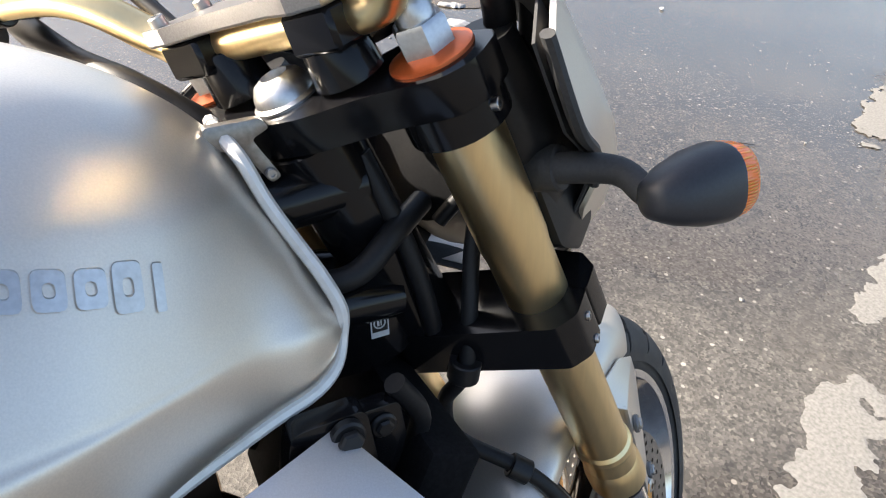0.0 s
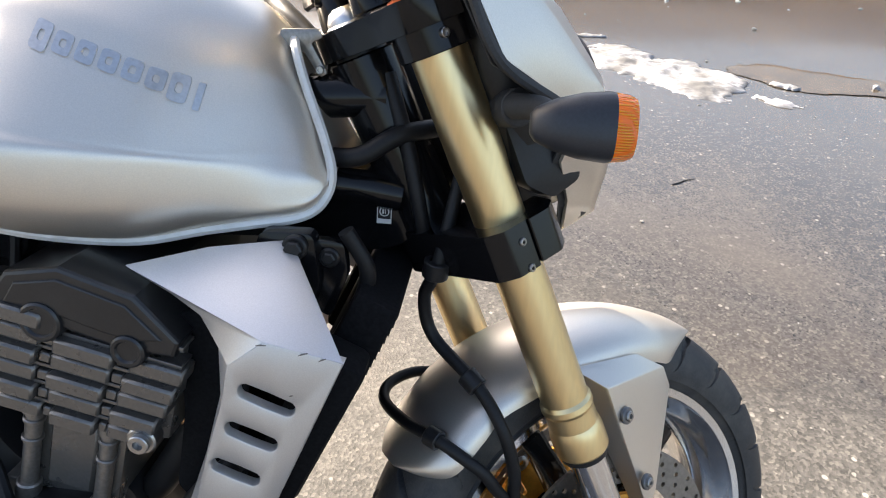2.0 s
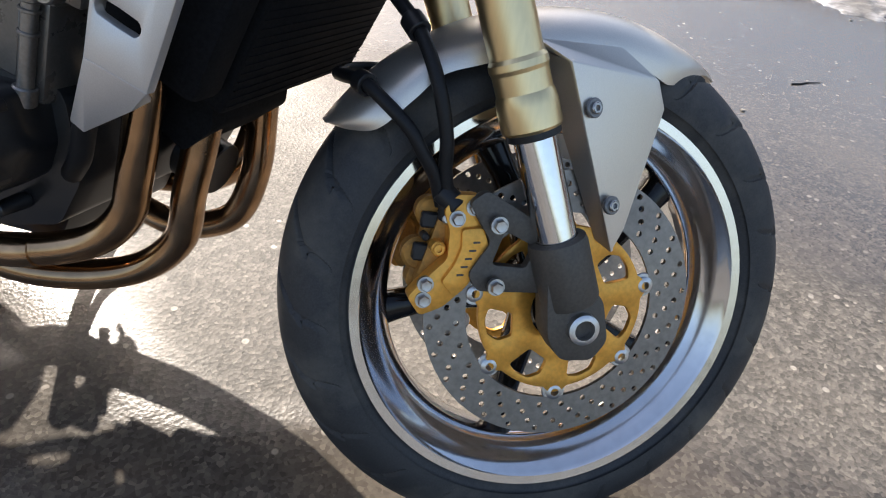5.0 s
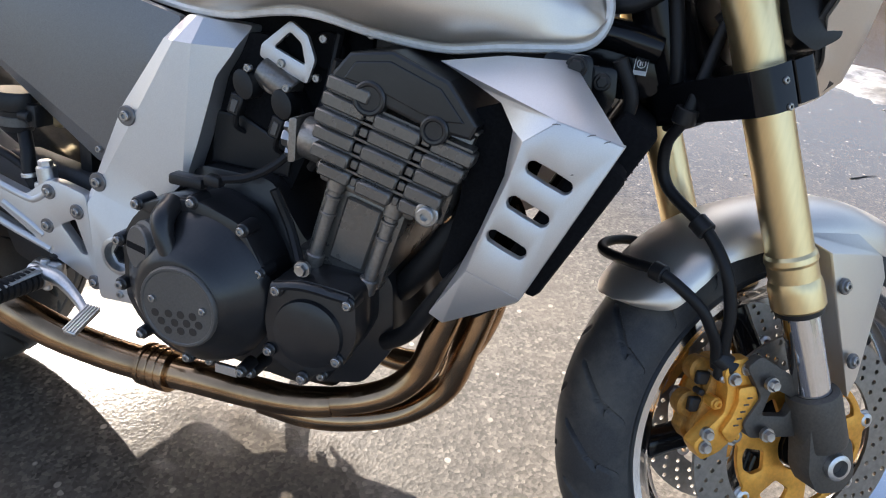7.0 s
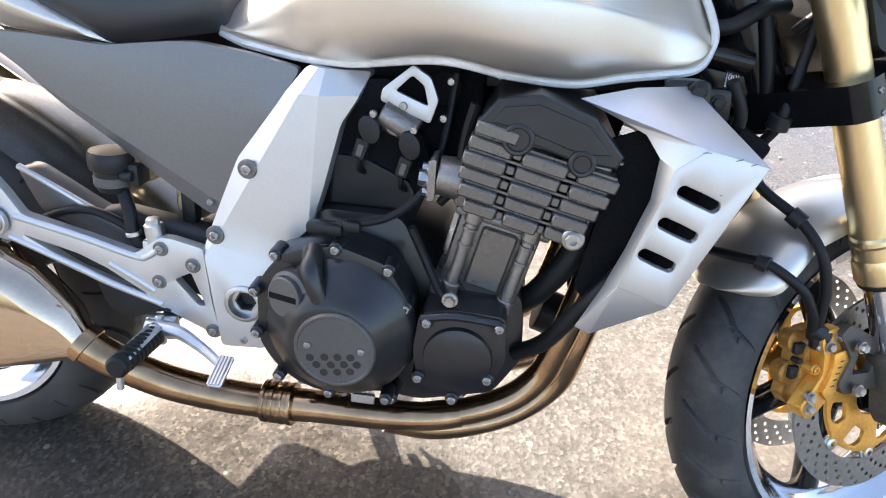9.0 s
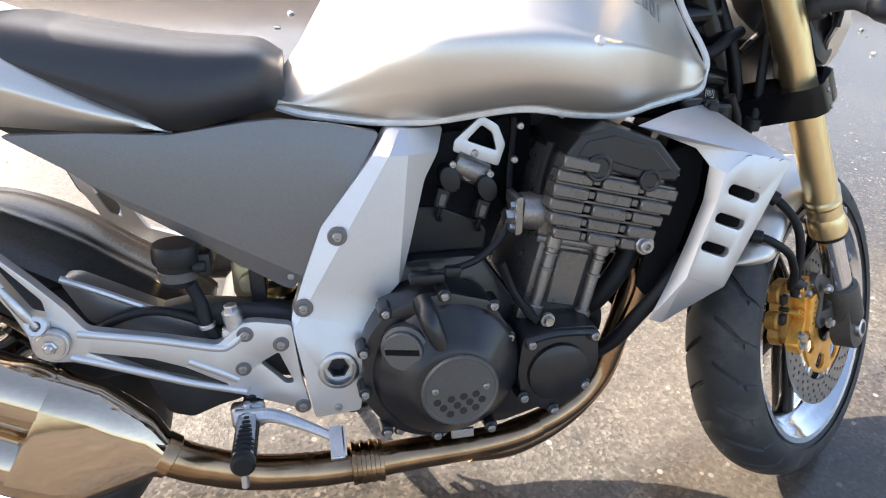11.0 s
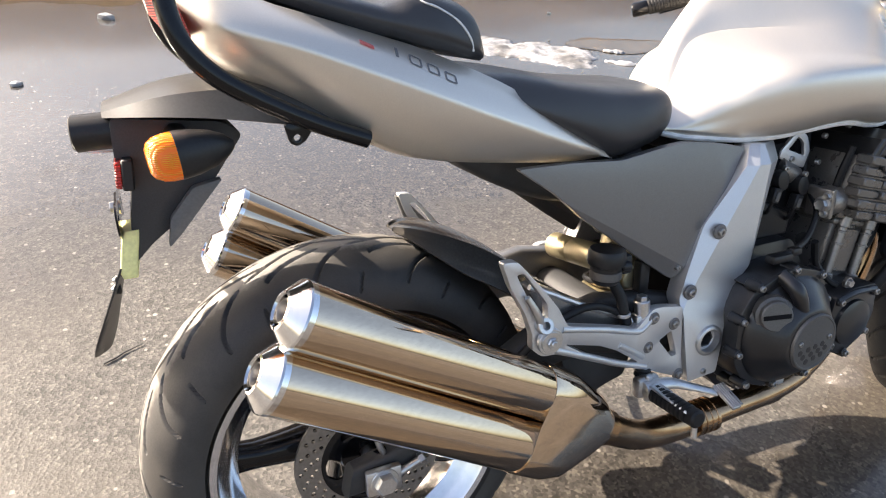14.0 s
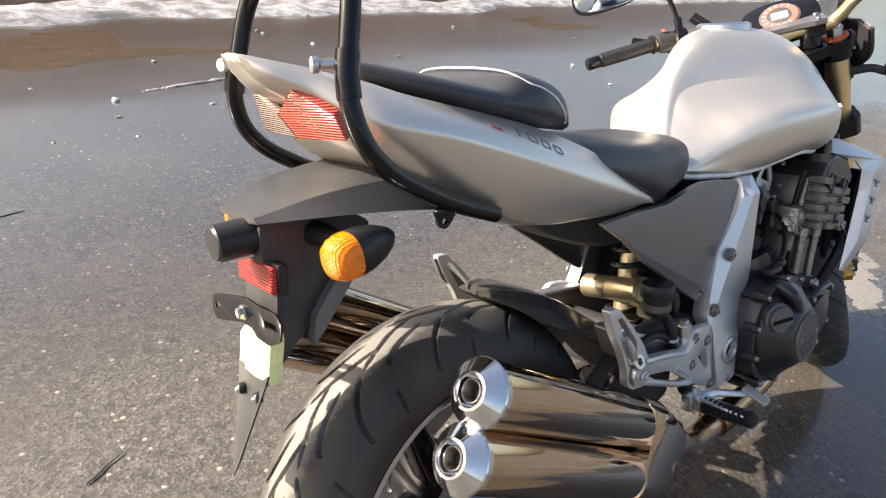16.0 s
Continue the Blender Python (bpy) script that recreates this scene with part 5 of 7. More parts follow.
for s in (-1, 1):
    a, b = Vector((bc.x - 0.155, s * 0.396, bc.z + 0.045)), Vector((bc.x - 0.097, s * 0.278, bc.z + 0.052))
    d = (b - a).normalized()
    n = int((b - a).length / 0.006)
    prof = [(0.0, -0.002), (0.013, -0.002)]
    for k in range(n):
        prof += [(0.0165, k * 0.006 + 0.001), (0.0165, k * 0.006 + 0.004), (0.0155, k * 0.006 + 0.005)]
    prof += [(0.0215, n * 0.006), (0.0215, n * 0.006 + 0.004), (0.012, n * 0.006 + 0.005)]
    front("grip", lathe(prof, a, d, 20), HOSE, bar, "ribbed black rubber grip")
    front("bar_end", lathe([(0.0, -0.034), (0.012, -0.034), (0.0145, -0.030), (0.0145, -0.003), (0.012, 0.0)], a, d, 20), GLOSS, bar)
    sw = b + d * 0.030
    front("switch_housing", both(rod(b + d * 0.006, b + d * 0.048, 0.021, 0.020), move(block(-0.020, 0.020, -0.020, 0.020, -0.022, 0.020, 0.007), Matrix.Translation(sw + Vector((0.012, 0, -0.004))))), MATT, bar, "black switch housing")
    front("kill_switch", rod(sw + Vector((-0.012, 0, 0.020)), sw + Vector((-0.012, 0, 0.026)), 0.006), RED, bar)
    pv = b + d * 0.066
    front("lever", tube([pv + Vector((0.030, 0, 0.0)), pv + Vector((0.052, s * 0.03, -0.002)), a.lerp(b, 0.6) + Vector((0.062, 0, -0.006)), a + Vector((0.060, 0, -0.010))], [0.008, 0.0065, 0.006, 0.005], 24, 8, flat=0.6), GLOSS, bar, "black lever")
    front("lever_mount", both(ring(pv - d * 0.012, pv + d * 0.012, 0.018, 0.0125), move(block(-0.018, 0.018, -0.016, 0.016, -0.010, 0.010, 0.004), Matrix.Translation(pv + Vector((0.026, 0, 0.0))))), GLOSS, bar)
    if s > 0:
        stem = [pv + Vector((0.004, 0, 0.014)), pv + Vector((0.0, 0.006, 0.07)), pv + Vector((-0.006, 0.03, 0.115)), pv + Vector((-0.03, 0.115, 0.135))]
        mirror = front("mirror", both(rod(stem[0], stem[0] + Vector((0, 0, 0.03)), 0.009), tube(stem, 0.0055, 30, 10)), GLOSS, bar, "black mirror stalk")
        shell = []
        mc = stem[-1] + Vector((-0.006, 0.025, 0.006))
        for f, dx in ((0.55, 0.020), (0.9, 0.012), (1.0, 0.0), (0.97, -0.003)):
            shell.append([mc + Vector((dx, 0.085 * f * math.copysign(abs(math.cos(t)) ** 0.7, math.cos(t)), 0.043 * f * math.copysign(abs(math.sin(t)) ** 0.7, math.sin(t)) - 0.004 * math.cos(t))) for t in (2 * math.pi * k / 28 for k in range(28))])
        front("mirror_shell", rings_mesh(shell), GLOSS, bar)
        front("mirror_glass", rings_mesh([[mc + Vector((-0.0035, 0.079 * math.copysign(abs(math.cos(t)) ** 0.7, math.cos(t)), 0.038 * math.copysign(abs(math.sin(t)) ** 0.7, math.sin(t)))) for t in (2 * math.pi * k / 28 for k in range(28))], [mc + Vector((-0.0045, 0.077 * math.copysign(abs(math.cos(t)) ** 0.7, math.cos(t)), 0.036 * math.copysign(abs(math.sin(t)) ** 0.7, math.sin(t)))) for t in (2 * math.pi * k / 28 for k in range(28))]]), BLUE, bar, "blue-tinted mirror glass")
    else:
        front("brake_reservoir", both(rod(pv + Vector((0.034, 0, 0.018)), pv + Vector((0.034, 0, 0.048)), 0.020), rod(pv + Vector((0.034, 0, 0.048)), pv + Vector((0.034, 0, 0.056)), 0.0215)), MATT, bar, "brake fluid reservoir")

# dash: an oval dial in a dark pod
dc = Vector((1.165, 0, 0.995))
tilt = Matrix.Translation(dc) @ Matrix.Rotation(radians(-42), 4, "Y")
pod = []
for f, h in ((0.75, -0.045), (0.98, -0.02), (1.0, -0.004), (0.97, 0.004), (0.93, 0.006)):
    pod.append([Vector((0.058 * f * math.copysign(abs(math.cos(t)) ** 0.8, math.cos(t)), 0.088 * f * math.copysign(abs(math.sin(t)) ** 0.8, math.sin(t)), h)) for t in (2 * math.pi * k / 36 for k in range(36))])
dash = front("dash", move(rings_mesh(pod), tilt), GLOSS, None, "black dash with one round dial")
front("dial_face", move(lathe([(0, 0.0075), (0.041, 0.0075), (0.045, 0.006), (0.046, 0.004)], (0, 0, 0), (0, 0, 1), 40), tilt), CAP, dash, "grey dial face")
front("dial_ring", move(lathe([(0.027, 0.0085), (0.040, 0.0085), (0.040, 0.007), (0.027, 0.007)], (0, 0, 0), (0, 0, 1), 40, loop=True), tilt), surface("red_dial_ring", (0.5, 0.12, 0.09), 0.4), dash, "red dial ring")
front("dial_window", move(block(-0.012, 0.012, -0.018, 0.018, 0.007, 0.009, 0.001, 1), tilt), WHITE, dash)
for k in range(12):
    a = radians(-130 + k * 23)
    front("dial_mark", move(block(-0.0012, 0.0012, -0.004, 0.004, 0.0085, 0.0092, 0, 1), tilt @ Matrix.Rotation(a, 4, "Z") @ Matrix.Translation((0, 0.034, 0))), WHITE, dash)

# small cowl round the headlamp, with black inner parts
for s in (-1, 1):
    pts = [(1.146, -0.182, 0.922), (1.180, -0.178, 0.866), (1.262, -0.150, 0.836), (1.274, -0.142, 0.808), (1.272, -0.128, 0.785), (1.296, -0.108, 0.748), (1.318, -0.072, 0.716), (1.330, -0.040, 0.705),
           (1.183, -0.168, 0.949), (1.240, -0.160, 0.900), (1.300, -0.148, 0.852), (1.322, -0.140, 0.812), (1.330, -0.120, 0.775), (1.345, -0.085, 0.735), (1.352, -0.045, 0.718),
           (1.215, -0.105, 0.972), (1.275, -0.110, 0.925), (1.330, -0.105, 0.868), (1.350, -0.100, 0.820), (1.360, -0.085, 0.778), (1.366, -0.06, 0.742)]
    quads = [(0, 8, 9, 1), (1, 9, 10, 2), (2, 10, 11, 3), (3, 11, 12, 4), (4, 12, 13, 5), (5, 13, 14, 6), (8, 15, 16, 9), (9, 16, 17, 10), (10, 17, 18, 11), (11, 18, 19, 12), (12, 19, 20, 13), (6, 14, 7)]
    bm = bmesh.new()
    vs = [bm.verts.new(p) for p in pts]
    for f in quads:
        bm.faces.new([vs[i] for i in f])
    bmesh.ops.subdivide_edges(bm, edges=bm.edges[:], cuts=3, smooth=0.25, use_grid_fill=True)
    bmesh.ops.recalc_face_normals(bm, faces=bm.faces)
    bmesh.ops.solidify(bm, geom=bm.faces[:] + bm.edges[:] + bm.verts[:], thickness=0.004)
    front("headlamp_cowl", bm if s < 0 else flip(bm), PAINT, None, "champagne silver headlamp cowl", 50)
    front("cowl_trim", (lambda b: b if s < 0 else flip(b))(tube([(1.144, -0.178, 0.923), (1.179, -0.174, 0.865), (1.262, -0.147, 0.832), (1.270, -0.138, 0.806)], 0.0065, 30, 8, flat=0.7)), MATT)
    bm = bmesh.new()
    vs = [bm.verts.new((p[0] - 0.006, p[1] * 0.945, p[2] - 0.003)) for p in pts]
    for f in quads:
        bm.faces.new([vs[i] for i in f])
    bmesh.ops.recalc_face_normals(bm, faces=bm.faces)
    bmesh.ops.solidify(bm, geom=bm.faces[:] + bm.edges[:] + bm.verts[:], thickness=0.002)
    front("cowl_liner", bm if s < 0 else flip(bm), MATT, None, "", 50)
    plate = slab(rounded([(1.180, 0.922), (1.230, 0.925), (1.280, 0.842), (1.300, 0.805), (1.298, 0.770), (1.270, 0.752), (1.240, 0.764), (1.205, 0.840)], 0.006, 3), -0.122, -0.100, edge=0.004)
    front("lamp_side_plate", plate if s < 0 else flip(plate), BLACK)
    body_in = tube([(1.185, s * 0.110, 0.930), (1.215, s * 0.105, 0.87), (1.252, s * 0.085, 0.80), (1.285, s * 0.06, 0.745)], [0.022, 0.034, 0.036, 0.02], 16, 12)
    front("lamp_bracket", body_in, BLACK)
    # turn signal on a short stalk
    root, tip = Vector((1.216, s * 0.130, 0.832)), Vector((1.236, s * 0.272, 0.812))
    fwd = Vector((0.955, s * -0.02, 0.02)).normalized()
    stalk = front("turn_signal", both(tube([root + Vector((-0.006, 0, 0.002)), root + Vector((0, s * 0.05, -0.003)), Vector((1.205, s * 0.205, 0.815))], [0.012, 0.0100, 0.0095], 14, 12), rod(root + Vector((0, -s * 0.02, 0)), root + Vector((0, s * 0.012, 0)), 0.017)), MATT, None, "black turn signal on a stalk")
    c0 = Vector((1.190, s * 0.214, 0.816))
    out = (Vector((1.258, s * 0.248, 0.814)) - c0).normalized()
    u = Vector((0, 0, 1)) - out * out.z
    u.normalize()
    v = out.cross(u)

    def pod_rings(ts):
        rr = []
        for t, w, h in ts:
            rr.append([c0 + out * t + u * h * math.copysign(abs(math.sin(a)) ** 0.8, math.sin(a)) + v * w * math.copysign(abs(math.cos(a)) ** 0.8, math.cos(a)) for a in (2 * math.pi * k / 26 for k in range(26))])
        return rings_mesh(rr)

    front("signal_body", pod_rings([(-0.006, 0.006, 0.008), (-0.002, 0.013, 0.013), (0.012, 0.019, 0.0195), (0.031, 0.023, 0.0245), (0.050, 0.024, 0.0265), (0.054, 0.0238, 0.0262)]), surface("blue_black_plastic", (0.022, 0.024, 0.03), 0.42, 0.0, grain=500, spread=0.15, bump=0.05), stalk, "rounded blue-black signal body")
    front("amber_lens", pod_rings([(0.0535, 0.0236, 0.0258), (0.064, 0.0228, 0.0248), (0.0695, 0.0205, 0.0225), (0.071, 0.012, 0.014)]), AMBER, stalk, "orange signal lens")
lamp_body = lathe([(0.0, -0.11), (0.05, -0.10), (0.085, -0.05), (0.098, 0.0), (0.094, 0.004)], (1.335, 0, 0.83), Vector((0.93, 0, -0.05)), 32)
headlamp = front("headlamp", lamp_body, BLACK, None, "round-backed black headlamp")
front("lamp_glass", lathe([(0.092, 0.004), (0.07, 0.022), (0.03, 0.03), (0.0, 0.032)], (1.335, 0, 0.83), Vector((0.93, 0, -0.05)), 32), CLEAR, headlamp)

# front mudguard
# angle round the axle, top radius, half width, radius of the lower edge
GUARD = ((149.5, 0.311, 0.020, 0.309), (147.5, 0.311, 0.052, 0.290), (143.5, 0.311, 0.074, 0.274), (135, 0.311, 0.079, 0.273), (128, 0.311, 0.080, 0.277), (120, 0.311, 0.080, 0.270), (108, 0.310, 0.080, 0.264), (92, 0.309, 0.078, 0.262), (80, 0.307, 0.070, 0.256), (74, 0.306, 0.061, 0.256), (69, 0.306, 0.046, 0.274), (64, 0.305, 0.026, 0.294), (59, 0.305, 0.004, 0.304))
rows = []
for ang, r, half, low in spline(GUARD, 64):
    a = radians(ang)
    d = Vector((math.cos(a), 0, math.sin(a)))
    row = []
    for t in np.linspace(-1, 1, 33):
        b = t * math.pi / 2
        row.append(AXLE + d * (low + (r - low) * max(math.cos(b), 0) ** 0.75) + Vector((0, half * math.copysign(abs(math.sin(b)) ** 1.05, t), 0)))
    rows.append(row)
bm = rings_mesh(rows, closed=False, caps=False)
bmesh.ops.recalc_face_normals(bm, faces=bm.faces)
bmesh.ops.solidify(bm, geom=bm.faces[:] + bm.edges[:] + bm.verts[:], thickness=0.003)
guard = front("front_mudguard", bm, PAINT, None, "champagne silver front mudguard", 60)
for s in (-1, 1):
    wing = sheet([(1.330, -0.084, 0.566), (1.358, -0.112, 0.549), (1.452, -0.088, 0.372), (1.462, -0.086, 0.398), (1.484, -0.072, 0.522), (1.470, -0.074, 0.548), (1.420, -0.082, 0.572)], [(0, 1, 5, 6), (1, 4, 5), (1, 2, 3, 4)], 0.005, 0.0015)
    wing2 = sheet([(1.358, -0.110, 0.549), (1.452, -0.087, 0.372), (1.440, -0.070, 0.380), (1.338, -0.072, 0.556)], [(0, 1, 2, 3)], 0.004, 0)
    w = both(wing, wing2)
    side_wing = front("mudguard_side", w if s < 0 else flip(w), PAINT, guard, "pointed mudguard side plate", 25)
    for x, y, z in ((1.3912, 0.1080, 0.5122), (1.4345, 0.1010, 0.4225)):
        at = Vector((x, s * y, z))
        way = Vector((0.26, s * 0.95, 0.12))
        part("screw_seat", ring(steered(at) + TURNED.to_3x3() @ way.normalized() * 0.001, steered(at) - TURNED.to_3x3() @ way.normalized() * 0.004, 0.0095, 0.005), GUNMETAL, side_wing)
        bolt(steered(at), TURNED.to_3x3() @ way, 1.15, side_wing)

# brake hoses with clips
hose_a = [(1.215, -0.020, 0.90), (1.236, -0.030, 0.83), (1.226, -0.043, 0.772), (1.212, -0.060, 0.692), (1.200, -0.045, 0.650), (1.212, -0.045, 0.605), (1.262, -0.080, 0.572), (1.292, -0.100, 0.535), (1.308, -0.102, 0.49), (1.312, -0.100, 0.455), (1.318, -0.096, 0.425)]
part("brake_hose", tube(hose_a, 0.0070, 90, 12), HOSE, bike, "black rubber brake hose")
hose_b = [(1.245, 0.070, 0.490), (1.190, 0.050, 0.500), (1.160, 0.016, 0.501), (1.160, -0.022, 0.502), (1.190, -0.074, 0.514), (1.223, -0.104, 0.520), (1.252, -0.114, 0.508), (1.277, -0.115, 0.490), (1.291, -0.112, 0.470), (1.303, -0.105, 0.449), (1.312, -0.096, 0.418)]
part("brake_hose", tube(hose_b, 0.0066, 80, 12), HOSE, bike)
for p, q, r in (((1.212, -0.060, 0.698), (1.210, -0.058, 0.680), 0.0135), ((1.250, -0.072, 0.579), (1.264, -0.082, 0.570), 0.0115), ((1.216, -0.098, 0.5195), (1.229, -0.107, 0.5185), 0.011)):
    part("hose_clip", ring(p, q, r, 0.0076, 16), BLACK, bike)
part("hose_joint", both(rod((1.318, -0.097, 0.428), (1.322, -0.098, 0.405), 0.010), rod((1.310, -0.096, 0.432), (1.330, -0.098, 0.420), 0.012)), BLACK, bike)
# taped wiring loom from the left switch to the steering head
loom = [(0.93, 0.300, 0.955), (0.957, 0.220, 0.938), (0.985, 0.150, 0.924), (1.015, 0.100, 0.912), (1.045, 0.075, 0.895), (1.075, 0.055, 0.870), (1.110, 0.03, 0.83)]
part("wiring_loom", tube(loom, [0.010, 0.0125, 0.0105, 0.012, 0.0105, 0.0115, 0.010], 60, 10), HOSE, bike, "black taped wiring loom")
# clutch and throttle cables, wiring round the steering head
for pts, r in (([(1.20, -0.075, 1.02), (1.235, -0.060, 0.97), (1.255, -0.030, 0.90), (1.245, 0.0, 0.82)], 0.011), ([(1.19, -0.095, 1.03), (1.262, -0.055, 0.965), (1.272, -0.015, 0.86), (1.225, 0.01, 0.79)], 0.007), ([(1.00, 0.18, 1.01), (1.05, 0.11, 0.955), (1.09, 0.045, 0.915), (1.15, 0.005, 0.86)], 0.006), ([(1.02, 0.20, 1.0), (1.06, 0.13, 0.945), (1.12, 0.03, 0.89), (1.19, -0.01, 0.80)], 0.0055),
               ([(1.095, -0.045, 0.79), (1.13, -0.052, 0.795), (1.165, -0.040, 0.815), (1.20, -0.01, 0.82)], 0.0095), ([(1.15, -0.02, 0.87), (1.175, -0.035, 0.80), (1.19, -0.04, 0.74), (1.20, -0.03, 0.69)], 0.008)):
    part("cable", tube(pts, r, 40, 10), HOSE, bike)

# ---- engine, frame head, radiator ----
# steering head of the frame with its tubes and gusset
head = part("frame_head", both(rod(STEM + STEM_AXIS * 0.46, STEM + STEM_AXIS * 0.655, 0.034, seg=28), tube([(1.15, -0.012, 0.848), (1.10, -0.014, 0.844), (1.06, -0.015, 0.838), (0.98, -0.03, 0.80)], 0.0215, 20, 16), tube([(1.15, 0.020, 0.850), (1.10, 0.030, 0.846), (0.98, 0.06, 0.80)], 0.0165, 20, 16),
            tube([(1.168, -0.022, 0.752), (1.10, -0.034, 0.762), (1.0, -0.05, 0.765)], 0.018, 16, 16), tube([(1.168, 0.022, 0.752), (1.10, 0.034, 0.762), (1.0, 0.05, 0.765)], 0.018, 16, 16)), GLOSS, bike, "black steering head and frame tubes")
gusset = slab(rounded([(1.03, 0.77), (1.155, 0.775), (1.195, 0.745), (1.175, 0.700), (1.145, 0.690), (1.02, 0.70)], 0.01, 3), -0.027, 0.027, edge=0.006)
part("head_gusset", gusset, GLOSS, head)
tab = slab(rounded([(1.048, 0.904), (1.084, 0.906), (1.089, 0.899), (1.077, 0.893), (1.087, 0.876), (1.093, 0.866), (1.086, 0.862), (1.070, 0.885), (1.048, 0.890)], 0.003, 3), -0.026, -0.018, edge=0.002)
tank_tab = part("tank_bracket", tab, STUD, tank, "dull grey tank mounting bracket")
bolt((1.086, -0.0265, 0.869), (0, -1, 0), 0.8, tank_tab)
SX, SZ = 1.1525, 0.7325
part("approval_sticker", slab(rounded([(SX - 0.0075, SZ - 0.0115), (SX + 0.0075, SZ - 0.0115), (SX + 0.0075, SZ + 0.0115), (SX - 0.0075, SZ + 0.0115)], 0.001, 2), -0.0282, -0.0272, edge=0), BLACK, head, "black approval sticker")
part("sticker_rim", slab([(SX - 0.0075, SZ - 0.0115), (SX + 0.0075, SZ - 0.0115), (SX + 0.0075, SZ + 0.0115), (SX - 0.0075, SZ + 0.0115)], -0.0288, -0.0280, [[(SX - 0.0066, SZ - 0.0066), (SX + 0.0066, SZ - 0.0066), (SX + 0.0066, SZ + 0.0088), (SX - 0.0066, SZ + 0.0088)]], edge=0), WHITE, head, "white sticker border")
part("sticker_ring", ring((SX, -0.0288, SZ + 0.0012), (SX, -0.0280, SZ + 0.0012), 0.0052, 0.0041, 20), WHITE, head)
for dx, w in ((-0.0012, 0.0009), (0.0012, 0.0004)):
    part("sticker_bar", slab([(SX + dx - w, SZ - 0.0012), (SX + dx + w, SZ - 0.0012), (SX + dx + w, SZ + 0.0036), (SX + dx - w, SZ + 0.0036)], -0.0288, -0.0280, edge=0), WHITE, head)
# lower hanger of the frame with its bolt
hang = part("engine_hanger", slab(rounded([(1.055, 0.738), (1.104, 0.740), (1.110, 0.690), (1.085, 0.62), (1.04, 0.66)], 0.008, 3), -0.126, -0.108, edge=0.003), GLOSS, bike, "black engine hanger plate")
part("hanger_lug", slab(rounded([(1.100, 0.731), (1.130, 0.731), (1.134, 0.700), (1.118, 0.655), (1.100, 0.665)], 0.006, 3), -0.118, -0.104, edge=0.003), GLOSS, hang)
part("hanger_bolt", both(rod((1.089, -0.126, 0.728), (1.089, -0.134, 0.728), 0.0115), rod((1.089, -0.134, 0.728), (1.089, -0.140, 0.728), 0.0085, seg=6)), BLACK, hang)
part("hanger_bolt", both(rod((1.117, -0.117, 0.716), (1.117, -0.121, 0.716), 0.0095), rod((1.117, -0.121, 0.716), (1.117, -0.124, 0.716), 0.0065, seg=6)), BLACK, hang)
part("loom", tube([(1.13, -0.11, 0.74), (1.15, -0.105, 0.70), (1.14, -0.10, 0.66), (1.12, -0.115, 0.62)], 0.008, 24, 10), HOSE, hang)

# radiator: frame, dark fins, side tanks
RM = Matrix.Translation((1.112, 0, 0.562)) @ Matrix.Rotation(radians(24), 4, "Y")
radiator = part("radiator", move(block(-0.022, 0.022, -0.135, 0.164, -0.098, 0.132, 0.006), RM), CORE_GAP, bike, "black radiator behind the front wheel")
for k in range(22):
    part("fin", move(block(0.0212, 0.0232, -0.130, 0.160, -0.088 + k * 0.0096, -0.0875 + k * 0.0096, 0, 1), RM), CORE_GAP, radiator)
for s in (-1, 1):
    part("side_tank", move(block(-0.034, 0.018, min(s * 0.138, s * 0.185), max(s * 0.138, s * 0.185), -0.078, 0.090, 0.01), RM), CORE_GAP, radiator)
part("oil_cooler", slab(rounded([(1.01, 0.50), (1.06, 0.48), (1.055, 0.43), (1.02, 0.40), (0.99, 0.42)], 0.006, 3), -0.095, 0.06, edge=0.004), CORE_GAP, radiator)
for s in (-1, 1):
    # black sheets that darken the gap behind the shrouds
    part("fan_cowl", slab(rounded([(0.992, 0.672), (1.060, 0.700), (1.060, 0.62), (1.035, 0.52), (1.000, 0.47), (0.984, 0.49), (0.998, 0.58)], 0.006, 3), s * 0.174, s * 0.166, edge=0.002), CORE_GAP, radiator)
part("radiator_hose", tube([(1.045, -0.180, 0.530), (1.018, -0.196, 0.504), (0.985, -0.186, 0.450), (0.958, -0.170, 0.402), (0.925, -0.150, 0.368)], 0.0112, 30, 12), HOSE, radiator)

# crankcase, sump, head and cylinders
case = part("crankcase", both(slab(rounded([(0.60, 0.330), (0.66, 0.285), (0.80, 0.272), (0.90, 0.30), (0.935, 0.36), (0.925, 0.45), (0.90, 0.470), (0.81, 0.475), (0.76, 0.545), (0.66, 0.545), (0.60, 0.47)], 0.012, 3), -0.150, 0.150, edge=0.008),
            slab(rounded([(0.64, 0.29), (0.70, 0.232), (0.84, 0.240), (0.87, 0.30)], 0.012, 3), -0.095, 0.095, edge=0.01)), ENGINE, bike, "black inline four crankcase")
# added black block: the shade behind the engine as a solid
part("engine_gap_filler", slab(rounded([(0.56, 0.34), (0.70, 0.34), (0.80, 0.60), (0.74, 0.71), (0.60, 0.70), (0.57, 0.52)], 0.01, 3), -0.125, 0.125, edge=0.006), CORE_GAP, case)
UPC = Vector((0.225, 0, 0.974)).normalized()
CM = Matrix.Translation((0.866, 0, 0.455)) @ Matrix.Rotation(math.atan2(UPC.x, UPC.z), 4, "Y")
cyl = part("cylinder_block", move(block(-0.052, 0.050, -0.166, 0.166, -0.005, 0.120, 0.006), CM), CYLINDER, bike, "dark cast cylinder block")
part("base_flange", move(block(-0.060, -0.030, -0.176, 0.176, -0.012, 0.012, 0.004), CM), CYLINDER, cyl)
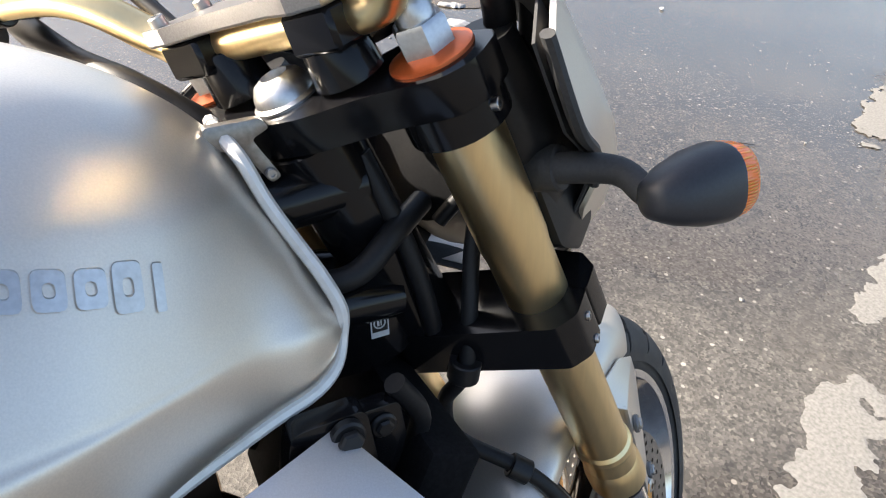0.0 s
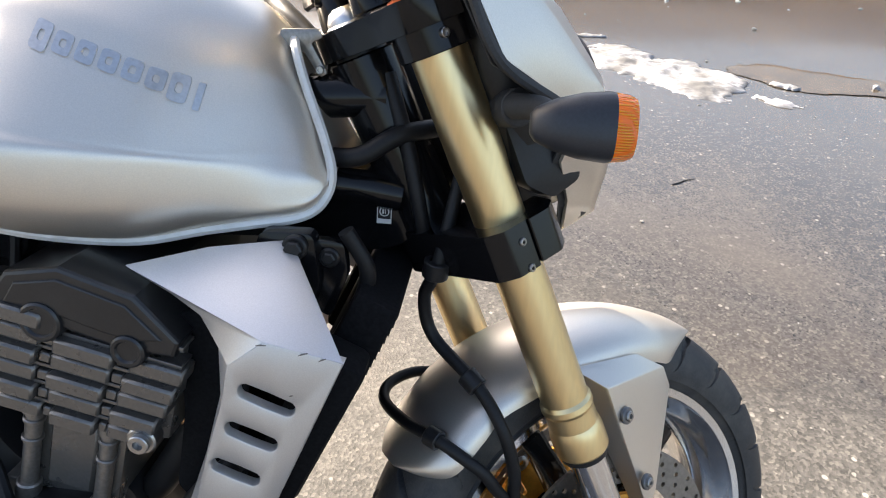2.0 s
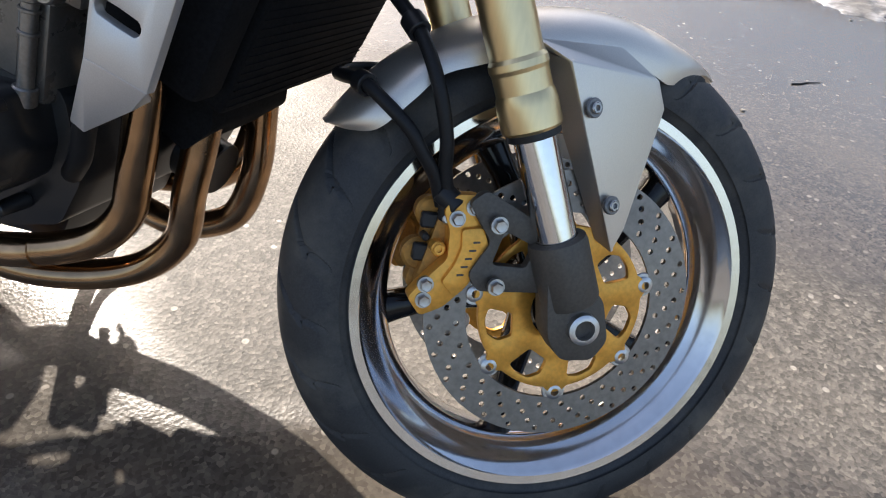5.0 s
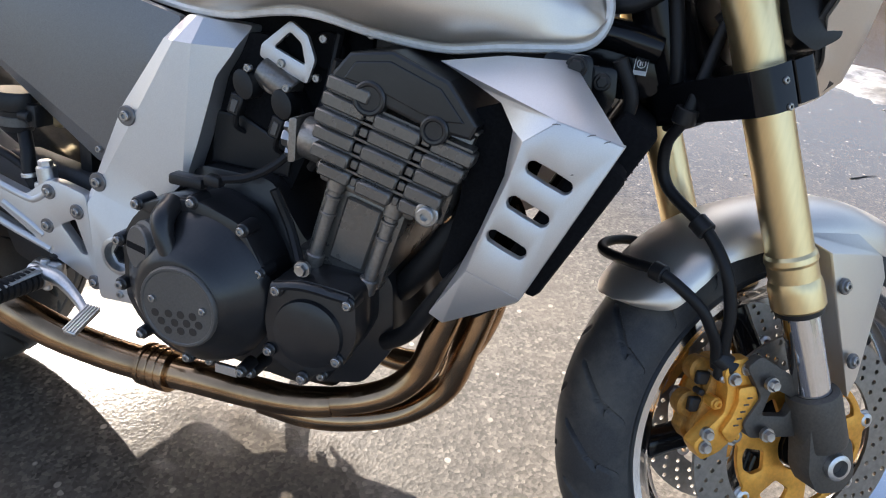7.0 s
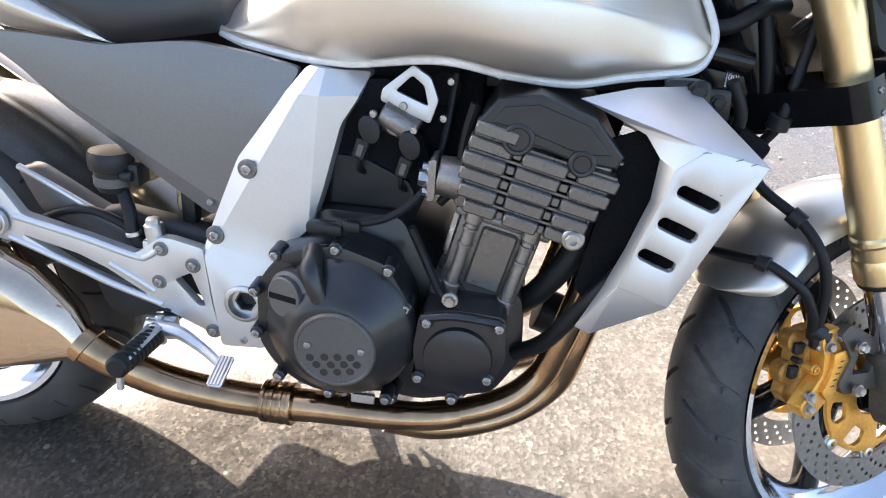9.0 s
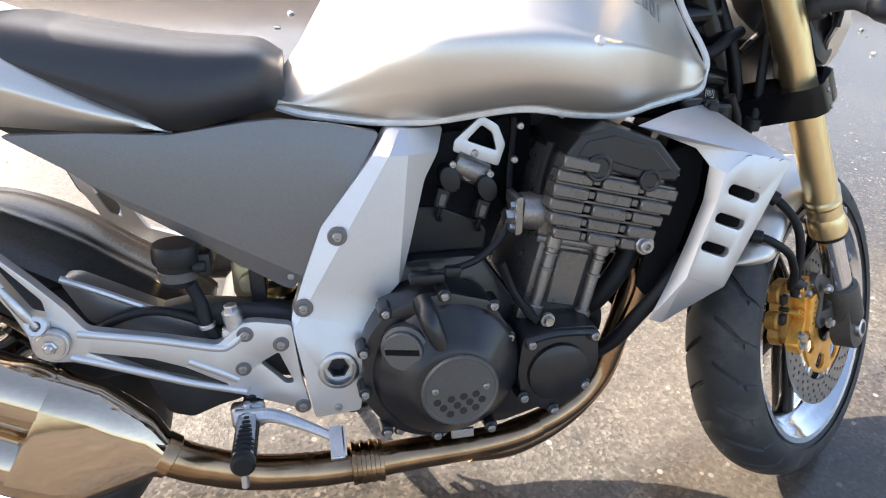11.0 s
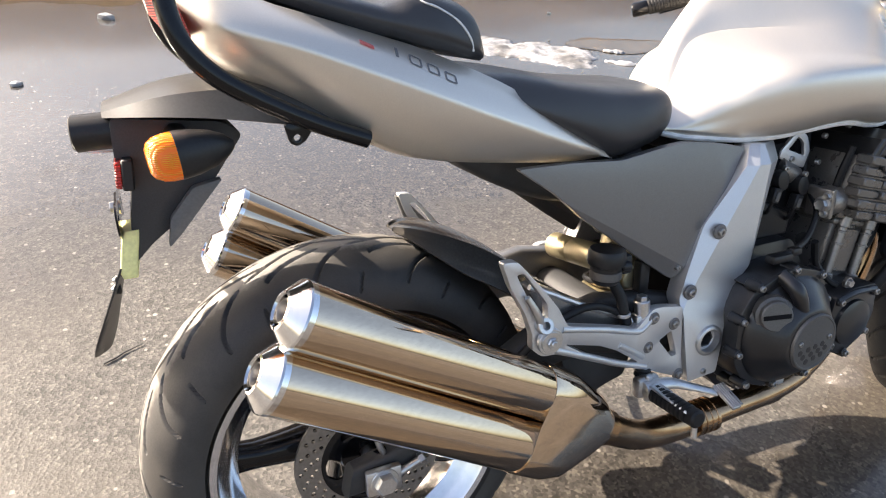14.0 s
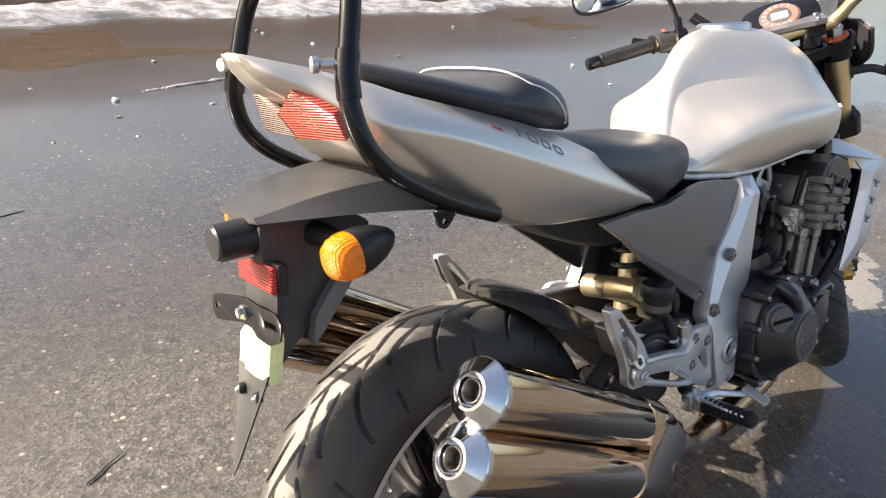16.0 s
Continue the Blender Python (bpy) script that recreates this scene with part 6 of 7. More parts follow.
part("top_flange", move(block(-0.060, 0.060, -0.172, 0.172, 0.100, 0.1115, 0.004), CM), CYLINDER, cyl)
for x in (-0.036, 0.036):
    for s in (-1, 1):
        part("stud_tube", move(both(rod((x, s * 0.174, 0.0), (x, s * 0.174, 0.112), 0.0078), rod((x, s * 0.174, 0.098), (x, s * 0.174, 0.128), 0.0108), *[ring((x, s * 0.174, q), (x, s * 0.174, q + 0.004), 0.0098, 0.007) for q in (0.066, 0.088)], rod((x, s * 0.174, -0.006), (x, s * 0.174, 0.014), 0.0115)), CM), STUD, cyl)
part("liner_panel", move(block(-0.022, 0.024, -0.171, -0.165, 0.014, 0.096, 0.003, 1), CM), CYLINDER, cyl)
chead = part("cylinder_head", move(both(block(-0.066, 0.094, -0.180, 0.180, 0.112, 0.226, 0.006)), CM), CYLINDER, bike, "finned dark cylinder head")
rowsf = ((0.118, -0.054, 0.081), (0.1365, -0.065, 0.088), (0.155, -0.070, 0.094), (0.1735, -0.0715, 0.099), (0.192, -0.070, 0.103), (0.2105, -0.068, 0.102))
for k, (h, x0, x1) in enumerate(rowsf):
    cuts = [x0, x0 + (x1 - x0) * 0.29, x0 + (x1 - x0) * 0.36, x0 + (x1 - x0) * 0.66, x0 + (x1 - x0) * 0.73, x1]
    for j in (0, 2, 4) if k < 5 else (0,):
        part("fin", move(block(cuts[j], cuts[j + 1], -0.203 - 0.004 * ((k + j // 2) % 2), -0.176, h, h + 0.0150, 0.0022, 1), CM), CYLINDER, chead)
    for j in (1, 3):
        part("fin_joint", move(block(cuts[j] + 0.001, cuts[j + 1] - 0.001, -0.2005, -0.176, h + 0.003, h + 0.0125, 0.0012, 1), CM), CYLINDER, chead)
    part("fin_web", move(block(x0 + 0.004, x1 - 0.004, -0.198, -0.176, h + 0.0150, h + 0.0185, 0.0005, 1), CM), CYLINDER, chead)
cover_poly = [(0.850, 0.672), (0.853, 0.692), (0.870, 0.714), (0.916, 0.722), (0.977, 0.702), (1.012, 0.663), (1.006, 0.648), (0.982, 0.650), (0.953, 0.654), (0.909, 0.667), (0.879, 0.675)]
cam_cover = part("cam_cover", slab(cover_poly, -0.2025, 0.200, edge=0.0035), ENGINE, bike, "black cam cover", 20)
part("cover_face", slab([(0.866, 0.688), (0.878, 0.706), (0.915, 0.712), (0.970, 0.694), (0.998, 0.664), (0.978, 0.662), (0.952, 0.666), (0.912, 0.679), (0.884, 0.685)], -0.2042, -0.201, edge=0.0016), ENGINE, cam_cover, "", 20)
for x, z, r in ((0.896, 0.672, 0.017), (0.968, 0.652, 0.014)):
    part("cam_plug", lathe([(r + 0.002, -0.012), (r + 0.001, 0.0015), (r - 0.001, 0.0030), (r - 0.0035, 0.0028), (r - 0.005, 0.0006), (0.0, 0.0006)], (x, -0.2040, z), (0, -1, 0), 28), ENGINE, cam_cover)
part("head_bolt", both(rod((0.971, -0.19, 0.563), (0.971, -0.207, 0.563), 0.0135), ring((0.971, -0.207, 0.563), (0.971, -0.213, 0.563), 0.0095, 0.0045, 16)), BOLT, chead)
tens = part("chain_tensioner", both(rod((0.835, -0.160, 0.606), (0.806, -0.162, 0.610), 0.026, 0.0235, seg=28), slab(rounded([(0.797, 0.632), (0.806, 0.634), (0.806, 0.584), (0.797, 0.582)], 0.003, 3), -0.184, -0.138, edge=0.003)), STUD, chead, "grey cam chain tensioner")
for dz, dy, size in ((0.012, -0.176, 1.1), (-0.003, -0.170, 1.9), (-0.018, -0.174, 1.0)):
    bolt((0.796, dy, 0.609 + dz), (-1, -0.15, 0.1), size, tens, "hex")

# clutch cover with its cap, filler and bolts
rim_c = [(0.69 + 0.104 * math.cos(a), 0.415 + 0.108 * math.sin(a)) for a in (2 * math.pi * k / 48 for k in range(48))]
rim_c = [(min(max(x, 0.592), 0.793), min(z, 0.524)) for x, z in rim_c]
clutch = part("clutch_cover", both(slab(rim_c, -0.209, -0.148, edge=0.004), lathe([(0.099, 0.0), (0.097, 0.006), (0.090, 0.014), (0.076, 0.026), (0.064, 0.038), (0.055, 0.0465), (0.050, 0.048), (0.0, 0.048)], (0.702, -0.210, 0.412), (0, -1, 0), 56),
              slab(rounded([(0.612, 0.500), (0.66, 0.518), (0.70, 0.525), (0.758, 0.508), (0.79, 0.455), (0.74, 0.47), (0.66, 0.49)], 0.01, 3), -0.216, -0.16, edge=0.004)), ENGINE, case, "black clutch cover", 45)
cap_c = Vector((0.7075, -0.2575, 0.4085))
part("clutch_cap", lathe([(0.0505, 0.0), (0.0505, 0.003), (0.0485, 0.0055), (0.046, 0.0055), (0.045, 0.0045), (0.0, 0.0045)], cap_c, (0, -1, 0), 48), CAP, clutch, "grey round clutch cap with dimples")
for x, z in ((-0.030, -0.013), (-0.012, -0.010), (0.004, -0.008), (0.020, -0.006), (-0.022, -0.022), (-0.004, -0.020), (0.012, -0.017), (0.028, -0.015), (-0.013, -0.032), (0.004, -0.029), (0.020, -0.026)):
    part("dimple", rod(cap_c + Vector((x, -0.0040, z)), cap_c + Vector((x, -0.0049, z)), 0.0052, 0.0052, seg=12, edge=0.0002), ENGINE, clutch)
for x in (-0.033, 0.033):
    bolt(cap_c + Vector((x, -0.0045, 0.0045)), (0, -1, 0), 0.85, clutch)
FILL_AT, FILL_WAY = Vector((0.642, -0.231, 0.459)), Vector((-0.42, -0.90, 0.12)).normalized()
part("oil_filler", lathe([(0.033, -0.012), (0.031, 0.001), (0.0265, 0.003), (0.0255, 0.0095), (0.0235, 0.011), (0.0, 0.011)], FILL_AT, FILL_WAY, 40), CAP, clutch, "round oil filler cap with a slot", 25)
across = Vector((0.86, -0.42, 0.10))
across = (across - FILL_WAY * across.dot(FILL_WAY)).normalized()
slot_turn = Matrix((across, FILL_WAY.cross(across), FILL_WAY)).transposed().to_4x4()
# the slot is a flush black bar, its shade given as colour
part("filler_slot", move(block(-0.0225, 0.0225, -0.0042, 0.0042, -0.0022, 0.0005, 0.001, 1), Matrix.Translation(FILL_AT + FILL_WAY * 0.0112) @ slot_turn), CORE_GAP, clutch)
part("breather_elbow", tube([(0.668, -0.212, 0.516), (0.672, -0.236, 0.503), (0.678, -0.244, 0.486), (0.688, -0.246, 0.462)], [0.0125, 0.0135, 0.012, 0.010], 16, 14), ENGINE, clutch)
for x, z in ((0.696, 0.521), (0.761, 0.501), (0.784, 0.453), (0.621, 0.504), (0.592, 0.451), (0.592, 0.391), (0.619, 0.328), (0.687, 0.313), (0.763, 0.314)):
    part("bolt_boss", rod((x, -0.19, z), (x, -0.2175, z), 0.0095, 0.0085, seg=14), ENGINE, clutch)
    bolt((x, -0.2185, z), (0, -1, 0), 1.05, clutch)
alt_poly = [(0.802, 0.452), (0.846, 0.462), (0.906, 0.460), (0.912, 0.400), (0.896, 0.362), (0.848, 0.332), (0.806, 0.350), (0.796, 0.40)]
alternator = part("pickup_cover", both(slab(rounded(alt_poly, 0.010, 4), -0.222, -0.148, edge=0.007), lathe([(0.044, 0.0), (0.042, 0.007), (0.030, 0.011), (0.0, 0.012)], (0.853, -0.221, 0.396), (0, -1, 0), 36), tube([(0.806, -0.222, 0.446), (0.846, -0.224, 0.455), (0.900, -0.223, 0.452)], 0.006, 16, 8)), ENGINE, case, "black ignition cover", 45)
for x, z in ((0.812, 0.443), (0.900, 0.447), (0.805, 0.362), (0.892, 0.372), (0.850, 0.336)):
    part("bolt_boss", rod((x, -0.20, z), (x, -0.2265, z), 0.0095, 0.0085, seg=14), ENGINE, alternator)
    bolt((x, -0.2275, z), (0, -1, 0), 1.1, alternator)
bolt((0.837, -0.214, 0.471), (0, -1, 0), 1.3, case, "hex")
for x, z, y in ((0.640, 0.304, 0.186), (0.700, 0.296, 0.19), (0.768, 0.306, 0.205), (0.858, 0.320, 0.19)):
    part("bolt_boss", rod((x, -y + 0.04, z), (x, -y + 0.001, z), 0.010, 0.0085, seg=14), ENGINE, case)
    bolt((x, -y, z), (0, -1, 0), 1.0, case)
part("cast_tab", block(0.712, 0.744, -0.196, -0.19, 0.286, 0.300, 0.001, 1), ALLOY, case)
part("sensor_cable", tube([(0.660, -0.19, 0.535), (0.70, -0.195, 0.545), (0.745, -0.185, 0.553), (0.778, -0.172, 0.574), (0.796, -0.158, 0.600), (0.806, -0.120, 0.640), (0.815, -0.105, 0.720)], 0.0050, 40, 8), HOSE, case)
part("cable_plug", both(block(0.655, 0.700, -0.205, -0.185, 0.532, 0.546, 0.004), block(0.70, 0.722, -0.203, -0.187, 0.538, 0.552, 0.004)), BLACK, case)
part("hose", tube([(0.845, -0.17, 0.70), (0.836, -0.165, 0.66), (0.828, -0.158, 0.60), (0.81, -0.15, 0.57)], 0.006, 24, 8), HOSE, case)
part("rear_cable", tube([(0.78, -0.18, 0.545), (0.80, -0.175, 0.50), (0.82, -0.19, 0.47), (0.83, -0.20, 0.462)], 0.006, 20, 8), HOSE, case)

# throttle bodies, airbox, bracket
airbox = part("airbox", slab([(0.662, 0.545), (0.770, 0.545), (0.774, 0.572), (0.766, 0.586), (0.705, 0.612), (0.668, 0.612)], -0.130, 0.12, edge=0.004), BLACK, bike, "black airbox behind the cylinders", 20)
# added black block for the shade above the airbox
part("airbox_gap_filler", slab(rounded([(0.66, 0.613), (0.80, 0.60), (0.82, 0.73), (0.66, 0.73)], 0.01, 3), -0.10, 0.10, edge=0.01), CORE_GAP, airbox)
brk = part("alloy_bracket", slab(rounded([(0.764, 0.729), (0.786, 0.716), (0.797, 0.690), (0.788, 0.661), (0.726, 0.684), (0.728, 0.698)], 0.004, 3), -0.128, -0.122, [rounded([(0.764, 0.717), (0.779, 0.706), (0.785, 0.682), (0.744, 0.697)], 0.004, 3)], edge=0.0015), SILVER, bike, "triangular silver bracket")
bolt((0.755, -0.128, 0.680), (0, -1, 0), 1.0, brk)
injector = part("injector", both(rod((0.728, -0.122, 0.668), (0.772, -0.124, 0.648), 0.019, 0.017), rod((0.745, -0.10, 0.662), (0.748, -0.138, 0.656), 0.015, 0.013)), STUD, bike, "grey throttle body behind black plugs")
for cx, cz, px, pz in ((0.718, 0.652, 0.708, 0.628), (0.768, 0.637, 0.762, 0.610)):
    oval = [(cx + 0.013 * math.cos(a) - 0.003 * math.sin(a), cz + 0.017 * math.sin(a)) for a in (2 * math.pi * k / 20 for k in range(20))]
    plug = part("injector_plug", slab(oval, -0.150, -0.126, edge=0.004), BLACK, injector, "rounded black plug")
    tilt_p = Matrix.Translation((px, -0.143, pz)) @ Matrix.Rotation(radians(16), 4, "Y")
    part("plug_socket", move(block(-0.0085, 0.0085, -0.008, 0.008, -0.014, 0.012, 0.002, 1), tilt_p), BLACK, plug)
    part("plug_catch", move(block(-0.004, 0.004, -0.0095, -0.0075, -0.010, 0.006, 0.0008, 1), tilt_p), CAP, plug)
    bolt((cx + 0.004, -0.146, cz + 0.019), (0, -1, 0), 0.9, plug)
    part("plug_lead", tube([(px - 0.002, -0.143, pz - 0.014), (px - 0.004, -0.138, pz - 0.030), (px + 0.006, -0.120, pz - 0.040)], 0.0035, 10, 6), HOSE, plug)
for x, z in ((0.806, 0.672), (0.812, 0.716), (0.868, 0.728)):
    bolt((x, -0.140, z), (0, -1, 0), 0.9, bike)
part("tank_base", slab(rounded([(0.53, 0.728), (0.80, 0.738), (1.08, 0.752), (1.06, 0.715), (0.80, 0.70), (0.56, 0.70)], 0.01, 3), -0.075, 0.075, edge=0.004), BLACK, bike, "black tray under the tank")

# black filler for the shade behind the cylinders; a lower coolant hose fills the space ahead
part("throttle_gap_filler", both(block(0.752, 0.850, -0.085, 0.085, 0.575, 0.735, 0.012), rod((0.80, -0.105, 0.70), (0.80, -0.07, 0.70), 0.022)), CORE_GAP, bike, "black filler block for the shade behind the cylinders")
part("coolant_hose", tube([(1.012, -0.100, 0.610), (1.000, -0.128, 0.560), (0.975, -0.138, 0.505), (0.945, -0.130, 0.455), (0.925, -0.11, 0.425)], 0.0165, 30, 14), HOSE, bike, "black rubber coolant hose")

# ---- exhaust ----
exhaust = part("link_pipe", tube([(0.860, -0.146, 0.254), (0.83, -0.150, 0.247), (0.79, -0.153, 0.242), (0.74, -0.155, 0.240), (0.66, -0.155, 0.238), (0.595, -0.153, 0.233), (0.52, -0.160, 0.238), (0.44, -0.178, 0.262), (0.375, -0.196, 0.300), (0.335, -0.202, 0.328)], [0.0195, 0.020, 0.021, 0.0225, 0.0235, 0.0245, 0.0245, 0.0245, 0.0245, 0.025], 80, 22), HEADER, bike, "heat-stained exhaust link pipe")
part("pipe_clamp", both(ring((0.615, -0.1535, 0.2345), (0.575, -0.1535, 0.2335), 0.0295, 0.024), *[ring((0.618 - 0.013 * k, -0.1535, 0.2345), (0.611 - 0.013 * k, -0.1535, 0.2343), 0.0312, 0.024) for k in range(4)]), HEADER, exhaust, "dull exhaust clamp")
for pts, r in (([(0.980, -0.128, 0.545), (1.004, -0.128, 0.490), (0.996, -0.127, 0.430), (0.980, -0.124, 0.365), (0.966, -0.123, 0.322), (0.932, -0.130, 0.284), (0.875, -0.142, 0.259), (0.80, -0.152, 0.243)], 0.0195),
               ([(0.99, -0.055, 0.545), (1.030, -0.062, 0.480), (1.026, -0.070, 0.41), (1.012, -0.074, 0.343), (0.995, -0.070, 0.278), (0.950, -0.078, 0.230), (0.89, -0.098, 0.208), (0.82, -0.125, 0.207), (0.75, -0.142, 0.222)], 0.0195),
               ([(0.99, 0.050, 0.545), (1.030, 0.054, 0.490), (1.026, 0.056, 0.42), (1.018, 0.058, 0.335), (0.990, 0.060, 0.262), (0.940, 0.058, 0.228), (0.88, 0.06, 0.215), (0.80, 0.08, 0.215)], 0.0195),
               ([(0.980, 0.128, 0.545), (1.000, 0.128, 0.490), (0.990, 0.127, 0.430), (0.976, 0.124, 0.365), (0.960, 0.123, 0.322), (0.930, 0.130, 0.284), (0.87, 0.14, 0.25), (0.80, 0.13, 0.24)], 0.0195)):
    part("header_pipe", tube(pts, r, 60, 20), HEADER, exhaust)
part("oil_filter", rod((0.955, 0.0, 0.360), (1.005, 0.0, 0.345), 0.034, seg=28), BLACK, case)
part("left_link", tube([(0.85, 0.14, 0.245), (0.70, 0.155, 0.235), (0.52, 0.160, 0.238), (0.44, 0.178, 0.262), (0.375, 0.196, 0.300), (0.335, 0.202, 0.328)], 0.0235, 50, 18), HEADER, exhaust)

# two stacked mufflers on each side, joined by a pressed collector
for s in (-1, 1):
    up0, up1 = Vector((0.235, s * 0.200, 0.412)), Vector((-0.102, s * 0.217, 0.616))
    lo0, lo1 = Vector((0.205, s * 0.212, 0.338)), Vector((-0.139, s * 0.222, 0.549))
    lead = None
    for a, b in ((up0, up1), (lo0, lo1)):
        d = (b - a).normalized()
        L = (b - a).length
        shell = part("muffler", lathe([(0.0, -0.012), (0.030, -0.012), (0.0395, 0.0), (0.0405, 0.006), (0.0405, L + 0.003), (0.0398, L + 0.006)], a, d, 56), POLISHED, bike, "polished steel muffler", 12)
        part("end_cap", lathe([(0.0412, L + 0.003), (0.0414, L + 0.010), (0.0402, L + 0.0125), (0.0225, L + 0.028), (0.0195, L + 0.029), (0.0180, L + 0.026), (0.0180, L + 0.004), (0.0, L + 0.004)], a, d, 56), RIM, shell, "cone-shaped polished end cap", 12)
        part("outlet", lathe([(0.0115, L + 0.003), (0.0115, L + 0.024), (0.0130, L + 0.026), (0.0145, L + 0.024), (0.0145, L + 0.003)], a, d, 32), DISC, shell, "dull inner outlet pipe")
        part("core", rod(a + d * (L - 0.04), a + d * (L + 0.008), 0.0122, seg=16), BLACK, shell)
    # collector: an upright oval that narrows to the pipe
    m0 = (up0 + lo0) / 2
    axis = (up1 - up0).normalized()
    tall = (up0 - lo0)
    tall = (tall - axis * tall.dot(axis))
    reach = tall.length / 2
    tall.normalize()
    across = axis.cross(tall)
    rings = []
    end = Vector((0.338, s * 0.202, 0.326))
    for t, rt, rw, c in ((0.0, reach + 0.0412, 0.0412, m0 + axis * 0.030), (0.1, reach + 0.042, 0.0418, m0 + axis * 0.024), (0.35, reach + 0.0425, 0.0420, m0 - axis * 0.022), (0.5, reach + 0.036, 0.0405, m0 - axis * 0.050), (0.75, 0.052, 0.034, m0.lerp(end, 0.72)), (0.93, 0.031, 0.0275, m0.lerp(end, 0.93)), (1.0, 0.0265, 0.0265, end)):
        ringp = []
        for k in range(48):
            a = 2 * math.pi * k / 48
            straight = max(rt - rw, 0.0)
            yy = rw * math.cos(a)
            zz = rw * math.sin(a) + math.copysign(straight, math.sin(a)) * (1 if abs(math.sin(a)) > 0.03 else 0)
            pinch = 1 - 0.10 * math.exp(-(zz / 0.018) ** 2) * max(0, 1 - t * 2.2)
            ringp.append(c + across * yy * pinch + tall * zz)
        rings.append(ringp)
    part("collector", rings_mesh(rings), POLISHED, bike, "pressed steel muffler collector", 50)
    part("collector_neck", ring(Vector((0.344, s * 0.202, 0.322)), Vector((0.330, s * 0.202, 0.333)), 0.0285, 0.0225), HEADER, bike)

# ---- footrest hangers, pegs, pedal ----
for s in (-1, 1):
    poly = [(0.505, 0.478), (0.463, 0.487), (0.447, 0.487), (0.412, 0.461), (0.350, 0.482), (0.272, 0.506), (0.254, 0.538), (0.226, 0.574), (0.186, 0.620), (0.163, 0.622), (0.176, 0.585), (0.200, 0.540), (0.212, 0.505), (0.212, 0.484), (0.228, 0.470), (0.252, 0.468), (0.372, 0.409), (0.443, 0.380), (0.522, 0.345), (0.512, 0.40)]
    holes = [rounded([(0.268, 0.478), (0.336, 0.456), (0.372, 0.437), (0.422, 0.401), (0.412, 0.399), (0.372, 0.417), (0.33, 0.436)], 0.004, 3), rounded([(0.462, 0.428), (0.486, 0.441), (0.503, 0.393), (0.492, 0.392)], 0.004, 3), rounded([(0.184, 0.602), (0.196, 0.602), (0.234, 0.550), (0.236, 0.528), (0.218, 0.534)], 0.004, 3)]
    bm = slab(rounded(poly, 0.006, 3), -0.186, -0.172, holes, edge=0.003)
    for v in bm.verts:
        v.co.y += 0.022 * max(0.0, min(1.0, (v.co.x - 0.25) / 0.19)) - 0.008
    plate = part("footrest_hanger", bm if s < 0 else flip(bm), SILVER, bike, "silver footrest hanger plate")
    for line in ([(0.262, 0.503), (0.345, 0.479), (0.409, 0.457), (0.428, 0.458), (0.448, 0.474)], [(0.250, 0.474), (0.330, 0.4355), (0.376, 0.4125), (0.440, 0.3865)], [(0.376, 0.4445), (0.408, 0.4235), (0.432, 0.4065)]):
        run = [Vector((x, s * (0.1912 - 0.022 * max(0.0, min(1.0, (x - 0.25) / 0.19))), z)) for x, z in line]
        part("rib", tube(run, 0.0056, 24, 10), SILVER, plate)
    for x, z, y in ((0.447, 0.471, 0.172), (0.490, 0.452, 0.172), (0.440, 0.422, 0.172), (0.511, 0.355, 0.172)):
        part("screw_seat", ring((x, s * (y + 0.002), z), (x, s * (y - 0.003), z), 0.0105, 0.005), GUNMETAL, plate)
        bolt((x, s * (y + 0.0015), z), (0, s, 0), 1.1, plate)
    part("peg_washer", both(ring((0.236, s * 0.196, 0.496), (0.236, s * 0.204, 0.496), 0.020, 0.004), ring((0.236, s * 0.204, 0.496), (0.236, s * 0.206, 0.496), 0.016, 0.004), rod((0.236, s * 0.206, 0.496), (0.236, s * 0.210, 0.496), 0.0085, seg=6), rod((0.236, s * 0.210, 0.496), (0.236, s * 0.214, 0.496), 0.005)), ALLOY, plate, "zinc nut on washers")
    part("passenger_peg", both(tube([(0.224, s * 0.198, 0.520), (0.212, s * 0.201, 0.545), (0.198, s * 0.200, 0.570)], [0.006, 0.006, 0.004], 12, 10), ring((0.226, s * 0.195, 0.520), (0.226, s * 0.206, 0.524), 0.012, 0.006)), ALLOY, plate, "folded alloy passenger footrest")
    # rider's peg
    a, b = Vector((0.440, s * 0.184, 0.352)), Vector((0.440, s * 0.288, 0.360))
    d = (b - a).normalized()
    prof = [(0.0, -0.004), (0.010, -0.004)]
    for k in range(9):
        prof += [(0.0150, 0.008 + k * 0.0092), (0.0150, 0.0135 + k * 0.0092), (0.0125, 0.0145 + k * 0.0092), (0.0125, 0.0165 + k * 0.0092)]
    prof += [(0.0145, 0.094), (0.0145, 0.104), (0.011, 0.107), (0, 0.107)]
    peg = part("footrest", lathe(prof, a, d, 18), HOSE, plate, "ribbed rubber rider footrest")
    part("peg_plate", move(block(-0.012, 0.012, 0.0, 0.10, 0.008, 0.0125, 0.002, 1) if s > 0 else block(-0.012, 0.012, -0.10, 0.0, 0.008, 0.0125, 0.002, 1), Matrix.Translation((0.440, s * 0.186, 0.3555))), ALLOY, plate)
    part("peg_mount", both(block(0.418, 0.462, min(-0.186 * -s, -0.166 * -s), max(-0.186 * -s, -0.166 * -s), 0.338, 0.372, 0.006), rod((0.440, s * 0.182, 0.330), (0.440, s * 0.182, 0.376), 0.006)), ALLOY, plate)
    part("feeler", rod((0.440, s * 0.283, 0.348), (0.440, s * 0.285, 0.326), 0.0045), ALLOY, plate)
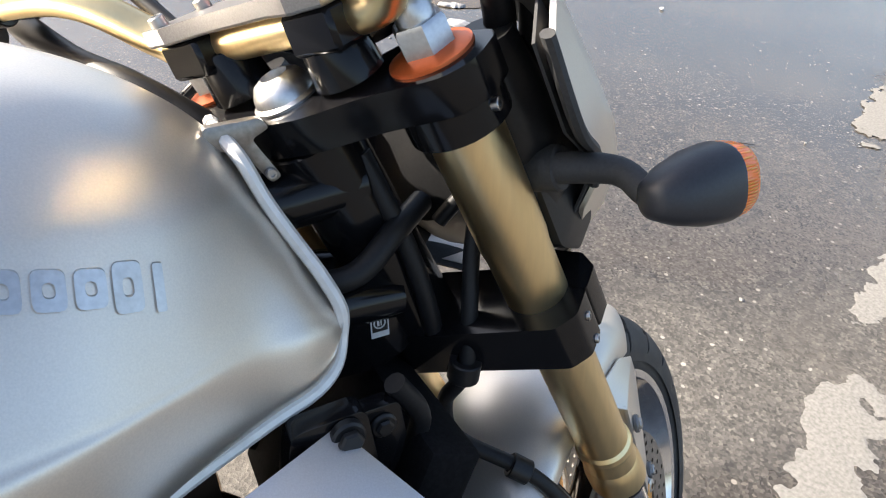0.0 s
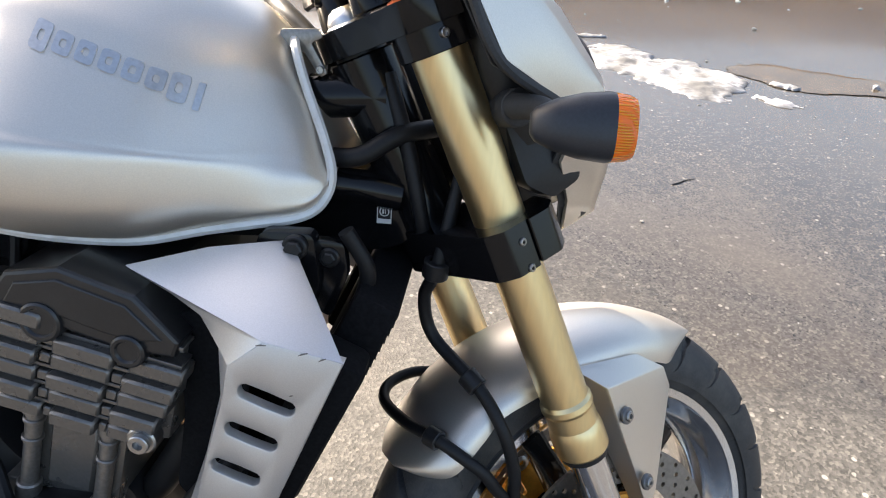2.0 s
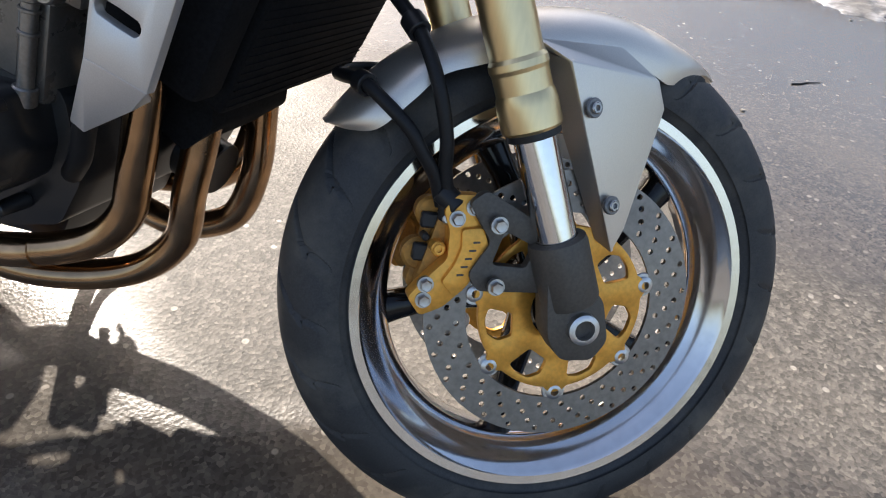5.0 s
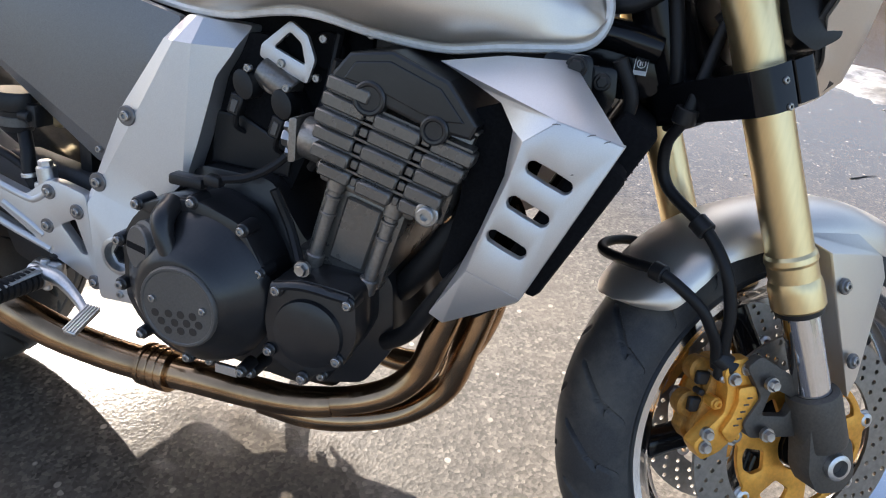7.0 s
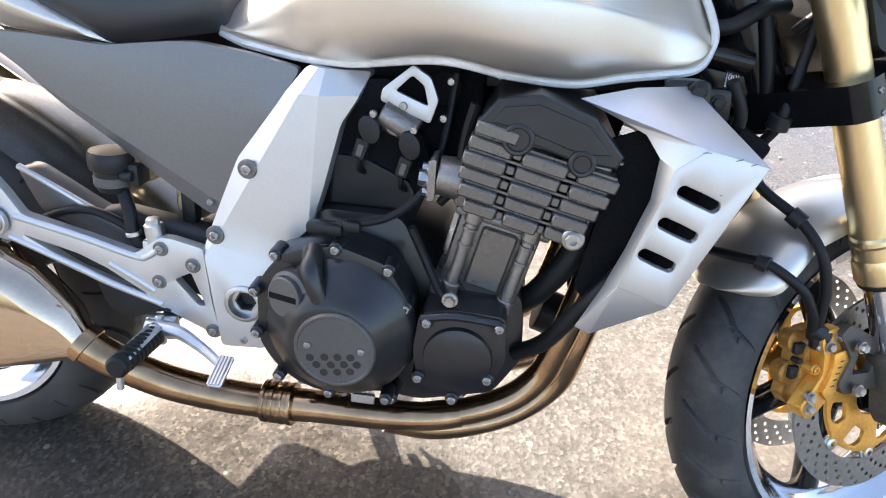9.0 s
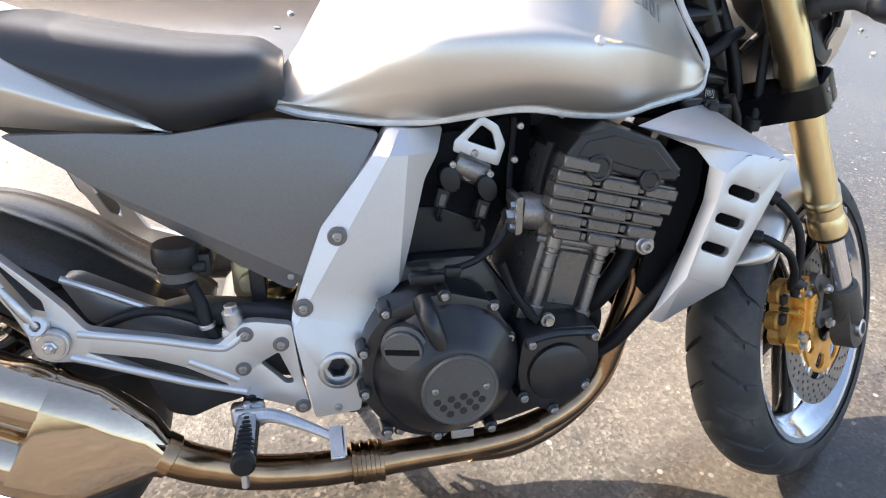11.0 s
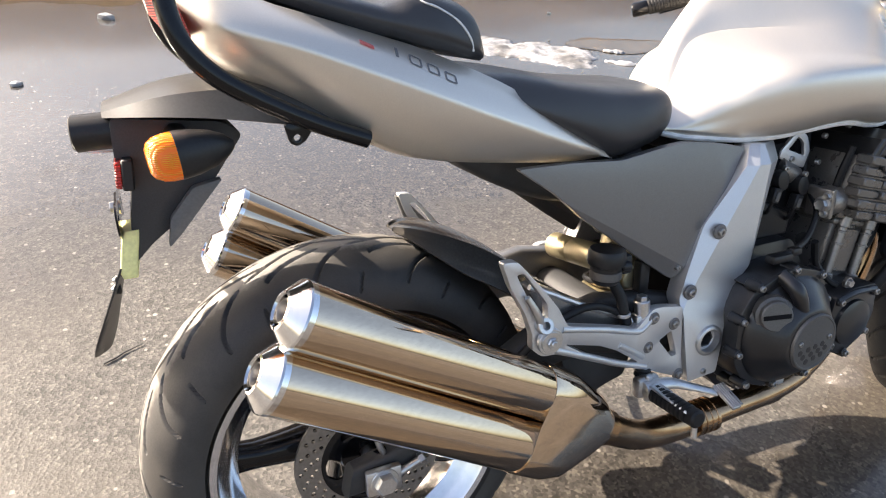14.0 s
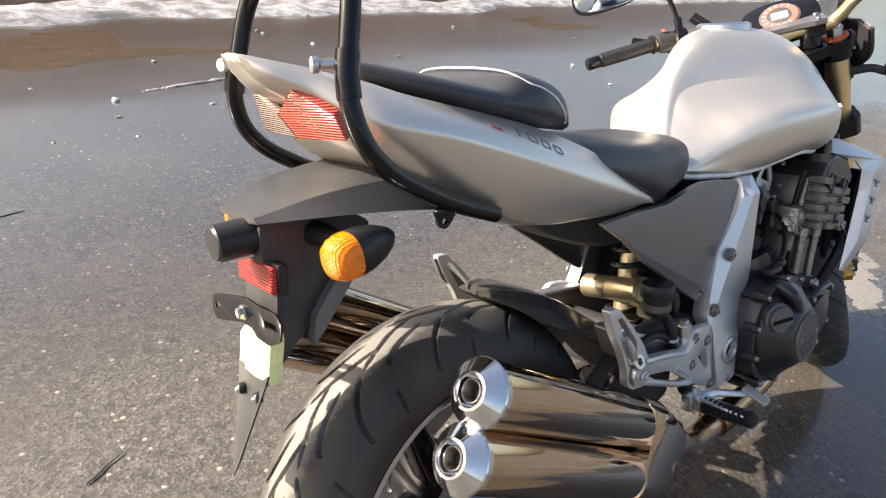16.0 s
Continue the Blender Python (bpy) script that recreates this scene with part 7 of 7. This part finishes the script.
pedal = part("brake_pedal", both(tube([(0.425, -0.192, 0.362), (0.470, -0.196, 0.362), (0.510, -0.208, 0.350), (0.545, -0.226, 0.340)], [0.011, 0.0095, 0.007, 0.006], 24, 10, flat=0.6), ring((0.440, -0.186, 0.354), (0.440, -0.200, 0.354), 0.016, 0.007)), ALLOY, bike, "alloy rear brake pedal")
part("pedal_pad", move(both(block(-0.009, 0.009, -0.024, 0.024, -0.004, 0.004, 0.002, 1), *[block(-0.009 + k * 0.0045, -0.007 + k * 0.0045, -0.023, 0.023, 0.004, 0.0055, 0, 1) for k in range(5)]), Matrix.Translation((0.551, -0.240, 0.339)) @ Matrix.Rotation(0.35, 4, "X")), ALLOY, pedal, "ribbed pedal pad")

# rear master cylinder and reservoir
mc = part("rear_master_cylinder", both(rod((0.432, -0.158, 0.500), (0.445, -0.160, 0.385), 0.0125), rod((0.436, -0.156, 0.470), (0.420, -0.150, 0.462), 0.009), rod((0.432, -0.158, 0.498), (0.4315, -0.158, 0.508), 0.009, seg=6), block(0.418, 0.452, -0.168, -0.150, 0.440, 0.478, 0.004)), ALLOY, bike, "alloy rear master cylinder")
part("boot", lathe([(0.010, 0), (0.014, 0.008), (0.011, 0.014), (0.015, 0.020), (0.012, 0.026), (0.008, 0.03)], (0.445, -0.160, 0.386), (0.1, 0, -1), 16), HOSE, mc)
res = part("fluid_reservoir", lathe([(0.0, 0.0), (0.019, 0.0), (0.0225, 0.006), (0.0235, 0.028), (0.0275, 0.030), (0.0285, 0.034), (0.0285, 0.048), (0.026, 0.054), (0.0, 0.055)], (0.372, -0.140, 0.535), (0.03, 0, 1), 32), BLACK, bike, "black brake fluid reservoir")
part("sight_band", ring((0.3725, -0.140, 0.543), (0.3728, -0.140, 0.556), 0.0242, 0.022), CAP, res)
part("reservoir_hose", tube([(0.385, -0.142, 0.535), (0.396, -0.150, 0.510), (0.400, -0.155, 0.485), (0.408, -0.152, 0.462)], 0.0088, 20, 12), HOSE, res)
part("reservoir_bracket", both(block(0.398, 0.414, -0.150, -0.120, 0.545, 0.575, 0.003), rod((0.392, -0.152, 0.560), (0.408, -0.152, 0.560), 0.007)), BLACK, res)
part("hose_band", ring((0.4005, -0.155, 0.484), (0.4015, -0.155, 0.478), 0.0108, 0.0085), ALLOY, res)
part("brake_hose", tube([(0.420, -0.150, 0.462), (0.38, -0.150, 0.492), (0.33, -0.150, 0.505), (0.27, -0.150, 0.485), (0.20, -0.145, 0.43), (0.13, -0.135, 0.37)], 0.0062, 50, 10), HOSE, bike)

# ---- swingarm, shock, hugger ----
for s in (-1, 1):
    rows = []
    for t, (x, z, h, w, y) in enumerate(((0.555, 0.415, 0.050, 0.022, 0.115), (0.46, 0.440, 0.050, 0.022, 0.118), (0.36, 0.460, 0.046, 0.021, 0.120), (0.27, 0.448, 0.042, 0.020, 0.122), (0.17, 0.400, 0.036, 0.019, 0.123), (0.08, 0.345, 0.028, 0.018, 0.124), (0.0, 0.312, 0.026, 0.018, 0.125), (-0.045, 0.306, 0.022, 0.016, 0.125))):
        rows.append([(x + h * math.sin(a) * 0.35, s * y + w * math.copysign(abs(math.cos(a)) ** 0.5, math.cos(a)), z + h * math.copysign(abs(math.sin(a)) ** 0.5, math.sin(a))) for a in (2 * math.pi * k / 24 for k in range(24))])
    # right arm carries its shade as a black colour; the left stays grey
    arm = part("swingarm", rings_mesh(rows), GUNMETAL if s > 0 else MATT, bike, "dark swingarm, grey on the left, blackened on the shaded right", 50)
    part("axle_adjuster", both(block(-0.026, 0.026, s * 0.152 - 0.006, s * 0.152 + 0.006, 0.291, 0.331, 0.003), rod((0.02, s * 0.150, 0.311), (0.062, s * 0.150, 0.327), 0.0055), rod((0.055, s * 0.150, 0.3245), (0.064, s * 0.150, 0.3280), 0.009, seg=6)), ALLOY, arm, "alloy chain adjuster")
part("arm_ridge", tube([(0.238, -0.140, 0.553), (0.275, -0.142, 0.536), (0.33, -0.142, 0.507), (0.405, -0.141, 0.470)], 0.0045, 24, 8), SILVER, bike, "pale swingarm brace edge")
brace = slab(rounded([(0.236, 0.552), (0.255, 0.552), (0.338, 0.505), (0.400, 0.475), (0.425, 0.455), (0.405, 0.440), (0.320, 0.470), (0.262, 0.492)], 0.01, 3), -0.142, -0.112, edge=0.006)
web = slab(rounded([(0.300, 0.430), (0.450, 0.410), (0.432, 0.352), (0.400, 0.345), (0.362, 0.330), (0.332, 0.342)], 0.008, 3), -0.130, -0.095, edge=0.004)
part("arm_web", web, MATT, bike, "black swingarm underside")
part("arm_brace", brace, GUNMETAL, bike, "grey swingarm brace")
part("bridge", both(rod((0.43, -0.12, 0.43), (0.43, 0.12, 0.43), 0.035), block(0.36, 0.44, -0.11, 0.11, 0.39, 0.45, 0.012)), MATT, bike, "swingarm cross piece")
shock = part("rear_shock", both(rod((0.470, 0.0, 0.400), (0.520, 0.0, 0.640), 0.022), lathe([(0.034, 0.0), (0.036, 0.004), (0.036, 0.012), (0.024, 0.014)], (0.478, 0, 0.44), (0.2, 0, 0.98), 28)), SHOCK, bike, "gold bodied rear shock")
coil = []
for k in range(140):
    t = k / 139
    a = t * 2 * math.pi * 6.5
    c = Vector((0.476 + 0.040 * t, 0, 0.425 + 0.195 * t))
    coil.append(c + Vector((0.034 * math.cos(a), 0.034 * math.sin(a), 0)))
part("spring", tube(coil, 0.0055, 140, 8, smooth=False), BLACK, shock, "black coil spring")
part("shock_reservoir", both(lathe([(0.0, 0.0), (0.018, 0.0), (0.0215, 0.004), (0.0215, 0.050), (0.0195, 0.053), (0.0215, 0.056), (0.0215, 0.112), (0.018, 0.116), (0.0, 0.116)], (0.386, 0.020, 0.542), (0.06, -1, 0.12), 32)), SHOCK, shock, "gold shock reservoir")
part("linkage", both(block(0.43, 0.475, -0.095, -0.060, 0.485, 0.545, 0.008), rod((0.45, -0.10, 0.545), (0.45, -0.05, 0.545), 0.013), rod((0.455, -0.105, 0.51), (0.455, -0.04, 0.51), 0.016)), SHOCK, shock, "alloy linkage block")
part("loom_plug", both(block(0.455, 0.475, -0.125, -0.105, 0.49, 0.545, 0.004), tube([(0.465, -0.115, 0.545), (0.468, -0.11, 0.60), (0.48, -0.10, 0.66)], 0.005, 14, 8)), BLACK, shock)

hug = []
for ang, r, half, skirt in spline(((75.5, 0.326, 0.018, 0.002), (72, 0.333, 0.050, 0.012), (66, 0.340, 0.080, 0.028), (58, 0.346, 0.098, 0.040), (48, 0.354, 0.104, 0.042), (38, 0.365, 0.104, 0.040), (28, 0.390, 0.100, 0.036), (19, 0.418, 0.090, 0.030)), 44):
    a = radians(ang)
    d = Vector((math.cos(a), 0, math.sin(a)))
    row = []
    for t in np.linspace(-1, 1, 25):
        ridge = 0.006 * max(0, 1 - abs(abs(t) - 0.55) / 0.1)
        row.append(RWC + d * (r + ridge - skirt * abs(t) ** 3) + Vector((0, half * t, 0)))
    hug.append(row)
bm = rings_mesh(hug, closed=False, caps=False)
bmesh.ops.recalc_face_normals(bm, faces=bm.faces)
bmesh.ops.solidify(bm, geom=bm.faces[:] + bm.edges[:] + bm.verts[:], thickness=0.003)
hugger = part("rear_hugger", bm, surface("glossy_grey_plastic", (0.06, 0.055, 0.05), 0.17, 0.2, grain=300, spread=0.15, wear=0.25, wear_color=(0.12, 0.11, 0.1)), bike, "glossy dark rear hugger over the tyre", 50)
far_tab = slab(rounded([(0.160, 0.618), (0.182, 0.604), (0.235, 0.545), (0.225, 0.520), (0.175, 0.575)], 0.005, 3), 0.196, 0.186, [rounded([(0.180, 0.596), (0.196, 0.582), (0.206, 0.566), (0.192, 0.572)], 0.004, 3)], edge=0.002)
part("left_hanger_end", far_tab, GUNMETAL, bike, "left footrest bracket end")
part("chain", tube([(0.0, 0.13, 0.40), (0.25, 0.12, 0.455), (0.56, 0.11, 0.455)], 0.009, 20, 6), MATT, bike, "dark drive chain")
part("sprocket", move(disc_mesh(0.085, 0.05, 0.006, (0.066,), 10, 0.007, 0.13), RW), DISC, rear_wheel)
rcal = part("rear_caliper", both(block(0.045, 0.105, -0.118, -0.078, 0.345, 0.392, 0.008), rod((0.060, -0.12, 0.385), (0.060, -0.10, 0.392), 0.009)), CALIPER, bike, "gold rear brake caliper")
part("caliper_hanger", both(slab(rounded([(-0.02, 0.33), (0.03, 0.345), (0.07, 0.40), (0.10, 0.39), (0.06, 0.32), (0.02, 0.295)], 0.006, 3), -0.128, -0.118, edge=0.002)), GLOSS, rcal)
part("speed_cable", tube([(0.01, -0.13, 0.335), (0.0, -0.135, 0.37), (0.02, -0.13, 0.40), (0.06, -0.128, 0.395)], 0.0045, 20, 8), ALLOY, rcal)

# ---- sub-frame, rear mudguard, plate holder, signals ----
under = [(0.14, ((0.0, 0.742), (0.050, 0.742), (0.060, 0.752), (0.06, 0.78), (0, 0.78))), (0.23, ((0.0, 0.684), (0.045, 0.686), (0.060, 0.705), (0.06, 0.735), (0, 0.735))), (0.34, ((0.0, 0.64), (0.050, 0.644), (0.070, 0.665), (0.08, 0.725), (0, 0.73))), (0.46, ((0.0, 0.64), (0.07, 0.645), (0.09, 0.67), (0.09, 0.73), (0, 0.735)))]
part("under_tray", body(under, 24, 8), MATT, bike, "black tray under the seat", 40)
GUARD_R = ((-0.268, ((0.030, 0.822), (0.050, 0.824), (0.045, 0.830), (0.02, 0.834), (0, 0.834))), (-0.20, ((0.060, 0.822), (0.092, 0.825), (0.072, 0.846), (0.04, 0.853), (0, 0.853))), (-0.13, ((0.085, 0.815), (0.112, 0.819), (0.085, 0.850), (0.05, 0.860), (0, 0.860))), (-0.05, ((0.095, 0.800), (0.120, 0.805), (0.095, 0.845), (0.06, 0.858), (0, 0.858))), (0.04, ((0.095, 0.770), (0.115, 0.780), (0.10, 0.82), (0.06, 0.83), (0, 0.83))))
rear_guard = part("rear_mudguard", body(GUARD_R, 40, 0), FLAP, bike, "grey-black plastic rear mudguard", 15)
holder_poly = [(-0.262, 0.822), (-0.140, 0.808), (-0.118, 0.792), (-0.168, 0.726), (-0.205, 0.694), (-0.240, 0.668), (-0.260, 0.648), (-0.268, 0.648), (-0.260, 0.69), (-0.252, 0.74), (-0.264, 0.775)]
holder = part("plate_holder", slab(rounded(holder_poly, 0.008, 3), -0.042, 0.042, edge=0.008), MATT, bike, "matt black plate holder under the tail")
part("holder_rib", both(slab(rounded([(-0.150, 0.742), (-0.168, 0.722), (-0.205, 0.680), (-0.222, 0.664), (-0.215, 0.70), (-0.185, 0.735)], 0.004, 3), -0.056, -0.040, edge=0.004)), surface("grey_worn_plastic", (0.10, 0.10, 0.10), 0.5, grain=300, wear=0.2), holder, "worn grey edge of the holder")
part("plate_lamp", both(rod((-0.245, -0.020, 0.806), (-0.302, -0.012, 0.803), 0.0215, seg=28), rod((-0.302, -0.012, 0.803), (-0.305, -0.012, 0.803), 0.019, seg=28)), BLACK, holder, "round black plate lamp")
part("plate_lamp_window", block(-0.292, -0.262, -0.022, -0.004, 0.780, 0.786, 0.002, 1), WHITE, holder)
reflector = part("reflector", move(block(-0.004, 0.004, -0.043, 0.043, -0.016, 0.016, 0.002, 1), Matrix.Translation((-0.262, -0.018, 0.760)) @ Matrix.Rotation(0.08, 4, "Y")), REFLECTOR, holder, "red rectangular reflector")
part("reflector_back", move(block(0.003, 0.016, -0.045, 0.045, -0.018, 0.018, 0.002, 1), Matrix.Translation((-0.262, -0.018, 0.760)) @ Matrix.Rotation(0.08, 4, "Y")), BLACK, holder)
bracket_poly = rounded([(-0.034, 0.726), (-0.074, 0.729), (-0.086, 0.718), (-0.076, 0.694), (-0.045, 0.680), (-0.012, 0.681), (-0.004, 0.690), (0.020, 0.690), (0.045, 0.684), (0.108, 0.668), (0.116, 0.680), (0.106, 0.704), (0.090, 0.709), (0.030, 0.722), (-0.002, 0.728)], 0.006, 3)
hole1 = rounded([(-0.040, 0.712), (-0.071, 0.714), (-0.072, 0.706), (-0.041, 0.703)], 0.002, 2)
hole2 = rounded([(0.086, 0.698), (0.104, 0.694), (0.102, 0.686), (0.084, 0.690)], 0.002, 2)
bm = slab(bracket_poly, -0.0012, 0.0012, [hole1, hole2], edge=0.0005)
turn = Matrix(((0, 1, 0, -0.272), (1, 0, 0, 0), (0, 0, 1, 0), (0, 0, 0, 1)))
part("plate_bracket", move(bm, turn), GLOSS, holder, "bent black steel bracket for a plate, empty")
bolt((-0.2735, 0.012, 0.706), (-1, 0, 0), 1.3, holder, "hex")
pad = []
for t in np.linspace(0, 1, 9):
    z, back = 0.682 - 0.060 * t, -0.273 - 0.008 * t
    y0, y1 = -0.047 + 0.001 * t, 0.030 + 0.014 * t
    inset = 0.003 * max(0.0, abs(t - 0.5) - 0.42) / 0.08
    row = rounded([(back + inset, y0 + inset), (back + inset, y1 - inset), (back + 0.020, y1 - inset), (back + 0.020, y0 + inset)], 0.004, 4)
    pad.append([(x + 0.0012 * math.sin(40 * y + 60 * z), y, z + 0.08 * (0.04 - y)) for x, y in row])
part("yellow_wrap", rings_mesh(pad), YELLOW, holder, "pale yellow padding wrapped round the holder", 50)
flap = []
for t in np.linspace(0, 1, 12):
    c = Vector((-0.281 - 0.041 * t ** 1.1, -0.006 + 0.010 * t, 0.640 - 0.121 * t))
    w = 0.041 - 0.011 * t - 0.008 * max(0.0, t - 0.85) / 0.15
    flap.append([c + Vector((0.005 * (1 - k * k) + 0.4 * t * w * k, w * k, -0.10 * w * k)) for k in np.linspace(-1, 1, 9)] + [c + Vector((0.0025 + 0.005 * (1 - k * k) + 0.4 * t * w * k, w * k, -0.10 * w * k)) for k in np.linspace(1, -1, 9)])
part("mud_flap", rings_mesh(flap), FLAP, holder, "thin black mud flap", 60)
for y, z in ((0.022, 0.606), (-0.026, 0.612)):
    part("flap_washer", rod((-0.284, y, z), (-0.2925, y, z), 0.0075, 0.0070, seg=16), BLACK, holder)
    part("flap_rivet", rod((-0.290, y, z), (-0.296, y, z), 0.0042, 0.0030, seg=14), ALLOY, holder)
for s in (-1, 1):
    c = Vector((-0.208, s * 0.124, 0.788))
    d = Vector((0.985, -s * 0.09, 0.10)).normalized()
    u = Vector((0, 0, 1)) - d * d.z
    u.normalize()
    v = d.cross(u)

    def oval(ts):
        return rings_mesh([[c + d * t + u * h * math.copysign(abs(math.sin(a)) ** 0.85, math.sin(a)) + v * w * math.copysign(abs(math.cos(a)) ** 0.85, math.cos(a)) for a in (2 * math.pi * k / 26 for k in range(26))] for t, w, h in ts])

    sig = part("turn_signal", oval([(0.007, 0.0248, 0.0262), (0.010, 0.0250, 0.0264), (0.026, 0.0232, 0.0248), (0.046, 0.0180, 0.0200), (0.061, 0.0110, 0.0125), (0.069, 0.004, 0.005)]), BLACK, bike, "black rear turn signal")
    part("amber_lens", oval([(-0.022, 0.012, 0.013), (-0.019, 0.018, 0.0192), (-0.011, 0.0226, 0.0240), (-0.0015, 0.0243, 0.0258), (0.0075, 0.0246, 0.0260)]), AMBER, sig, "orange ribbed signal lens")
    part("signal_stalk", tube([c + d * 0.014, c + d * 0.014 + Vector((0.0, -s * 0.04, 0.006)), Vector((-0.195, s * 0.035, 0.796))], [0.012, 0.013, 0.016], 14, 12), BLACK, sig)

# ---- grab rails of black tube round the tail ----
for s in (-1, 1):
    line = [(0.014, s * 0.127, 0.786), (-0.05, s * 0.130, 0.812), (-0.110, s * 0.137, 0.843), (-0.155, s * 0.142, 0.873), (-0.181, s * 0.142, 0.906), (-0.190, s * 0.136, 0.945), (-0.186, s * 0.130, 0.975), (-0.178, s * 0.126, 1.003), (-0.170, s * 0.122, 1.032), (-0.162, s * 0.114, 1.058), (-0.154, s * 0.094, 1.080), (-0.148, s * 0.05, 1.092), (-0.146, 0.0, 1.095)]
    rail = part("grab_rail", tube(line, 0.0108, 90, 16), GLOSS, bike, "black tubular grab rail")
    part("rail_sleeve", tube([(-0.1895, s * 0.1350, 0.950), (-0.1865, s * 0.1305, 0.973), (-0.1805, s * 0.1270, 0.996)], 0.0128, 10, 16), GLOSS, rail)
    part("rail_tab", slab(rounded([(-0.084, 0.812), (-0.040, 0.820), (-0.060, 0.792), (-0.070, 0.786), (-0.079, 0.790)], 0.004, 3), s * 0.128, s * 0.123, [[(-0.070 + 0.004 * math.cos(a), 0.796 + 0.004 * math.sin(a)) for a in (2 * math.pi * k / 12 for k in range(12))]], edge=0.001), GLOSS, rail)
    part("rail_bolt", both(rod((-0.186, s * 0.122, 0.984), (-0.206, s * 0.112, 0.985), 0.0052), rod((-0.206, s * 0.112, 0.985), (-0.214, s * 0.109, 0.985), 0.0085, seg=14)), ALLOY, rail, "zinc rail bolt")

# side stand
stand = part("side_stand", both(tube([(0.50, 0.10, 0.28), (0.54, 0.17, 0.16), (0.60, 0.265, 0.066)], [0.014, 0.012, 0.011], 20, 12), block(0.575, 0.640, 0.250, 0.290, 0.056, 0.066, 0.003), tube([(0.52, 0.13, 0.23), (0.56, 0.20, 0.16), (0.63, 0.26, 0.14)], 0.007, 12, 8)), BLACK, bike, "black side stand carrying the motorcycle")
part("stand_spring", tube([(0.56, 0.12, 0.27), (0.57, 0.17, 0.19)], 0.008, 8, 8), MATT, stand)
